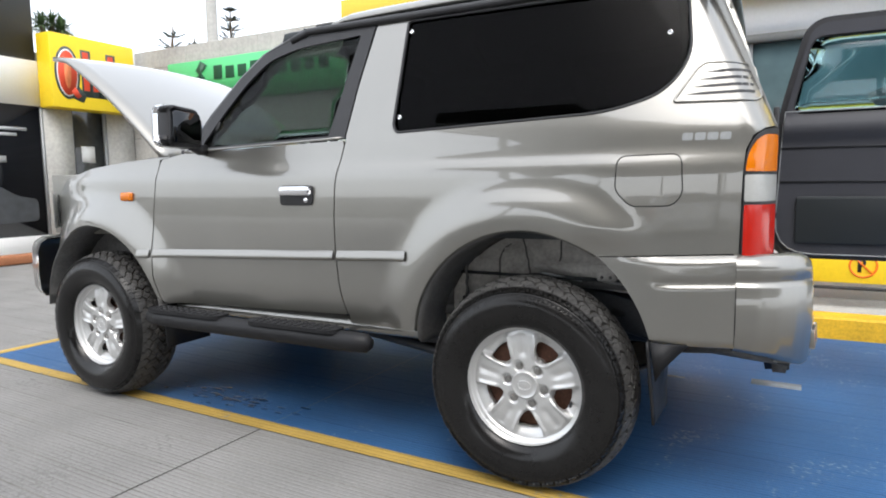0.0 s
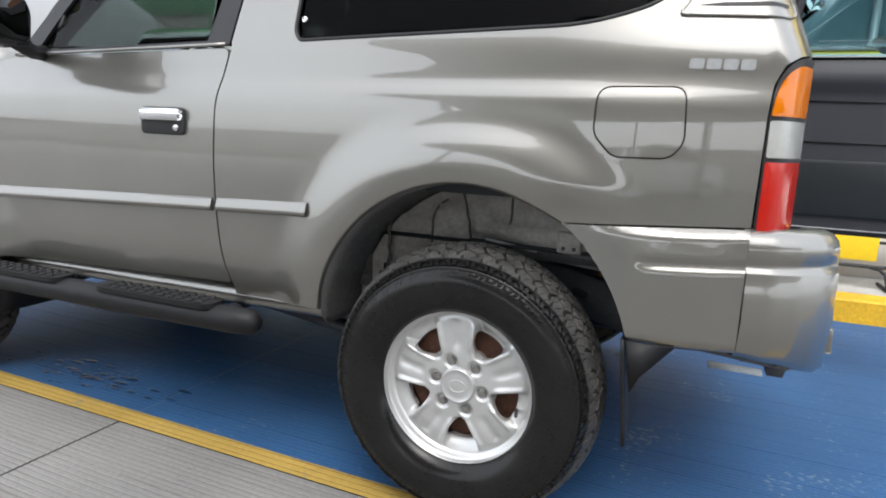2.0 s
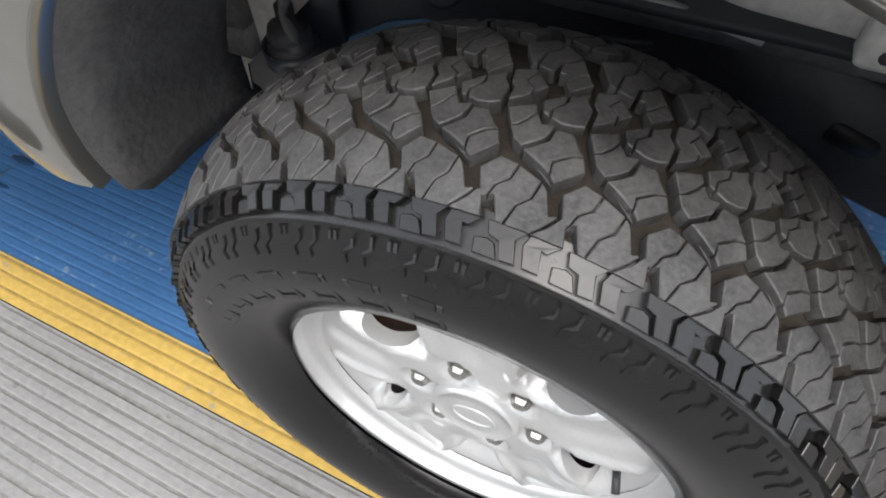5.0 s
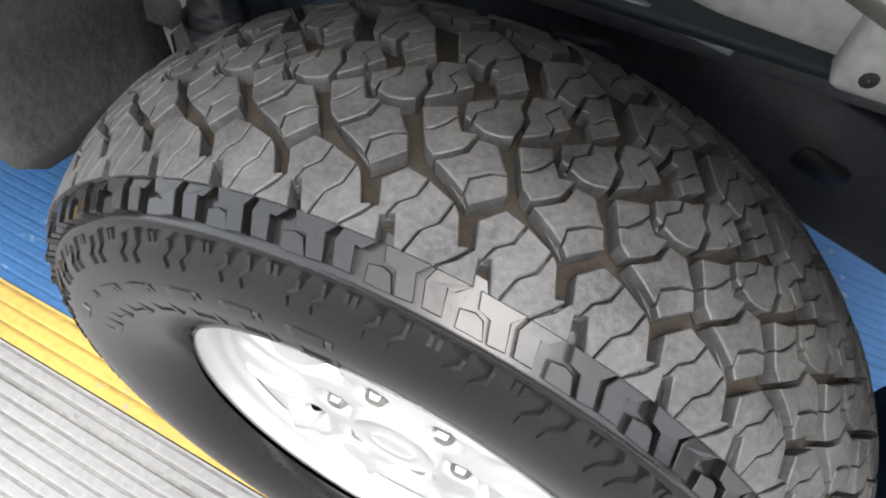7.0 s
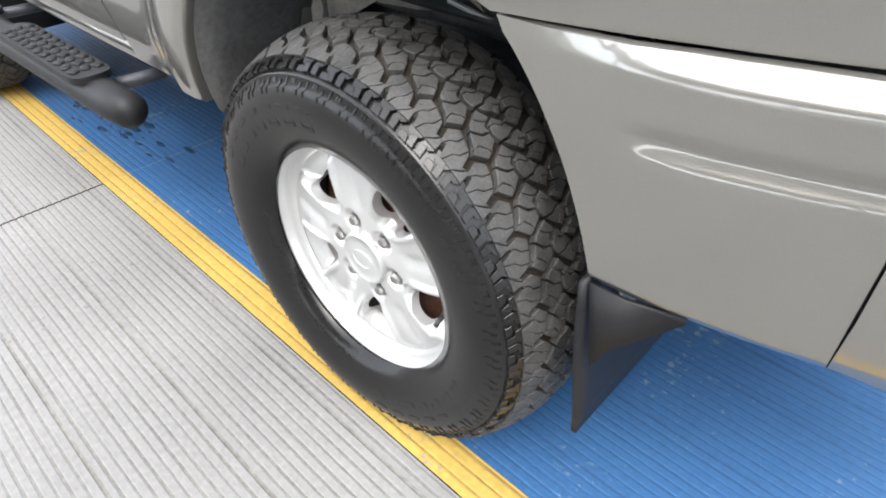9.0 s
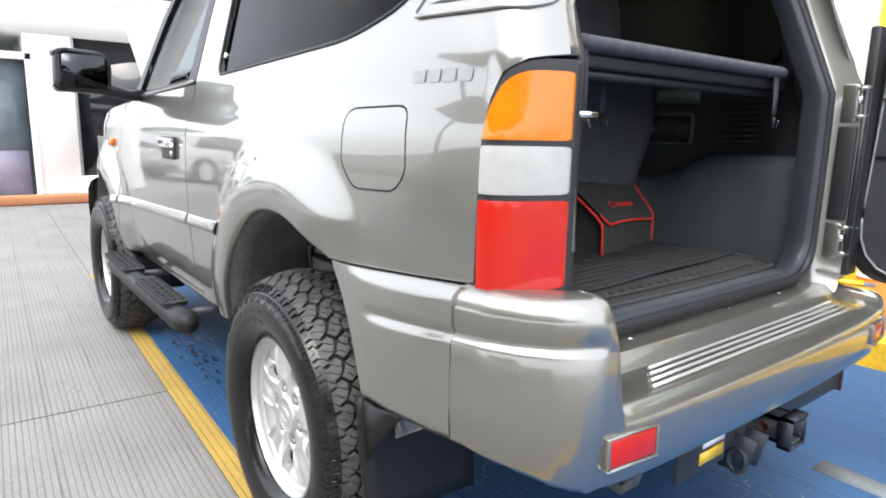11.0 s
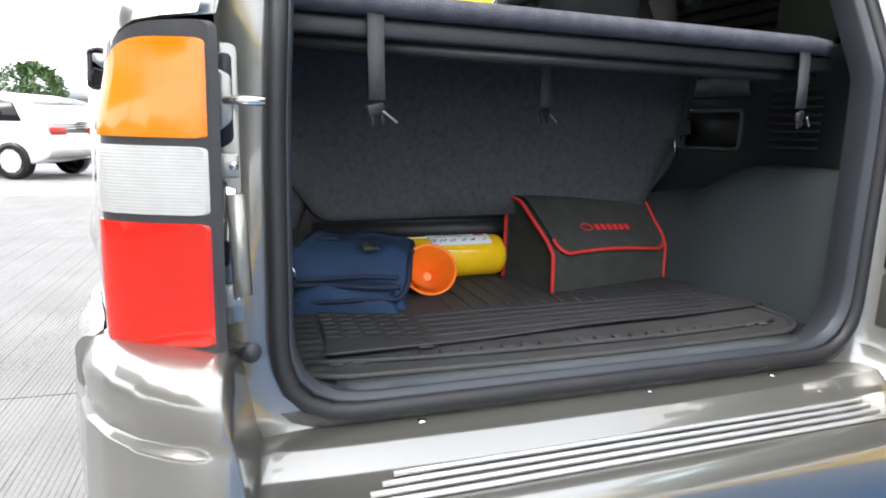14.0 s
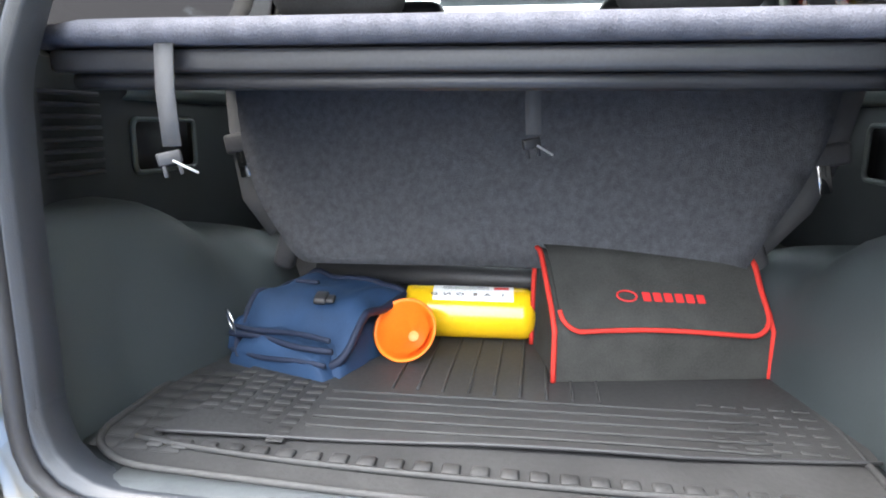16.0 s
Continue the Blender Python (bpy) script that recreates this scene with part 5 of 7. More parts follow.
part("door_edge", sheet(grow(inner, 0.028), [grow(DWIN, 0.01)], lambda u, v: (DX + u, DY + 0.022, v), 0.06, lambda u, v: (DX + u, DY + 0.05, v)), BLACKPL, rd, "dark door edge")
def dface(u, v):
    y = DY
    if v > 1.285:
        y -= 0.022 * smooth01((v - 1.285) / 0.05) * (1 - smooth01((v - 1.36) / 0.06))
    return (DX + u, y + 0.004, v)
part("door_trim", sheet(inner, [DWIN], dface, 0.025, lambda u, v: (DX + u, DY + 0.03, v)), TRIMGREY, rd, "blue-grey plastic inner trim")
for z in (1.258, 1.092):
    part("trim_groove", box(DX + 0.05, DX + 1.16, DY - 0.002, DY + 0.006, z - 0.003, z + 0.003), TRIMRUB, rd)
part("pocket_lid", prism(rounded([(0.125, 0.79), (1.02, 0.79), (1.02, 1.02), (0.125, 1.02)], 0.02), 'y', DY - 0.012, DY + 0.01, 0.004), TRIMDARK, rd, "dark pocket lid").location = (DX, 0, 0)
part("trim_piping", tube([(DX + u, DY + 0.006, v) for u, v in resample(grow(inner, 0.004), 0.03) if v < 1.45], 0.0035, 6, False), GREYMETAL, rd)
g = part("door_window", thick(sheet(grow(DWIN, 0.01), [], lambda u, v: (DX + u, DY + 0.04, v), 0.2), 0.004), BLUEGLASS, rd, "blue-tinted rear window")
g.visible_shadow = False
part("window_seal", tube([(DX + u, DY + 0.012, v) for u, v in resample(DWIN, 0.03)], 0.008, 6, True), TRIMRUB, rd)
for z in (1.245, 0.84):
    h = part("hinge", box(0.724, 0.768, 0.594, 0.622, z - 0.055, z + 0.055, 0.006), PAINT, rd, "painted hinge")
    for dz in (-0.04, 0.04):
        part("hinge_arm", tube([(0.760, 0.600, z + dz), (0.782, 0.612, z + dz + 0.004), (0.786, 0.650, z + dz)], 0.008, 8), PAINT, h)
    part("hinge_bolt", moved(lathe([(0.012, 0), (0.012, 0.008), (0.001, 0.008)], 6, 'X'), pose(0.768, 0.604, z + 0.01)), CHROME, h)
# solid black block put in for the dark of the hinge recess
part("hinge_shade_block", box(0.722, 0.772, 0.596, 0.616, 0.902, 1.180, 0.006), TRIMRUB, rd, "dark block in place of shade between the hinges")
part("hinge_seal", box(0.764, 0.792, 0.622, 0.690, 0.735, 1.46, 0.006), BLACKPL, rd, "black seal along the hinge side")
part("hinge_rod", tube([(0.782, 0.612, 0.80), (0.782, 0.612, 1.29)], 0.007, 8), BLACKPL, rd)
part("door_stay", tube([(0.66, 0.60, 0.712), (0.86, 0.66, 0.715)], 0.007, 8), GREYMETAL, rd)
part("stay_sleeve", tube([(0.735, 0.62, 0.714), (0.83, 0.65, 0.716)], 0.010, 8), YELPAINT, rd, "yellow stay sleeve")
spare = part("spare_wheel_cover", moved(lathe([(0.001, 0.27), (0.26, 0.27), (0.34, 0.255), (0.385, 0.21), (0.39, 0.12), (0.36, 0.05), (0.2, 0.04)], 56), pose(DX + 0.60, DY + 0.06, 1.175)), BLACKPL, rd, "black spare wheel cover")


# ---- wheels: five-spoke alloys with all-terrain tyres ----
WY = 0.765          # the wheel's middle plane from the car's middle
TR = 0.386


def crown(w):
    return TR - 2.4 * w * w


EDGE = 0.093        # half the tread's width, where the shoulder turns down
tyre_prof = [(0.213, 0.100), (0.220, 0.113), (0.240, 0.125), (0.262, 0.133), (0.285, 0.137), (0.305, 0.136), (0.322, 0.130), (0.3345, 0.1215), (0.3365, 0.1225), (0.3392, 0.1180), (crown(EDGE) - 0.011, EDGE), (crown(0.08) - 0.011, 0.08), (crown(0.04) - 0.011, 0.04), (TR - 0.011, 0.0)]
tyre_prof = tyre_prof + [(r, -w) for r, w in tyre_prof[-2::-1]]
side_bm = lathe([(r, -w) for r, w in tyre_prof[:11]], 96)
base_bm = lathe([(r, -w) for r, w in tyre_prof[10:]], 96)
side_me, base_me = bpy.data.meshes.new("tyre_sidewall"), bpy.data.meshes.new("tyre_carcass")
for bm, me, m in ((side_bm, side_me, SIDEWALL), (base_bm, base_me, DUSTY_SHADE)):
    for f in bm.faces:
        f.smooth = True
    bm.to_mesh(me)
    bm.free()
    me.materials.append(m)


def wrap(u, w, h):
    """A point of the tread: u along the way round in metres, w across, h above the groove floor."""
    a, over = u / TR, abs(w) - EDGE
    if over <= 0:
        r, y = crown(w) - 0.011 + h, abs(w)
    else:
        r, y = crown(EDGE) - 0.011 - 0.5 * over + h * (1 - 0.14 * min(1, over / 0.004)), EDGE + 0.82 * over + 0.51 * h * min(1, over / 0.004)
    return (r * math.cos(a), math.copysign(y, w), r * math.sin(a))


def block(verts, faces, poly, h0, h1, bev=0.0016):
    """A tread block: a polygon in (u, w) raised from h0 to h1, with a worn edge."""
    c = Vector((sum(p[0] for p in poly) / len(poly), sum(p[1] for p in poly) / len(poly)))
    n = len(poly)
    k = len(verts)
    for u, w in poly:
        verts.append(wrap(u, w, h0))
    for u, w in poly:
        verts.append(wrap(u, w, h1 - bev * 0.7))
    for u, w in poly:
        d = Vector((u, w)) - c
        p = Vector((u, w)) - d.normalized() * min(bev, d.length * 0.3)
        verts.append(wrap(p.x, p.y, h1))
    for i in range(n):
        j = (i + 1) % n
        faces.append((k + i, k + j, k + n + j, k + n + i))
        faces.append((k + n + i, k + n + j, k + 2 * n + j, k + 2 * n + i))
    faces.append(tuple(range(k + 2 * n, k + 3 * n)))


# one pitch of the pattern, in millimetres: u along, w across
N_PITCH = 43
P = 2 * math.pi * TR / N_PITCH * 1000


def crossing(p, q, a, b):
    """Where p-q meets a-b, as the fraction along p-q, or None."""
    r, t = q - p, b - a
    k = r.x * t.y - r.y * t.x
    if abs(k) < 1e-9:
        return None
    f = ((a - p).x * t.y - (a - p).y * t.x) / k
    g = ((a - p).x * r.y - (a - p).y * r.x) / k
    return f if 0 <= f < 1 and 0 <= g <= 1 else None


def cut(poly, line, gapw=0.8):
    """Split a block along a bent sipe that enters and leaves it."""
    pts = [Vector(p) for p in poly]
    n = len(pts)
    d = (Vector(line[-1]) - Vector(line[0])).normalized()
    nn = Vector((-d.y, d.x))
    out = []
    for sgn in (1, -1):
        ln = [Vector(p) + nn * gapw * sgn for p in line]
        hits = []
        for k in range(len(ln) - 1):
            for i in range(n):
                f = crossing(ln[k], ln[k + 1], pts[i], pts[(i + 1) % n])
                if f is not None:
                    hits.append((k + f, k, i, ln[k].lerp(ln[k + 1], f)))
        hits.sort(key=lambda h: h[0])
        if len(hits) != 2:
            return [poly]
        (_, k0, i0, p0), (_, k1, i1, p1) = hits
        mid = ln[k0 + 1:k1 + 1]
        a = [p0] + mid + [p1]
        i = (i1 + 1) % n
        chain = []
        while True:
            chain.append(pts[i])
            if i == i0:
                break
            i = (i + 1) % n
        one = a + chain
        i = (i0 + 1) % n
        chain = []
        while True:
            chain.append(pts[i])
            if i == i1:
                break
            i = (i + 1) % n
        two = a[::-1] + chain
        c = lambda q: sum(((p - p0).dot(nn) for p in q)) / len(q)
        best = max((one, two), key=lambda q: c(q) * sgn)
        out.append([tuple(p) for p in best])
    return out


def sipes(poly, lines):
    parts = [poly]
    for line in lines:
        nxt = []
        for q in parts:
            nxt += cut(q, line)
        parts = nxt
    return parts


# one pitch: slanted blocks in three rows between two rows of shoulder lugs, (v backwards, w outwards)
LUG = [(-49, 75), (-38, 65), (-24, 67), (-2, 76), (6, 91), (16, 89), (22, 99), (-26, 99), (-32, 90), (-42, 92)]
LUG_CUTS = [[(-42, 112), (-35, 84), (-27, 77), (-24, 56)], [(-24, 112), (-17, 91), (-9, 85), (-7, 60)], [(-8, 112), (0, 97), (8, 94), (22, 80)]]
RIBS = [([(-30, 99), (-2, 99), (-8, 106), (-3, 121), (-14, 122), (-19, 110), (-27, 108)], 0.0085), ([(-27, 110), (-21, 112), (-16, 122), (-34, 122), (-36, 112)], 0.0055),
        ([(0, 99), (22, 99), (15, 106), (10, 105), (14, 121), (2, 121), (-3, 107)], 0.0065)]
far = lambda pts: [(-43 - v, -w) for v, w in pts]
PATTERN = [                        # (outline, sipes, height) in millimetres and metres
    ([(-47, 29), (-32, 22), (-23, 35), (-15, 34), (-11, 37), (-2, 35), (6, 44), (15, 58), (0, 70), (-16, 61), (-36, 51)],
     [[(-60, 48), (-36, 41), (-31, 35), (-24, 18)], [(-44, 70), (-22, 51), (-15, 45), (-10, 25)], [(-6, 84), (-6, 59), (3, 50), (24, 46)]], 0.0112),
    ([(-29, 17), (-18, 7), (-8, 4), (4, -9), (14, -12), (27, 2), (14, 18), (-3, 29), (-11, 31), (-24, 25)],
     [[(-16, -6), (-13, 13), (-20, 20), (-20, 40)], [(1, -20), (0, 4), (6, 11), (3, 40)], [(20, -16), (13, 2), (19, 8), (20, 24)]], 0.0112),
    ([(-62, -47), (-43, -65), (-18, -43), (-4, -13), (-16, 1), (-24, -17), (-34, -15), (-49, -22)],
     [[(-34, -80), (-37, -47), (-44, -40), (-45, -5)], [(-10, -60), (-22, -35), (-29, -29), (-30, 0)], [(6, -30), (-12, -19), (-17, -11), (-34, 0)]], 0.0112),
    (LUG, LUG_CUTS, 0.0112),
    (far(LUG), [far(q) for q in LUG_CUTS], 0.0112),
]
tv, tf = [], []
qr = random.Random(21)
for k in range(N_PITCH):
    jit = qr.uniform(-0.8, 0.8)
    for poly, lines, hgt in PATTERN:
        at = lambda p: (math.pi / 2 * TR - (k * P - 20 + jit + p[0] + 0.8 * math.sin(0.31 * p[0] + 0.23 * p[1])) / 1000, -(p[1] + 0.8 * math.sin(0.27 * p[0] + 1.1)) / 1000)
        inner = abs(poly[0][1]) < 60
        pl = grow(poly, 0.3 if inner else 0.0)
        hgt += qr.uniform(-0.0003, 0.0003)
        for pc in cut(pl, lines[1], 1.7) if inner else [pl]:
            block(tv, tf, [at(p) for p in pc], 0.0, hgt - 0.0055, 0.0004)
            for q in sipes(pc, [lines[0], lines[2]] if inner else lines):
                block(tv, tf, [at(p) for p in q], hgt - 0.0060, hgt, 0.0009)
tread_me = bpy.data.meshes.new("tread_blocks")
tread_me.from_pydata(tv, [], tf)
bm = bmesh.new()
bm.from_mesh(tread_me)
bmesh.ops.recalc_face_normals(bm, faces=bm.faces)
bm.to_mesh(tread_me)
bm.free()
tread_me.materials.append(RUBBER)

# lugs that run down the sidewall, and raised bars in place of lettering
lv, lf = [], []


def wall(a, r, lift):
    """A point on the outer sidewall."""
    w = float(np.interp(r, [p[0] for p in tyre_prof[:11]], [p[1] for p in tyre_prof[:11]])) + lift
    return (r * math.cos(a), -w, r * math.sin(a))


def wallbar(pts, lift=0.0022):
    k = len(lv)
    n = len(pts)
    c = (sum(p[0] for p in pts) / n, sum(p[1] for p in pts) / n)
    for a, r in pts:
        lv.append(wall(a, r, -0.001))
    for a, r in pts:
        lv.append(wall(c[0] + (a - c[0]) * 0.93, c[1] + (r - c[1]) * 0.93, lift))
    for i in range(n):
        j = (i + 1) % n
        lf.append((k + i, k + j, k + n + j, k + n + i))
    lf.append(tuple(range(k + n, k + 2 * n)))


da = 2 * math.pi / N_PITCH
for k in range(N_PITCH):
    a = k * da
    for f, top in ((0.10, 0.334), (0.42, 0.331)):
        b = a + f * da
        for q in ([(b, top), (b + 0.05 * da, top), (b + 0.05 * da, 0.3255), (b, 0.3255)],
                  [(b, 0.3255), (b + 0.05 * da, 0.3275), (b + 0.20 * da, 0.3225), (b + 0.16 * da, 0.3205)],
                  [(b + 0.155 * da, 0.3225), (b + 0.205 * da, 0.3225), (b + 0.205 * da, 0.3135), (b + 0.155 * da, 0.3135)]):
            wallbar(q, 0.0016)
    for f in (0.72, 0.82):
        wallbar([(a + f * da, 0.3335), (a + (f + 0.06) * da, 0.3335), (a + (f + 0.06) * da, 0.3275), (a + f * da, 0.3275)], 0.0010)
for base, cnt in ((radians(128), 7), (radians(318), 7)):
    for k in range(cnt):
        a = base + (k - cnt / 2) * radians(9.5)
        for da0, da1, r0, r1 in ((-0.052, -0.036, 0.262, 0.298), (0.036, 0.052, 0.262, 0.298), (-0.036, 0.036, 0.290, 0.298), (-0.036, 0.036, 0.262, 0.268)):
            wallbar([(a + da0, r0), (a + da1, r0), (a + da1, r1), (a + da0, r1)], 0.0012)
for k in range(N_PITCH):
    for poly, hgt in RIBS:
        for pl in (poly, far(poly)):
            block(lv, lf, [(math.pi / 2 * TR - (k * P - 20 + p[0]) / 1000, -p[1] / 1000) for p in pl], -0.001, hgt, 0.0008)
lug_me = bpy.data.meshes.new("sidewall_relief")
lug_me.from_pydata(lv, [], lf)
bm = bmesh.new()
bm.from_mesh(lug_me)
bmesh.ops.recalc_face_normals(bm, faces=bm.faces)
bm.to_mesh(lug_me)
bm.free()
lug_me.materials.append(SIDEWALL)

# the alloy: face with five windows, lip and barrel
WIN0 = 59


def polar(r, a):
    return (r * math.cos(radians(a)), r * math.sin(radians(a)))


def window(c):
    pts = [polar(0.104, c - 8), polar(0.104, c + 8), polar(0.135, c + 15.5), polar(0.164, c + 16), polar(0.168, c), polar(0.164, c - 16), polar(0.135, c - 15.5)]
    return rounded(pts, [0.008, 0.008, 0.012, 0.008, 0.03, 0.008, 0.012], 4)


def rim_y(u, v):
    """How far the alloy's face stands out, by place on the disc: broad spokes with two ridges, pockets between them."""
    r = math.hypot(u, v)
    d = (math.degrees(math.atan2(v, u)) - WIN0 + 36) % 72 - 36      # degrees from a window's middle
    q = abs(d) * math.pi / 180 * r                                  # metres from the window's middle line
    m = (36 - abs(d)) * math.pi / 180 * r                           # metres from the spoke's middle line
    y = lerp(r, [0, 0.055, 0.10, 0.15, 0.185, 0.198], [0.074, 0.073, 0.072, 0.073, 0.069, 0.064])
    p = lerp(r, [0.086, 0.100, 0.13, 0.165, 0.198], [0.0, 0.018, 0.033, 0.049, 0.064])
    deep = lerp(r, [0.088, 0.104, 0.168, 0.198], [0.0, 0.026, 0.028, 0.003])
    y -= deep * smooth01((p - q) / 0.013)
    t = smooth01((r - 0.092) / 0.03) * (1 - smooth01((r - 0.176) / 0.014))
    y += t * (0.0075 * math.exp(-((q - p - 0.004) / 0.006) ** 2) - 0.006 * math.exp(-(m / 0.014) ** 2))
    y -= 0.0025 * math.exp(-((r - 0.0535) / 0.0022) ** 2)
    for k in range(6):
        c = polar(0.0699, 110 + 60 * k)
        y -= 0.010 * smooth01((0.0215 - math.hypot(u - c[0], v - c[1])) / 0.006)
    return y


disc = [polar(0.198, k * 4) for k in range(90)]
holes = [window(WIN0 + 72 * k) for k in range(5)]
face_bm = sheet(disc, holes, lambda u, v: (u, -rim_y(u, v), v), 0.0046, lambda u, v: (u * 0.995, -rim_y(u, v) + 0.020, v * 0.995))
lip_bm = lathe([(0.197, -0.0625), (0.200, -0.068), (0.206, -0.072), (0.213, -0.074), (0.2165, -0.079), (0.2165, -0.090), (0.2195, -0.094), (0.2215, -0.088), (0.2215, -0.070)], 72)
# barrel takes a darker alloy colour in place of shade inside the wheel
barrel_bm = lathe([(0.199, -0.06), (0.190, 0.0), (0.188, 0.10), (0.20, 0.11)], 48)
meshes = []
for nm, bm, m in (("rim_face", face_bm, ALLOY), ("rim_lip", lip_bm, ALLOY), ("rim_barrel", barrel_bm, BARREL),
                  ("hub_cap", lathe([(0.0505, -0.066), (0.0500, -0.078), (0.0475, -0.0815), (0.0445, -0.0815), (0.0425, -0.0795), (0.030, -0.0805), (0.001, -0.0815)], 40), ALLOY),
                  ("brake_drum", lathe([(0.172, 0.06), (0.172, -0.012), (0.160, -0.022), (0.10, -0.026), (0.001, -0.026)], 40), BRAKE)):
    me = bpy.data.meshes.new(nm)
    for f in bm.faces:
        f.smooth = True
    bm.to_mesh(me)
    bm.free()
    me.materials.append(m)
    meshes.append((nm, me))
nut_bm = join(lathe([(0.0112, -0.055), (0.0112, -0.070), (0.0085, -0.0745), (0.001, -0.0752)], 6), lathe([(0.0150, -0.056), (0.0145, -0.0645), (0.0115, -0.0655)], 16))
for f in nut_bm.faces:
    f.smooth = False
nut_me = bpy.data.meshes.new("lug_nut")
nut_bm.to_mesh(nut_me)
nut_bm.free()
nut_me.materials.append(NUT)
badge_me = bpy.data.meshes.new("cap_badge")
bb = tube([(0.024 * math.cos(t), -0.0808, 0.017 * math.sin(t)) for t in np.linspace(0, 6.283, 25)[:-1]], 0.0016, 6, True)
bb.to_mesh(badge_me)
bb.free()
badge_me.materials.append(ALLOY)

for x in (0.008, -2.363):
    for s in (-1, 1):
        wheel = new("wheel")
        wheel.parent = car
        wheel.matrix_local = pose(x, s * WY, 0.384, 0, 7 if x < -1 else 0, 0 if s < 0 else 180)
        wheel["label"] = "silver five-spoke alloy with all-terrain tyre"
        ty = link("tyre", side_me, None, wheel, "black all-terrain tyre")
        link("carcass", base_me, None, wheel)
        link("tread", tread_me, None, wheel, "deep worn tread blocks")
        tagged(link("sidewall_relief", lug_me, None, wheel), kind="stuff")
        for nm, me in meshes:
            link(nm, me, None, wheel)
        link("cap_badge", badge_me, None, wheel)
        for k in range(6):
            c = polar(0.0699, 110 + 60 * k)
            nb = link("lug_nut", nut_me, None, wheel)
            nb.location = (c[0], 0, c[1])
        if s < 0:
            part("valve_stem", tube([(0.160, -0.040, -0.050), (0.168, -0.078, -0.052)], 0.0048, 8), BLACKPL, wheel)


# ---- wheel wells, chassis, steps and tow bar ----
for s in (-1, 1):
    # front half of the well is darker than the rear half
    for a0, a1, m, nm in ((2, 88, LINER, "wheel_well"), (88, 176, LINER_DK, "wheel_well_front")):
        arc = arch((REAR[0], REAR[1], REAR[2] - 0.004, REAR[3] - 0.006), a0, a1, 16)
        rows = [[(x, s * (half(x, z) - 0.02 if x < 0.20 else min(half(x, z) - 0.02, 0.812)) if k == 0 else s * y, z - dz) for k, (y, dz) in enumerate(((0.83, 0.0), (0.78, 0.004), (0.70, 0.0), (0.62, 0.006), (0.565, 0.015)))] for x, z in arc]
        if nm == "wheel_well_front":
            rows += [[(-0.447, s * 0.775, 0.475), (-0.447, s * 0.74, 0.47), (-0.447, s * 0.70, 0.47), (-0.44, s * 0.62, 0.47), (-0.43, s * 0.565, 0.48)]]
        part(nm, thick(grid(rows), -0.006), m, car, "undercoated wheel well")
    def liner(u, v, s=s):
        """Pressed shapes of the inner wall: a dome over the axle, a shelf behind it and a recess above."""
        y = 0.560
        d = math.hypot((u + 0.130) / 0.072, max(0.0, v - 0.79) / 0.066)
        y += 0.024 * smooth01((1.0 - d) / 0.16)
        y += 0.030 * smooth01((0.795 + 0.06 * (u + 0.05) - v) / 0.012) * smooth01((u + 0.06) / 0.02)
        y -= 0.016 * smooth01((v - 0.800) / 0.022) * smooth01((u + 0.055 - 0.4 * max(0.0, 0.88 - v)) / 0.04) * (1 - smooth01((u - 0.105) / 0.03))
        y += 0.018 * smooth01((-0.19 - u) / 0.025) * smooth01((0.800 - 0.05 * u - v) / 0.02)
        low = lerp(u, [-0.44, -0.307, -0.20, -0.083, 0.02, 0.127, 0.25, 0.44], [0.53, 0.68, 0.733, 0.735, 0.727, 0.705, 0.692, 0.675])
        y -= (y - 0.526) * smooth01((low + 0.055 - v) / 0.05) * smooth01((u + 0.10) / 0.08)
        return (u, s * (y + 0.002 * math.sin(u * 41 + v * 13) * math.sin(v * 37)), v)
    ww = part("wheel_well_wall", sheet([(-0.44, 0.47), (-0.43, 0.53), (-0.307, 0.655), (-0.20, 0.715), (-0.083, 0.722), (0.02, 0.722), (0.127, 0.702), (0.25, 0.690), (0.44, 0.672)] + [p for p in arch(REAR, 20, 165, 24)], [], liner, 0.012), LINER, car, "grey undercoated inner wall")
    for pts in ([(-0.190, 0.725), (-0.190, 0.80), (-0.178, 0.842), (-0.150, 0.860)], [(-0.068, 0.730), (-0.070, 0.80), (-0.090, 0.850), (-0.105, 0.90)], [(0.05, 0.80), (0.05, 0.87), (0.06, 0.92)]):
        part("body_seam", tube([(liner(u, v)[0], liner(u, v)[1] + s * 0.001, v) for u, v in resample(pts, 0.02, False)], 0.0035, 6), LINER_DK, ww)
    part("flange", moved(box(-0.08, 0.08, -0.004, 0.004, -0.004, 0.004, 0.002), pose(0.066, s * 0.594, 0.744, 0, 8.5, 0)), GREYMETAL, ww)
    br = part("bracket", box(0.205, 0.275, s * 0.600 - 0.016, s * 0.600 + 0.016, 0.738, 0.800, 0.008), LINER, ww)
    for dx in (0.225, 0.255):
        part("bracket_hole", moved(lathe([(0.006, 0), (0.001, 0.001)], 10), pose(dx, s * 0.617, 0.754, 0, 0, 180 if s < 0 else 0)), TRIMRUB, br)
    part("seam_sealer", tube([(-0.33 + 0.004 * math.sin(i * 2.1), s * (0.60 + 0.004 * math.sin(i * 1.3)), 0.86 - i * 0.020) for i in range(18)], [0.006 + 0.002 * math.sin(i * 2.7) for i in range(18)], 6), LINER_DK, ww)
    # chassis rail with its kick over the axle
    cl = [(-1.9, 0.47), (-0.80, 0.46), (-0.62, 0.44), (-0.525, 0.455), (-0.41, 0.530), (-0.307, 0.625), (-0.248, 0.663), (-0.20, 0.678), (-0.083, 0.680), (0.02, 0.672), (0.127, 0.647), (0.25, 0.622), (0.42, 0.575), (0.84, 0.545)]
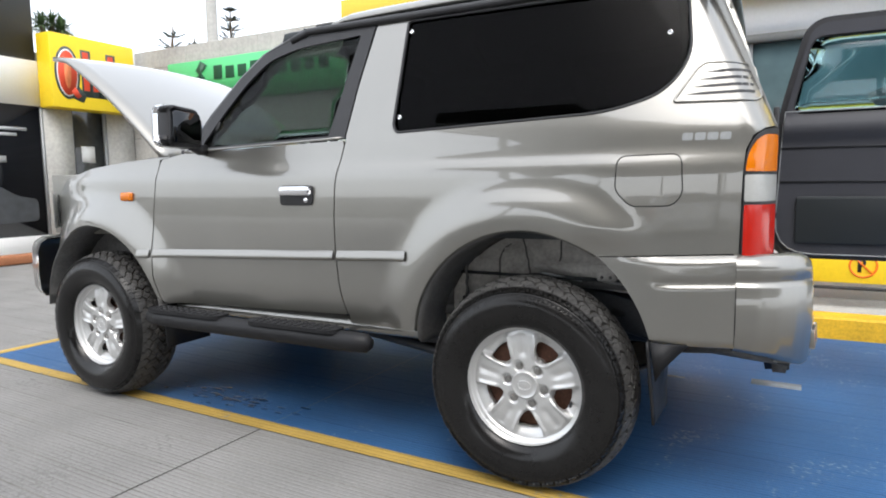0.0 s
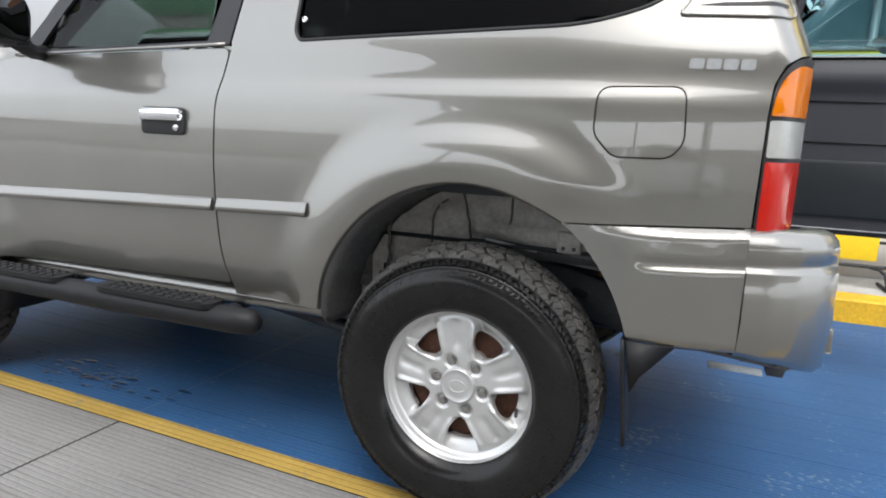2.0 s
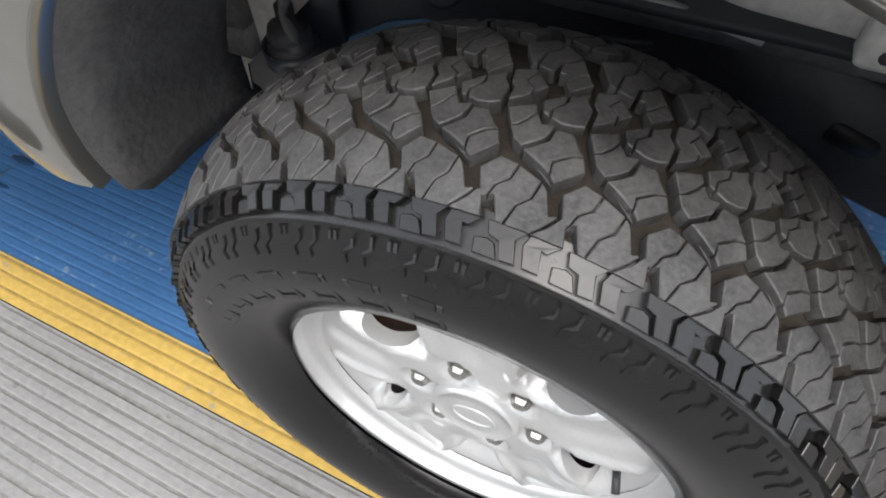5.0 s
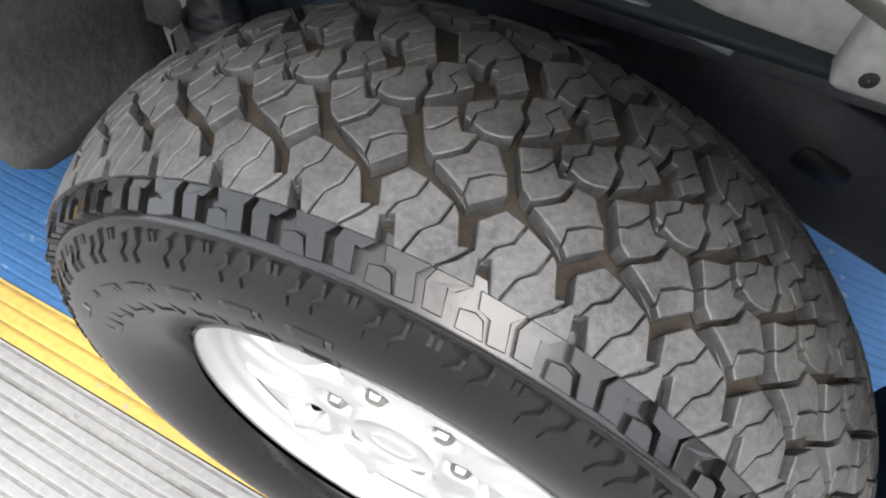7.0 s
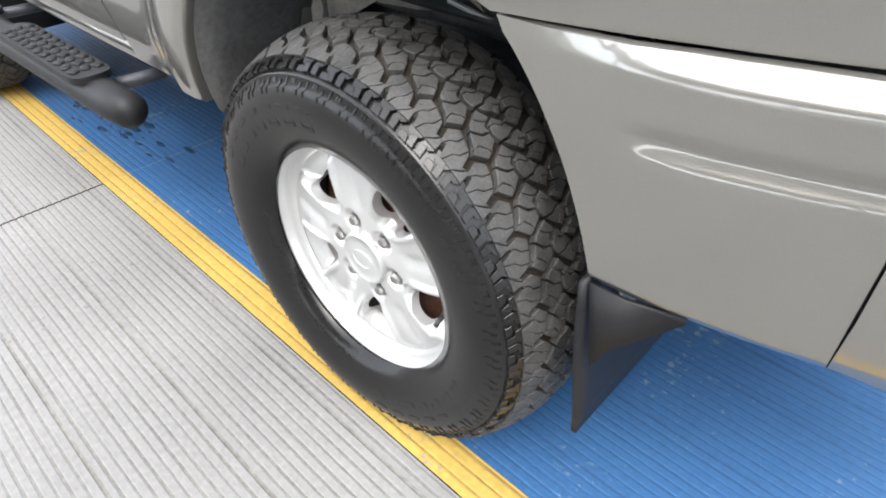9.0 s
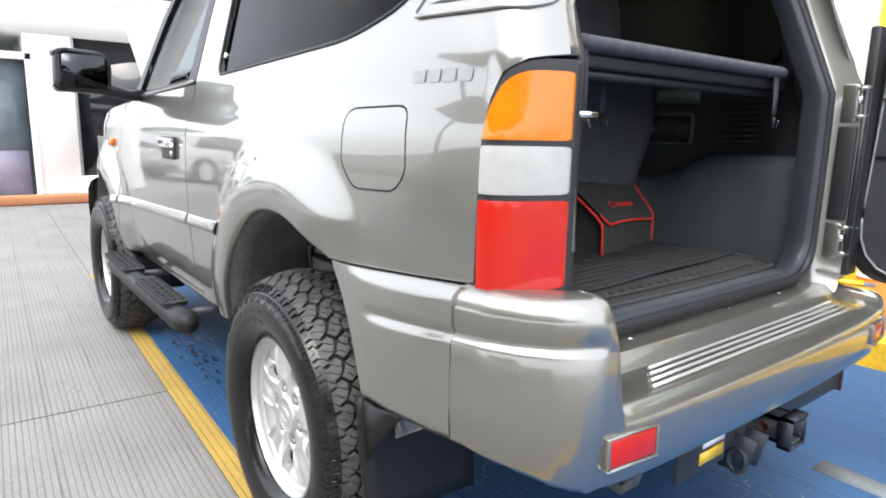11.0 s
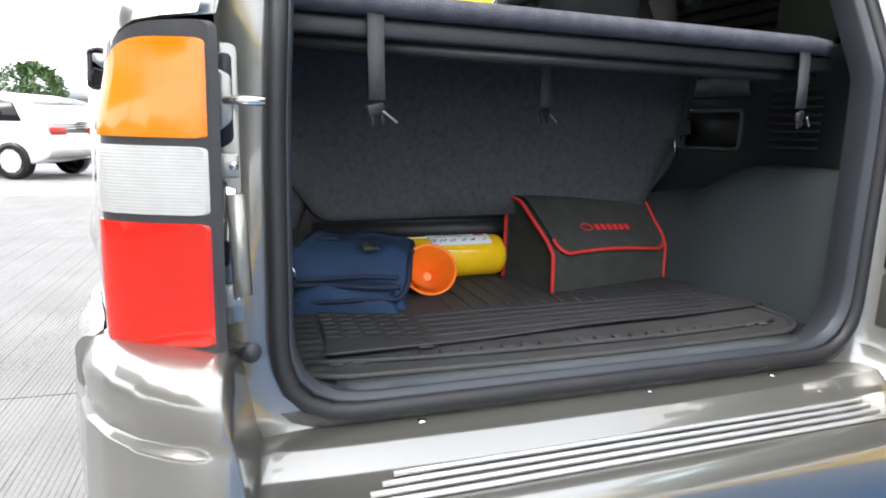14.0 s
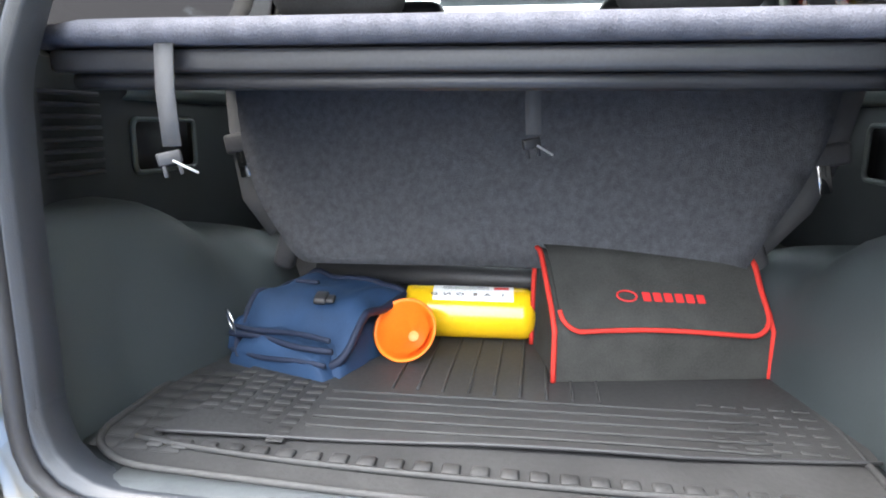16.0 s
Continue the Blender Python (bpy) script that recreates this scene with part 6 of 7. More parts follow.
    rail = part("chassis_rail", grid([[(x, s * y, z + dz) for y, dz in ((0.52, -0.055 - dp), (0.52, 0.05), (0.515, 0.055), (0.44, 0.055), (0.44, -0.055 - dp), (0.515, -0.06 - dp), (0.52, -0.055 - dp))] for x, z, dp in [(p[0], p[1], 0.016 * smooth01((p[0] + 0.1) / 0.3)) for p in resample(cl, 0.04, False)]]), CHASSIS, car, "black chassis rail")
    part("rail_slot", moved(prism(rounded([(-0.026, -0.012), (0.026, -0.012), (0.026, 0.012), (-0.026, 0.012)], 0.010), 'y', -0.002, 0.002), pose(0.266, s * 0.5205, 0.608, 0, 16, 0)), TRIMRUB, rail)
    part("hose_ring", tube([(0.243 + 0.020 * math.cos(a), s * 0.528 + 0.004 * math.sin(a), 0.540 + 0.020 * math.sin(a)) for a in np.linspace(0, 6.283, 19)[:-1]], 0.004, 6, True), TRIMRUB, rail, "black hose ring")
    part("rail_hole", moved(lathe([(0.030, 0), (0.030, 0.004), (0.022, 0.004), (0.02, -0.01), (0.001, -0.012)], 20), pose(-0.18, s * 0.519, 0.67, 0, 0, 180 if s < 0 else 0)), CHASSIS, rail)
    part("rail_flange", box(-0.1, 0.5, s * 0.48 - 0.06, s * 0.48 + 0.05, 0.722, 0.730), CHASSIS, rail)
    # damper with bush and nut
    dm = part("damper", tube([(-0.345, s * 0.585, 0.60), (-0.28, s * 0.57, 0.30)], 0.026, 12), CHASSIS, car, "black damper with rubber bush")
    part("bush", moved(lathe([(0.001, 0.040), (0.011, 0.040), (0.011, 0.016), (0.024, 0.014), (0.027, 0.004), (0.024, -0.006), (0.030, -0.010), (0.030, -0.016)], 16, 'Z'), pose(-0.345, s * 0.585, 0.60)), GREYPL, dm)
    part("bush_cup", moved(lathe([(0.032, 0.0), (0.036, 0.005), (0.034, -0.02), (0.02, -0.025)], 16, 'Z'), pose(-0.345, s * 0.585, 0.586)), CHASSIS, dm)
    part("damper_mount", prism([(-0.42, 0.54), (-0.30, 0.56), (-0.30, 0.66), (-0.44, 0.62)], 'y', s * 0.53, s * 0.545), CHASSIS, dm)
    part("coil_spring", tube([(0.03 + 0.06 * math.cos(t), s * 0.46 + 0.06 * math.sin(t), 0.43 + t * 0.0062) for t in np.linspace(0, 37, 150)], 0.008, 6), CHASSIS, car)
    part("trailing_arm", tube([(-0.9, s * 0.50, 0.42), (0.0, s * 0.56, 0.32)], 0.025, 8), CHASSIS, car)
    part("brake_back_plate", moved(lathe([(0.001, 0.02), (0.15, 0.02), (0.16, 0.0), (0.15, -0.01)], 28), pose(0.008, s * 0.70, 0.384)), CHASSIS, car)
    # front well
    arc = arch((FRONT[0], FRONT[1], FRONT[2] - 0.004, FRONT[3] - 0.006), 2, 178, 26)
    part("front_wheel_well", thick(grid([[(x, s * y, z) for y in (0.86 - max(0, (-2.3 - x)) * 0.08, 0.70, 0.56)] for x, z in arc]), -0.006), LINER_DK, car)
    part("front_well_wall", sheet([(-2.85, 0.40), (-1.89, 0.40)] + arch(FRONT, 2, 178, 20), [], lambda u, v: (u, s * 0.56, v), 0.1), LINER_DK, car)
    # steps
    st = part("side_step", tube([(-1.93, s * 0.60, 0.46), (-1.90, s * 0.80, 0.475), (-1.86, s * 0.905, 0.485), (-1.78, s * 0.918, 0.485), (-1.2, s * 0.92, 0.485), (-0.68, s * 0.916, 0.485), (-0.62, s * 0.912, 0.485), (-0.598, s * 0.908, 0.485)], [0.035, 0.038, 0.040, 0.041, 0.041, 0.041, 0.038, 0.020], 16), FLAPRUB, car, "dark grey tubular side step")
    for xc in (-1.62, -0.98):
        pad = part("step_pad", moved(sheet(rounded([(-0.24, -0.045), (0.24, -0.045), (0.24, 0.045), (-0.24, 0.045)], 0.045), [], lambda u, v: (u, v, 0.004 - 1.6 * v * v), 0.02, lambda u, v: (u, v, -0.012 - 1.6 * v * v)), pose(xc, s * 0.915, 0.530)), FLAPRUB, st, "black ribbed tread pad")
        for k in range(11):
            for j in (-1, 0, 1):
                part("pad_rib", moved(box(-0.012, 0.012, -0.010, 0.010, -0.004, 0.004, 0.003, 1), pose(xc - 0.19 + k * 0.038, s * 0.915 + j * 0.026, 0.5345 - 1.6 * (j * 0.026) ** 2, 0, 0, 20 if (k + j) % 2 else -20)), FLAPRUB, pad)
    for xc in (-1.55, -0.80):
        part("step_bracket", tube([(xc, s * 0.52, 0.50), (xc, s * 0.75, 0.47), (xc, s * 0.90, 0.475)], 0.016, 8), CHASSIS, st)
    # mud flaps
    fl = part("mud_flap", thick(grid([[(0.432 + 0.024 * t + (0.05 * (1 - t) ** 2 if k > 4 else 0), s * (0.862 - 0.30 * k / 8 + 0.004 * math.sin(t * 5)), 0.590 - 0.272 * t - 0.02 * (k / 8) * t) for k in range(9)] for t in np.linspace(0, 1, 9)]), 0.008), FLAPRUB, car, "black rubber mud flap")
    part("flap_wing", thick(grid([[(0.435, s * 0.858, 0.590), (0.455, s * 0.858, 0.46)], [(0.48, s * 0.852, 0.585), (0.475, s * 0.85, 0.50)], [(0.545, s * 0.838, 0.588), (0.545, s * 0.838, 0.58)]]), 0.006), FLAPRUB, fl)
    part("front_mud_flap", thick(grid([[(-1.86 + 0.02 * t, s * (0.86 - 0.26 * k / 4), 0.53 - 0.21 * t) for k in range(5)] for t in np.linspace(0, 1, 4)]), 0.01), FLAPRUB, car, "black front mud flap")
part("rear_axle", tube([(0.008, -0.68, 0.384), (0.008, 0.68, 0.384)], 0.042, 16), CHASSIS, car)
part("differential", moved(lathe([(0.001, -0.13), (0.07, -0.11), (0.12, 0.0), (0.07, 0.11), (0.001, 0.13)], 20), pose(0.0, 0.0, 0.39)), CHASSIS, car)
for q in ((-1.88, -0.40, -0.60, 0.60, 0.56, 0.60), (-0.40, 0.70, -0.56, 0.56, 0.70, 0.735), (-0.44, -0.40, -0.60, 0.60, 0.60, 0.735)):
    part("floor_pan", box(*q), LINER_DK, car, "dark floor pan")
part("fuel_tank", box(0.22, 0.74, -0.38, 0.28, 0.46, 0.66, 0.04), CHASSIS, car)
part("exhaust_silencer", tube([(0.30, 0.36, 0.50), (0.72, 0.36, 0.50)], [0.07, 0.07], 16), LINER_DK, car)
part("tail_pipe", tube([(0.45, -0.50, 0.50), (0.62, -0.56, 0.53), (0.80, -0.60, 0.525)], 0.030, 12), LINER_DK, car)
part("gearbox_tunnel", box(-1.8, -0.5, -0.20, 0.20, 0.38, 0.56, 0.05), CHASSIS, car)
# tow bar
tow = part("tow_bar", box(0.745, 0.805, -0.12, 0.645, 0.375, 0.450, 0.006), CHASSIS, car, "black square tow bar with receiver")
part("bar_end", join(box(0.738, 0.812, 0.645, 0.655, 0.365, 0.458, 0.003), box(0.752, 0.80, 0.655, 0.69, 0.385, 0.442, 0.006)), BRAKE, tow, "rusty end cap")
rec = []
for h0, h1, h2, h3 in ((-0.036, 0.036, 0.024, 0.034), (-0.036, 0.036, -0.034, -0.024), (-0.036, -0.026, -0.034, 0.034), (0.026, 0.036, -0.034, 0.034)):
    rec.append(box(0.0, 0.20, h0, h1, h2, h3))
rc = part("receiver", moved(join(*rec), pose(0.685, 0.165, 0.400)), CHASSIS, tow)
part("receiver_collar", moved(join(box(0.17, 0.203, -0.044, 0.044, 0.034, 0.042), box(0.17, 0.203, -0.044, 0.044, -0.042, -0.034), box(0.17, 0.203, -0.044, -0.036, -0.042, 0.042), box(0.17, 0.203, 0.036, 0.044, -0.042, 0.042)), pose(0.685, 0.165, 0.400)), CHASSIS, rc)
part("receiver_bore", moved(box(0.02, 0.10, -0.026, 0.026, -0.024, 0.024), pose(0.685, 0.165, 0.400)), BRAKE, rc, "rusty inside of the receiver")
part("pin_hole", moved(lathe([(0.018, 0), (0.018, 0.004), (0.009, 0.004), (0.009, 0.001), (0.001, 0.001)], 16), pose(0.815, 0.128, 0.400, 0, 0, 180)), BRAKE, rc, "rusty pin hole")
for y in (0.0, 0.055):
    part("gusset", prism([(0.75, 0.42), (0.86, 0.41), (0.84, 0.32), (0.77, 0.31)], 'y', y, y + 0.008), CHASSIS, tow)
part("chain_loop", tube([(0.83 + 0.022 * math.cos(t), -0.03, 0.36 + 0.030 * math.sin(t)) for t in np.linspace(0, 6.28, 16)[:-1]], 0.007, 6, True), CHASSIS, tow)
stk = part("tow_plate", box(0.838, 0.848, -0.33, -0.13, 0.405, 0.515, 0.004), BLACKPL, tow, "black maker's plate")
part("plate_bar", box(0.848, 0.850, -0.235, -0.145, 0.462, 0.480), LABELW, stk)
part("plate_bar", box(0.848, 0.850, -0.245, -0.145, 0.425, 0.454), YELPAINT, stk, "yellow print bar")
part("socket_bracket", prism([(0.78, 0.52), (0.85, 0.52), (0.83, 0.44), (0.79, 0.44)], 'y', -0.50, -0.44), LINER_DK, tow)

# ---- door mirrors ----
for s in (-1, 1):
    mm = part("door_mirror", moved(prism(rounded([(-0.108, -0.062), (-0.10, 0.072), (-0.07, 0.085), (0.07, 0.080), (0.105, 0.03), (0.095, -0.075), (0.06, -0.085), (-0.085, -0.082)], 0.025, 5), 'x', -0.030, 0.035, 0.012), pose(-1.445, s * 1.045, 1.352, 0, 0, s * -10) @ Matrix.Diagonal((1, s * -1, 1, 1))), BLACKPL, car, "door mirror with chrome shell")
    part("mirror_shell", moved(prism(rounded([(-0.110, -0.064), (-0.102, 0.074), (-0.07, 0.087), (0.06, 0.082), (0.09, 0.03), (0.085, -0.077), (0.06, -0.087), (-0.087, -0.084)], 0.025, 5), 'x', -0.055, -0.004, 0.016), pose(-1.445, s * 1.045, 1.352, 0, 0, s * -10) @ Matrix.Diagonal((1, s * -1, 1, 1))), CHROME, mm, "bright chrome shell")
    part("mirror_glass", moved(prism(rounded([(-0.090, -0.055), (-0.085, 0.062), (0.08, 0.060), (0.082, -0.065), (-0.075, -0.068)], 0.02, 4), 'x', 0.036, 0.039), pose(-1.445, s * 1.045, 1.352, 0, 0, s * -10) @ Matrix.Diagonal((1, s * -1, 1, 1))), mat("mirror_face", (0.04, 0.042, 0.045), 0.02, 1.0, 0.03, 5, 50, 0.0, rvar=0.01), mm)
    part("mirror_arm", tube([(-1.60, s * 0.770, 1.275), (-1.55, s * 0.86, 1.270), (-1.47, s * 0.97, 1.290)], [0.028, 0.024, 0.028], 10), BLACKPL, mm)
    part("mirror_sail", prism([(-1.70, 1.268), (-1.56, 1.272), (-1.50, 1.40), (-1.56, 1.42)], 'y', s * 0.775, s * 0.765), BLACKPL, mm)


# ---- cabin and load bay ----
FZ = 0.750
cab = part("load_floor", box(-0.42, 0.665, -0.60, 0.60, 0.736, FZ - 0.004), TRIMDARK, car, "dark load floor")
for s in (-1, 1):
    # lower trim with the wheel housing
    rows = []
    for x in np.linspace(-0.42, 0.66, 37):
        top = lerp(x, [-0.42, -0.35, -0.10, 0.02, 0.12, 0.16, 0.24, 0.30, 0.52, 0.66], [0.87, 0.885, 0.957, 0.990, 0.998, 1.006, 1.056, 1.078, 1.084, 1.086])
        foot = lerp(x, [-0.42, -0.10, 0.08, 0.16, 0.25, 0.36, 0.46, 0.62, 0.66], [0.46, 0.465, 0.475, 0.515, 0.535, 0.560, 0.585, 0.585, 0.575])
        head = lerp(x, [-0.42, -0.02, 0.10, 0.18, 0.62], [0.62, 0.645, 0.655, 0.700, 0.645])
        row = [(x, s * foot, FZ - 0.004)]
        for t in np.linspace(0.1, 1, 9):
            row.append((x, s * (foot + (head - foot) * (1 - math.cos(t * 1.57)) ** 1.4), FZ + (top - FZ) * math.sin(t * 1.57)))
        row.append((x, s * 0.745, top + 0.004))
        rows.append(row)
    part("wheel_housing_trim", grid(rows), mat("dark_moulded_trim", (0.042, 0.051, 0.054), 0.5, 0, 0.12, 8, 420, 0.3, dist=0.0008), car, "moulded grey-green side trim")
    up = part("side_trim", sheet([(-0.75, 0.90), (0.62, 0.90), (0.62, 1.26), (0.56, 1.33), (-0.56, 1.31), (-0.75, 1.30)], [rounded([(-0.06, 1.12), (0.16, 1.12), (0.16, 1.22), (-0.06, 1.22)], 0.02)], lambda u, v: (u, s * (0.748 - 0.10 * smooth01((u - 0.35) / 0.25)), v), 0.06), TRIMDARK, car, "dark upper side trim")
    part("trim_ledge", thick(grid([[(x, s * 0.735, 1.262), (x, s * 0.722, 1.272), (x, s * 0.718, 1.300), (x, s * 0.742, 1.318)] for x in np.linspace(-0.70, 0.20, 8)]), 0.004), LEDGE, up, "pale grey-green upper trim")
    part("pocket_frame", tube([(u, s * 0.745, v) for u, v in resample(rounded([(-0.065, 1.115), (0.165, 1.115), (0.165, 1.225), (-0.065, 1.225)], 0.02), 0.02)], 0.006, 6, True), LEDGE, up)
    part("trim_pocket", box(-0.07, 0.17, s * 0.770 - 0.004, s * 0.770 + 0.004, 1.11, 1.23), TRIMRUB, up)
    for k in range(8):
        part("speaker_slat", box(0.28, 0.44, s * 0.728 - 0.008, s * 0.728 + 0.004, 1.125 + k * 0.020, 1.133 + k * 0.020, 0.002, 1), TRIMGREY, up)
    part("pillar_trim", thick(grid([[(0.62, s * 0.60, 1.24), (0.50, s * (half(0.50, 1.28) - 0.035), 1.28)], [(0.585, s * 0.575, 1.40), (0.50, s * (half(0.50, 1.45) - 0.035), 1.45)], [(0.53, s * 0.545, 1.60), (0.48, s * (half(0.48, 1.66) - 0.035), 1.66)], [(0.46, s * 0.52, 1.78), (0.45, s * (half(0.45, 1.78) - 0.035), 1.78)]]), 0.01), TRIMGREY, car, "grey pillar trim")
    part("cant_rail_trim", tube([(-1.2, s * 0.62, 1.745), (0.5, s * 0.63, 1.76)], 0.05, 8), TRIMDARK, car)
    part("pillar_trim", box(-0.78, -0.56, s * 0.735 - 0.02, s * 0.735 + 0.005, 1.25, 1.36, 0.01), TRIMGREY, car)
    part("pillar_trim", thick(grid([[(-0.78, s * 0.76, 1.28), (-0.58, s * 0.76, 1.28)], [(-0.70, s * 0.665, 1.75), (-0.55, s * 0.665, 1.75)]]), 0.015), TRIMGREY, car)
    part("door_card", box(-1.84, -0.82, s * 0.750 - 0.01, s * 0.750 + 0.01, 0.60, 1.235, 0.008), TRIMDARK, car)
part("headlining", box(-1.05, 0.52, -0.62, 0.62, 1.795, 1.810), TRIMDARK, car, "grey headlining")
# dashboard, steering wheel, front seats
dash = part("dashboard", prism(rounded([(-1.86, 0.75), (-1.30, 0.75), (-1.26, 1.02), (-1.36, 1.20), (-1.55, 1.24), (-1.86, 1.22)], 0.04), 'y', -0.74, 0.74, 0.02), TRIMDARK, car)
sw = part("steering_wheel", moved(tube([(0.185 * math.cos(t), 0.185 * math.sin(t), 0) for t in np.linspace(0, 6.283, 33)[:-1]], 0.015, 8, True), pose(-1.20, -0.36, 1.205, 0, 66, 0)), BLACKPL, car, "black steering wheel")
part("wheel_hub", moved(box(-0.16, 0.16, -0.055, 0.055, -0.02, 0.02, 0.015), pose(-1.21, -0.36, 1.20, 0, 66, 0)), BLACKPL, sw)
part("grab_handle", tube([(-1.44, -0.70, 1.46), (-1.40, -0.66, 1.50), (-1.33, -0.65, 1.57), (-1.30, -0.68, 1.62)], 0.012, 8), TRIMGREY, car)


def seat(name, x, y0, y1, label):
    t = part(name, prism(rounded([(x - 0.45, 0.72), (x + 0.05, 0.70), (x + 0.03, 0.86), (x - 0.42, 0.90)], 0.05), 'y', y0, y1, 0.03), CLOTH, car, label)
    part("backrest", prism(rounded([(x - 0.04, 0.82), (x + 0.10, 0.80), (x + 0.22, 1.36), (x + 0.12, 1.39)], 0.04), 'y', y0 + 0.02, y1 - 0.02, 0.035), CLOTH, t)
    c = (y0 + y1) / 2
    part("headrest", moved(box(-0.055, 0.055, -0.13, 0.13, -0.09, 0.09, 0.045, 4), pose(x + 0.20, c, 1.515, 0, 8, 0)), BLACKPL, t, "black padded headrest")
    for d in (-0.06, 0.06):
        part("headrest_post", tube([(x + 0.18, c + d, 1.36), (x + 0.195, c + d, 1.45)], 0.006, 6), CHROME, t)
    return t


seat("front_seat", -0.95, -0.62, -0.12, "dark fabric front seat")
seat("front_seat", -0.95, 0.12, 0.62, "dark fabric front seat")
# rear seat back
def sb(u, v):
    return (0.015 - 0.10 * (v - 0.93) - 0.02 * math.cos(u * 3) ** 4, u, v)
rs = part("rear_seat", thick(sheet(rounded([(-0.415, 0.918), (0.475, 0.928), (0.505, 0.99), (0.565, 1.09), (0.605, 1.18), (0.640, 1.36), (0.60, 1.42), (-0.53, 1.42), (-0.570, 1.36), (-0.543, 1.15), (-0.508, 1.046), (-0.45, 0.96)], 0.03), [], sb, 0.04), -0.10), CARPET, car, "carpet-backed rear seat")
part("seat_base_bar", tube([(-0.01, -0.42, 0.882), (-0.01, 0.50, 0.882)], 0.024, 14), GREYPL, rs, "grey padded bar")
part("seat_pan", box(-0.36, -0.03, -0.50, 0.52, 0.78, 0.92, 0.03), CLOTH, rs)
part("seat_under", box(-0.35, -0.05, -0.46, 0.50, FZ, 0.80), TRIMRUB, rs)
for y, tilt in ((-0.462, -20), (0.512, 22)):
    part("seat_latch", moved(box(-0.022, 0.022, -0.024, 0.024, -0.070, 0.062, 0.014, 3), pose(0.045, y, 0.965, tilt, 6, 0)), GREYPL, rs, "grey latch cover")


def strap(pts, w, name, parent, m=WEB, up=(1, 0, 0), th=0.003):
    """A flat belt of width w through points."""
    pts = [Vector(p) for p in pts]
    rows = []
    for i, p in enumerate(pts):
        d = (pts[min(len(pts) - 1, i + 1)] - pts[max(0, i - 1)]).normalized()
        side = d.cross(Vector(up)).normalized() * w / 2
        rows.append([tuple(p - side), tuple(p), tuple(p + side)])
    return part(name, thick(grid(rows), th), m, parent)


for a, b, c, d in (((-0.578, 1.37), (-0.567, 1.176), (-0.545, 1.06), (-0.49, 0.985)), ((0.668, 1.37), (0.628, 1.17), (0.585, 1.07), (0.515, 0.985))):
    bt = strap([(0.045, *a), (0.05, *b), (0.055, *c), (0.05, *d)], 0.05, "seat_belt", rs)
    part("belt_buckle", moved(box(-0.012, 0.012, -0.034, 0.034, -0.022, 0.022, 0.008), pose(0.055, *b, 10, 0, 0)), GREYPL, bt)
    part("belt_tongue", moved(box(-0.003, 0.003, -0.012, 0.012, -0.03, 0.03, 0.002), pose(0.062, b[0] * 0.985, b[1] - 0.045, 12, 0, 0)), CHROME, bt)
for s in (-1, 1):
    strap([(-0.30, s * 0.66, 1.70), (-0.18, s * 0.66, 1.50), (-0.05, s * 0.67, 1.36)], 0.05, "shoulder_belt", rs)
    part("belt_guide", box(-0.33, -0.27, s * 0.66 - 0.02, s * 0.66 + 0.02, 1.66, 1.74, 0.01), GREYPL, rs)

for y in (-0.37, 0.37):
    part("headrest", moved(box(-0.06, 0.06, -0.150, 0.150, -0.105, 0.105, 0.055, 4), pose(-0.06, y, 1.545, 0, -8, 0)), CLOTH, rs, "rounded grey fabric headrest")
    for d in (-0.05, 0.05):
        part("headrest_post", tube([(-0.05, y + d, 1.40), (-0.055, y + d, 1.47)], 0.006, 6), CHROME, rs)

# parcel shelf on its rail
shelf = thing("parcel_shelf", "grey carpeted parcel shelf over the load bay", "parcel shelf", (0, YC, 0))
def shelf_z(x):
    return 1.352 + 0.02 * (0.60 - x)
rows = []
for y in np.linspace(-0.62, 0.645, 26):
    edge = 0.60 - 0.05 * smooth01((abs(y) - 0.50) / 0.12)
    rows.append([(0.02, y, shelf_z(0.02)), (edge - 0.30, y, shelf_z(0.30)), (edge - 0.02, y, shelf_z(0.6)), (edge - 0.004, y, 1.347), (edge, y, 1.337), (edge - 0.005, y, 1.326), (edge - 0.02, y, 1.320), (0.02, y, 1.33)])
part("panel", grid(rows), mat("shelf_carpet", (0.11, 0.11, 0.125), 0.95, 0, 0.35, 30, 400, 0.8, dist=0.003, spec=0.1), shelf)
part("rail", box(0.50, 0.565, -0.58, 0.58, 1.286, 1.316, 0.006), BLACKPL, shelf, "black rail")
part("rail", tube([(0.535, -0.56, 1.276), (0.535, 0.56, 1.276)], 0.012, 8), BLACKPL, shelf)
for x, y, z1 in ((0.585, -0.397, 1.175), (0.585, 0.478, 1.195), (0.27, 0.068, 1.19)):
    st = strap([(x - 0.015, y, 1.335), (x, y, 1.318), (x + 0.004, y, 1.26), (x + 0.002, y + 0.003, z1 + 0.015)], 0.026, "hanging_strap", shelf, up=(1, 0, 0))
    part("strap_buckle", moved(join(box(-0.005, 0.005, -0.016, 0.016, -0.009, 0.009, 0.003), box(-0.003, 0.003, -0.013, -0.007, -0.024, -0.008, 0.0015), box(-0.003, 0.003, 0.007, 0.013, -0.024, -0.008, 0.0015)), pose(x + 0.004, y, z1, 12, 0, 25)), BLACKPL, st)
    part("strap_tail", moved(box(-0.0015, 0.0015, -0.003, 0.032, -0.0018, 0.0018, 0.0008), pose(x + 0.012, y + 0.012, z1 - 0.004, -28, 0, 30)), GREYMETAL, st)

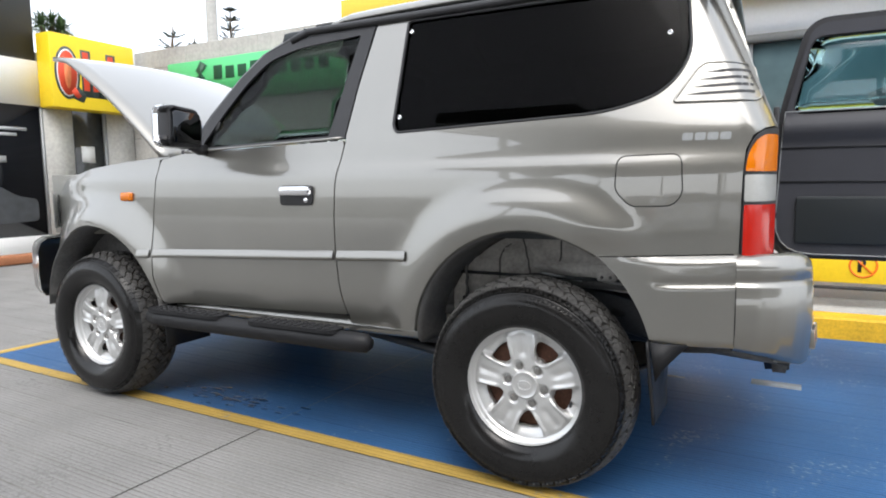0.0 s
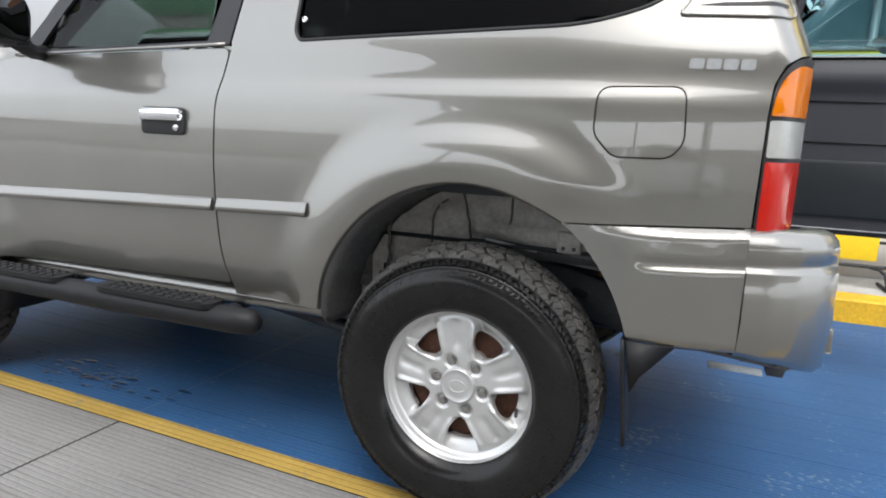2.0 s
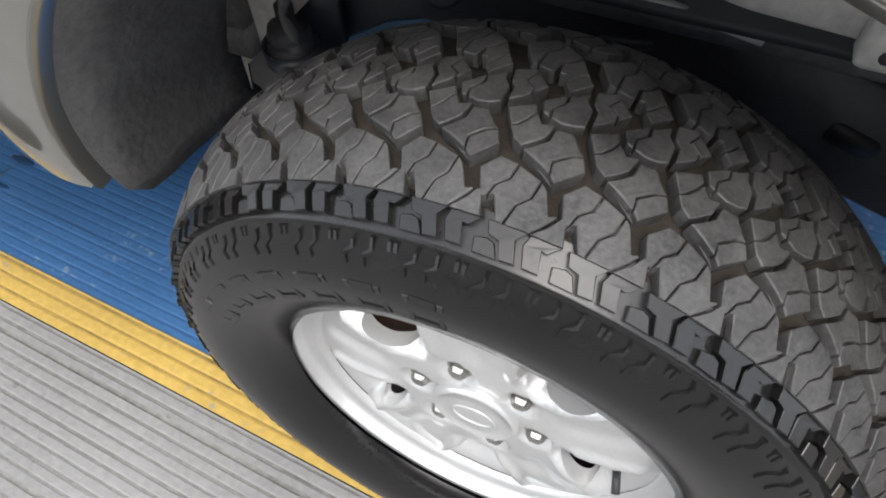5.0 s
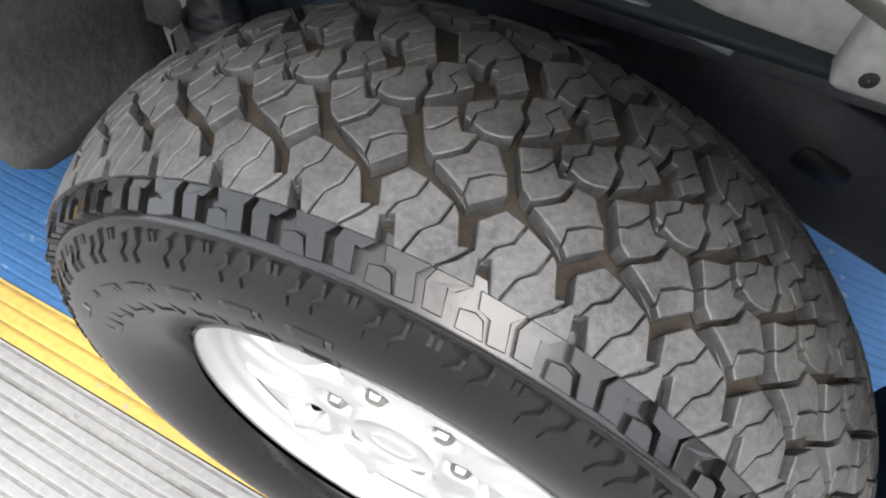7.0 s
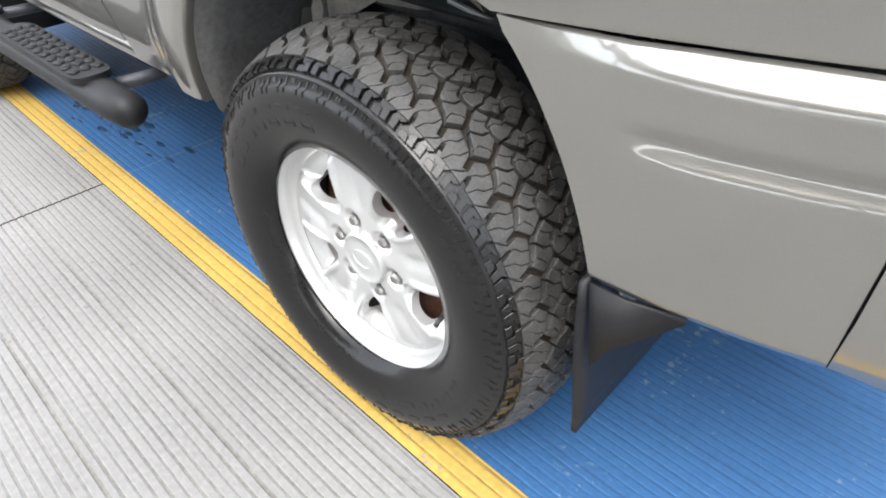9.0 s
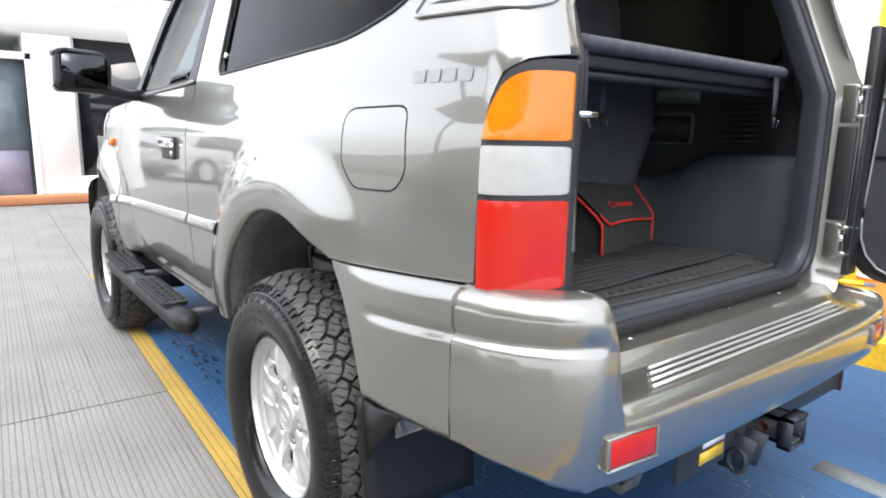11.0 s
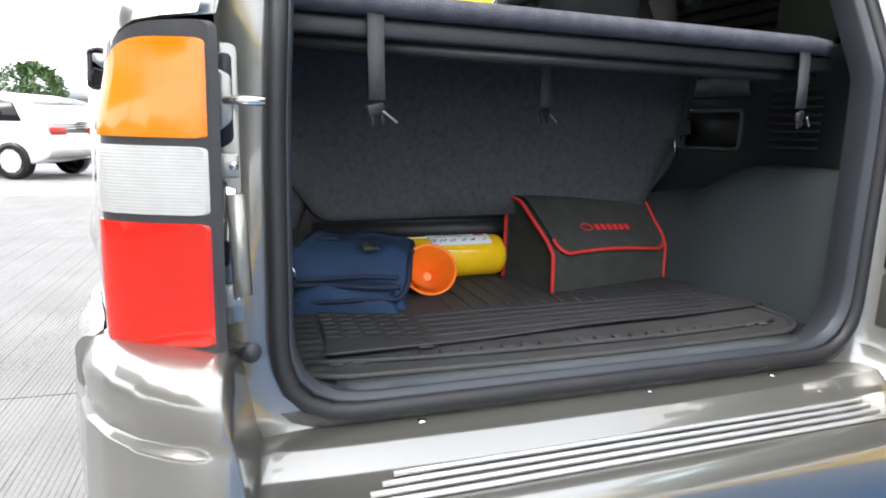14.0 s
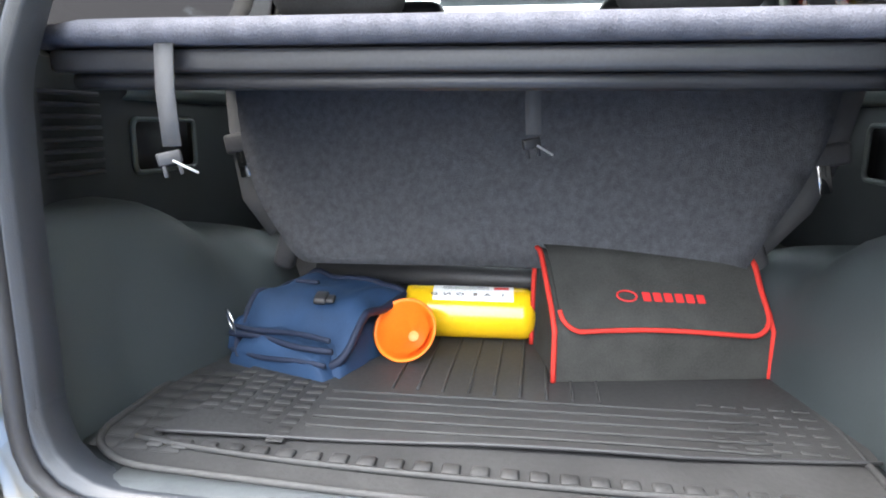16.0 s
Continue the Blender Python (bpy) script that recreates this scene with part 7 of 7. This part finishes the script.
# rubber mats
base_mat = thing("rubber_mat", "black ribbed rubber floor mat filling the load bay", "mat", (0, YC, FZ))
bo = rounded([(-0.10, -0.46), (-0.10, 0.46), (0.35, 0.56), (0.58, 0.555), (0.64, 0.48), (0.658, 0.0), (0.64, -0.48), (0.58, -0.565), (0.35, -0.57)], [0.02, 0.02, 0.05, 0.08, 0.10, 0.3, 0.10, 0.08, 0.05])
part("mat_sheet", sheet(bo, [], lambda u, v: (u, v, 0.004), 0.08, lambda u, v: (u, v, -0.003)), MAT_RUB, base_mat)
part("mat_rim", tube([(u, v, 0.006) for u, v in resample(bo, 0.04)], 0.006, 6, True), MAT_RUB, base_mat)
for k in range(24):
    y = -0.46 + k * 0.04
    part("mat_cleat", box(0.565, 0.590, y - 0.013, y + 0.013, 0.003, 0.010, 0.003, 1), MAT_RUB, base_mat)
for k in range(9):
    for j in range(3):
        part("mat_cell", box(0.30 + k * 0.034, 0.328 + k * 0.034, -0.560 + j * 0.05, -0.515 + j * 0.05, 0.003, 0.0056, 0.0015, 1), MAT_RUB, base_mat)
part("mat_bead", tube([(0.60 - 0.03 * (abs(y) / 0.5) ** 3, y, 0.008) for y in np.linspace(-0.5, 0.5, 30)], 0.005, 6), MAT_RUB, base_mat)
top_mat = thing("rubber_mat", "second black rubber mat laid loose on top", "mat", (0, YC, FZ + 0.006))
to = [(0.02, -0.42), (0.02, 0.54), (0.30, 0.58), (0.465, 0.575), (0.50, 0.30), (0.515, 0.0), (0.54, -0.28), (0.56, -0.475), (0.48, -0.46), (0.30, -0.45)]
def curl(u, v):
    return 0.004 + 0.006 * smooth01((u - 0.44) / 0.1) * (0.5 + 0.5 * math.sin(v * 9))
part("mat_sheet", sheet(rounded(to, 0.02), [], lambda u, v: (u, v, curl(u, v)), 0.03, lambda u, v: (u, v, curl(u, v) - 0.004)), MAT_RUB, top_mat)
part("mat_edge", tube([(u, v, curl(u, v)) for u, v in resample(to[3:8], 0.03, False)], 0.003, 6), GREYPL, top_mat)
for k in range(5):
    x = 0.36 + k * 0.032
    part("mat_rib", tube([(x - 0.02 * (y / 0.5), y, curl(x, y) + 0.0015) for y in np.linspace(-0.26, 0.44, 24)], 0.0028, 5), MAT_RUB, top_mat)
for k in range(8):
    for j in range(5):
        part("mat_cell", box(0.30 + k * 0.028 + 0.01 * j, 0.318 + k * 0.028 + 0.01 * j, -0.455 + j * 0.038, -0.428 + j * 0.038, curl(0.3, 0) - 0.001, curl(0.3, 0) + 0.0016, 0.001, 1), MAT_RUB, top_mat)
        if k < 6:
            part("mat_cell", box(0.31 + k * 0.028, 0.318 + k * 0.028, 0.36 + j * 0.038, 0.385 + j * 0.038, curl(0.3, 0) - 0.001, curl(0.3, 0) + 0.0016, 0.001, 1), MAT_RUB, top_mat)
for k in range(9):
    part("mat_rib", tube([(x, -0.16 + k * 0.045, curl(x, 0) + 0.0012) for x in np.linspace(0.04, 0.34, 8)], 0.003, 5), MAT_RUB, top_mat)
TZ = FZ + 0.011

# felt tool bag with red binding
bag = thing("tool_bag", "charcoal felt tool bag with red binding and red print", "bag")
bag.matrix_world = pose(0.266, 0.152, TZ, 0, 0, 102.5)
W, prof = 0.408, [(0.0, 0.0), (0.004, 0.095), (0.03, 0.125), (0.135, 0.208), (0.155, 0.215), (0.195, 0.215), (0.20, 0.0)]
def sag(u, d, z):
    f = u / W
    return slump(u, d + 0.006 * math.sin(f * 6.1) * (z / 0.2), z * (1 - 0.02 * math.sin(f * 3.14)))
def slump(u, d, z):
    """The far end leans forward and lower than the near one."""
    f = smooth01((u / W - 0.1) / 0.9)
    return (u, d * (1 - 0.36 * f * min(1.0, z / 0.2)), z * (1 - 0.055 * f))
bm = grid([[sag(u, d, z) for d, z in resample(prof, 0.02, False)] for u in np.linspace(0, W, 22)])
part("shell", bm, FELT, bag)
for u in (0.0, W):
    part("side_panel", sheet(prof, [], lambda d, z: (u + (0.004 if u == 0 else -0.004) + 0.01 * math.sin(z * 14) * (1 if u == 0 else -1), *slump(u, d, z)[1:]), 0.04), FELT, bag, "dark mesh side")
    part("binding", tube([slump(u, d, z) for d, z in resample(prof, 0.02, False)], 0.0052, 6), REDBIND, bag)
flap_prof = [(0.195, 0.219), (0.150, 0.220), (0.133, 0.214), (0.028, 0.131), (0.0, 0.098), (-0.003, 0.070)]
fo = rounded([(0.012, 0.0), (W - 0.008, 0.0), (W - 0.008, 0.225), (W - 0.03, 0.252), (W * 0.55, 0.240), (0.035, 0.246), (0.012, 0.22)], [0, 0, 0.02, 0.03, 0.1, 0.03, 0.02])
fl_len = [0.0]
for a, b in zip(flap_prof, flap_prof[1:]):
    fl_len.append(fl_len[-1] + math.hypot(b[0] - a[0], b[1] - a[1]))
def flap_at(u, t, off=0.0):
    d, z = lerp(t, fl_len, [p[0] for p in flap_prof]), lerp(t, fl_len, [p[1] for p in flap_prof])
    return slump(u, d - off * 0.7 + 0.005 * math.sin(u * 15) * t * 4 - 0.004, z + off * 0.7 + 0.003)
part("flap", sheet(fo, [], flap_at, 0.02, lambda u, t: flap_at(u, t, -0.003)), FELT, bag)
part("binding", tube([flap_at(u, t, 0.001) for u, t in resample(fo[1:], 0.02, False)], 0.0046, 6), REDBIND, bag)
for k in range(6):
    part("print_shape", sheet(rounded([(0.172 + k * 0.020, 0.160), (0.187 + k * 0.020, 0.160), (0.187 + k * 0.020, 0.182), (0.172 + k * 0.020, 0.182)], 0.003), [], lambda u, t: flap_at(u, t, 0.002), 0.02), REDINK, bag)
part("print_emblem", tube([flap_at(0.143 + 0.018 * math.cos(a), 0.171 + 0.012 * math.sin(a), 0.002) for a in np.linspace(0, 6.283, 21)[:-1]], 0.002, 5, True), REDINK, bag)

# fire extinguisher
ext = thing("fire_extinguisher", "yellow fire extinguisher lying on the mat, white month label", "extinguisher")
ext.matrix_world = pose(0.055, -0.165, TZ + 0.056, 0, 0, 4)
part("cylinder", lathe([(0.001, 0.004), (0.040, 0.003), (0.048, 0.0), (0.0545, 0.002), (0.056, 0.008), (0.056, 0.252), (0.054, 0.264), (0.046, 0.275), (0.030, 0.281), (0.016, 0.283), (0.016, 0.288)], 40), YELPAINT, ext)
part("valve", join(moved(lathe([(0.014, 0.283), (0.014, 0.30), (0.019, 0.302), (0.019, 0.318), (0.001, 0.32)], 16), Matrix()), box(-0.012, 0.012, 0.30, 0.35, 0.010, 0.022, 0.003)), CHROME, ext, "metal valve")
part("lever", moved(box(-0.010, 0.010, 0.30, 0.36, 0.024, 0.036, 0.003), Matrix()), BLACKPL, ext)
lab = part("label", grid([[(0.0566 * math.sin(a), y, 0.0566 * math.cos(a)) for a in np.linspace(-0.15, 0.85, 12)] for y in (0.06, 0.232)]), LABELW, ext, "white label with month letters")
for k, ch in enumerate("JASOND"):
    fc = bpy.data.curves.new("letter", 'FONT')
    fc.body, fc.size, fc.extrude = ch, 0.022, 0.0003
    tx = new("label_letter", fc)
    a = 0.62
    tx.parent = lab
    tx.matrix_local = pose(0.0570 * math.sin(a), 0.212 - k * 0.028, 0.0570 * math.cos(a), 0, 35, 180) @ pose(0, 0, 0, 0, 0, 90)
    fc.materials.append(INK)
part("label_mark", grid([[(0.0570 * math.sin(a), y, 0.0570 * math.cos(a)) for a in (0.0, 0.12, 0.25)] for y in (0.19, 0.222)]), REDINK, lab)
for k in range(3):
    part("label_line", grid([[(0.0570 * math.sin(a), y, 0.0570 * math.cos(a)) for a in (0.05 + k * 0.09, 0.075 + k * 0.09)] for y in (0.08, 0.18)]), INK, lab)

# orange funnel
fun = thing("funnel", "orange plastic funnel lying on its side", "funnel")
fun.matrix_world = pose(0.192, -0.140, TZ + 0.057, 0, 58, -10)
part("bowl", lathe([(0.064, 0.0), (0.066, 0.003), (0.062, 0.004), (0.058, -0.002), (0.014, -0.056), (0.011, -0.075), (0.008, -0.075), (0.010, -0.056), (0.050, 0.001)], 36, 'Z'), ORANGE, fun)
part("bung", lathe([(0.001, -0.052), (0.011, -0.052), (0.012, -0.058)], 16, 'Z'), mat("pale_orange", (0.9, 0.35, 0.12), 0.5), fun)

# navy messenger bag
nb = thing("messenger_bag", "navy nylon messenger bag with dark bindings, lying flat", "bag")
nb.matrix_world = pose(0.172, -0.326, TZ, 0, 0, -18) @ Matrix.Diagonal((0.90, 0.90, 1.28, 1))
def pillow(L, Wd, H, z0, seed, n=18):
    rows = []
    for i in range(n + 1):
        u = i / n * 2 - 1
        row = []
        for j in range(n + 1):
            v = j / n * 2 - 1
            e = (1 - abs(u) ** 5) * (1 - abs(v) ** 5)
            row.append((u * L, v * Wd, z0 + H * max(0.0, e) ** 0.55 * (0.85 + 0.15 * noise.noise(Vector((u * 1.7, v * 1.7, seed)))) + 0.006 * noise.noise(Vector((u * 5, v * 5, seed + 3)))))
        rows.append(row)
    return rows
def closed(rows, z):
    bm = grid(rows)
    bot = grid([[(x, y, z) for x, y, _ in r] for r in rows])
    return join(bm, bot)
part("body", closed(pillow(0.125, 0.148, 0.064, 0.0, 1.0), 0.0), NAVY, nb)
part("front_pocket", moved(closed(pillow(0.06, 0.135, 0.05, 0.0, 5.0), 0.0), pose(0.095, -0.002, 0.004, 0, 14, 0)), NAVY, nb)
def flap_n(u, v):
    return (u, v + 0.0, 0.093 + 0.010 * noise.noise(Vector((u * 14, v * 14, 2))) - 0.9 * max(0, u - 0.03) ** 1.5 * 3.2 - 0.6 * max(0, abs(v) - 0.11) ** 1.2)
fn = rounded([(-0.135, -0.150), (-0.135, 0.155), (0.105, 0.152), (0.128, 0.10), (0.128, -0.11), (0.09, -0.150)], [0.02, 0.02, 0.03, 0.04, 0.05, 0.04])
part("flap", sheet(fn, [], flap_n, 0.015, lambda u, v: (flap_n(u, v)[0], v, flap_n(u, v)[2] - 0.005)), NAVY, nb)
part("flap_binding", tube([flap_n(u, v) for u, v in resample(fn, 0.015)], 0.0075, 6, True), NAVY_DK, nb)
for zc, xo in ((0.018, 0.150), (0.052, 0.124)):
    part("zip_line", tube([(xo + 0.004 * math.sin(v * 26 + zc * 90), v, zc + 0.004 * math.sin(v * 17)) for v in np.linspace(-0.128, 0.128, 18)], 0.0042, 6), NAVY_DK, nb)
part("pocket_binding", tube([(0.135 + 0.006 * math.sin(v * 30), v, 0.040) for v in np.linspace(-0.135, 0.135, 18)], 0.005, 6), NAVY_DK, nb)
part("clip", moved(join(box(-0.018, 0.018, -0.014, 0.014, 0, 0.010, 0.004), box(-0.012, 0.012, 0.010, 0.030, 0, 0.007, 0.003)), pose(0.045, 0.045, 0.092, 0, 12, 20)), BLACKPL, nb, "black clip")
part("loop_tab", moved(box(-0.006, 0.006, -0.03, 0.03, 0, 0.006, 0.002), pose(-0.05, -0.07, 0.094, 0, 0, 10)), NAVY_DK, nb)
part("d_ring", moved(tube([(0.021 * math.cos(t), 0, 0.021 * math.sin(t)) for t in np.linspace(0, 6.283, 21)[:-1]], 0.0028, 6, True), pose(0.142, -0.128, 0.060, 20, 0, 62)), CHROME, nb, "steel ring")
strap([(0.118, -0.125, 0.036), (0.135, -0.118, 0.018), (0.15, -0.10, 0.006)], 0.02, "strap_end", nb, NAVY_DK, up=(0.3, 0.9, 0.3))
part("side_fold", moved(closed(pillow(0.10, 0.03, 0.06, 0.0, 8.0), 0.0), pose(0.02, -0.150, 0.004, -10, 0, 0)), NAVY, nb)
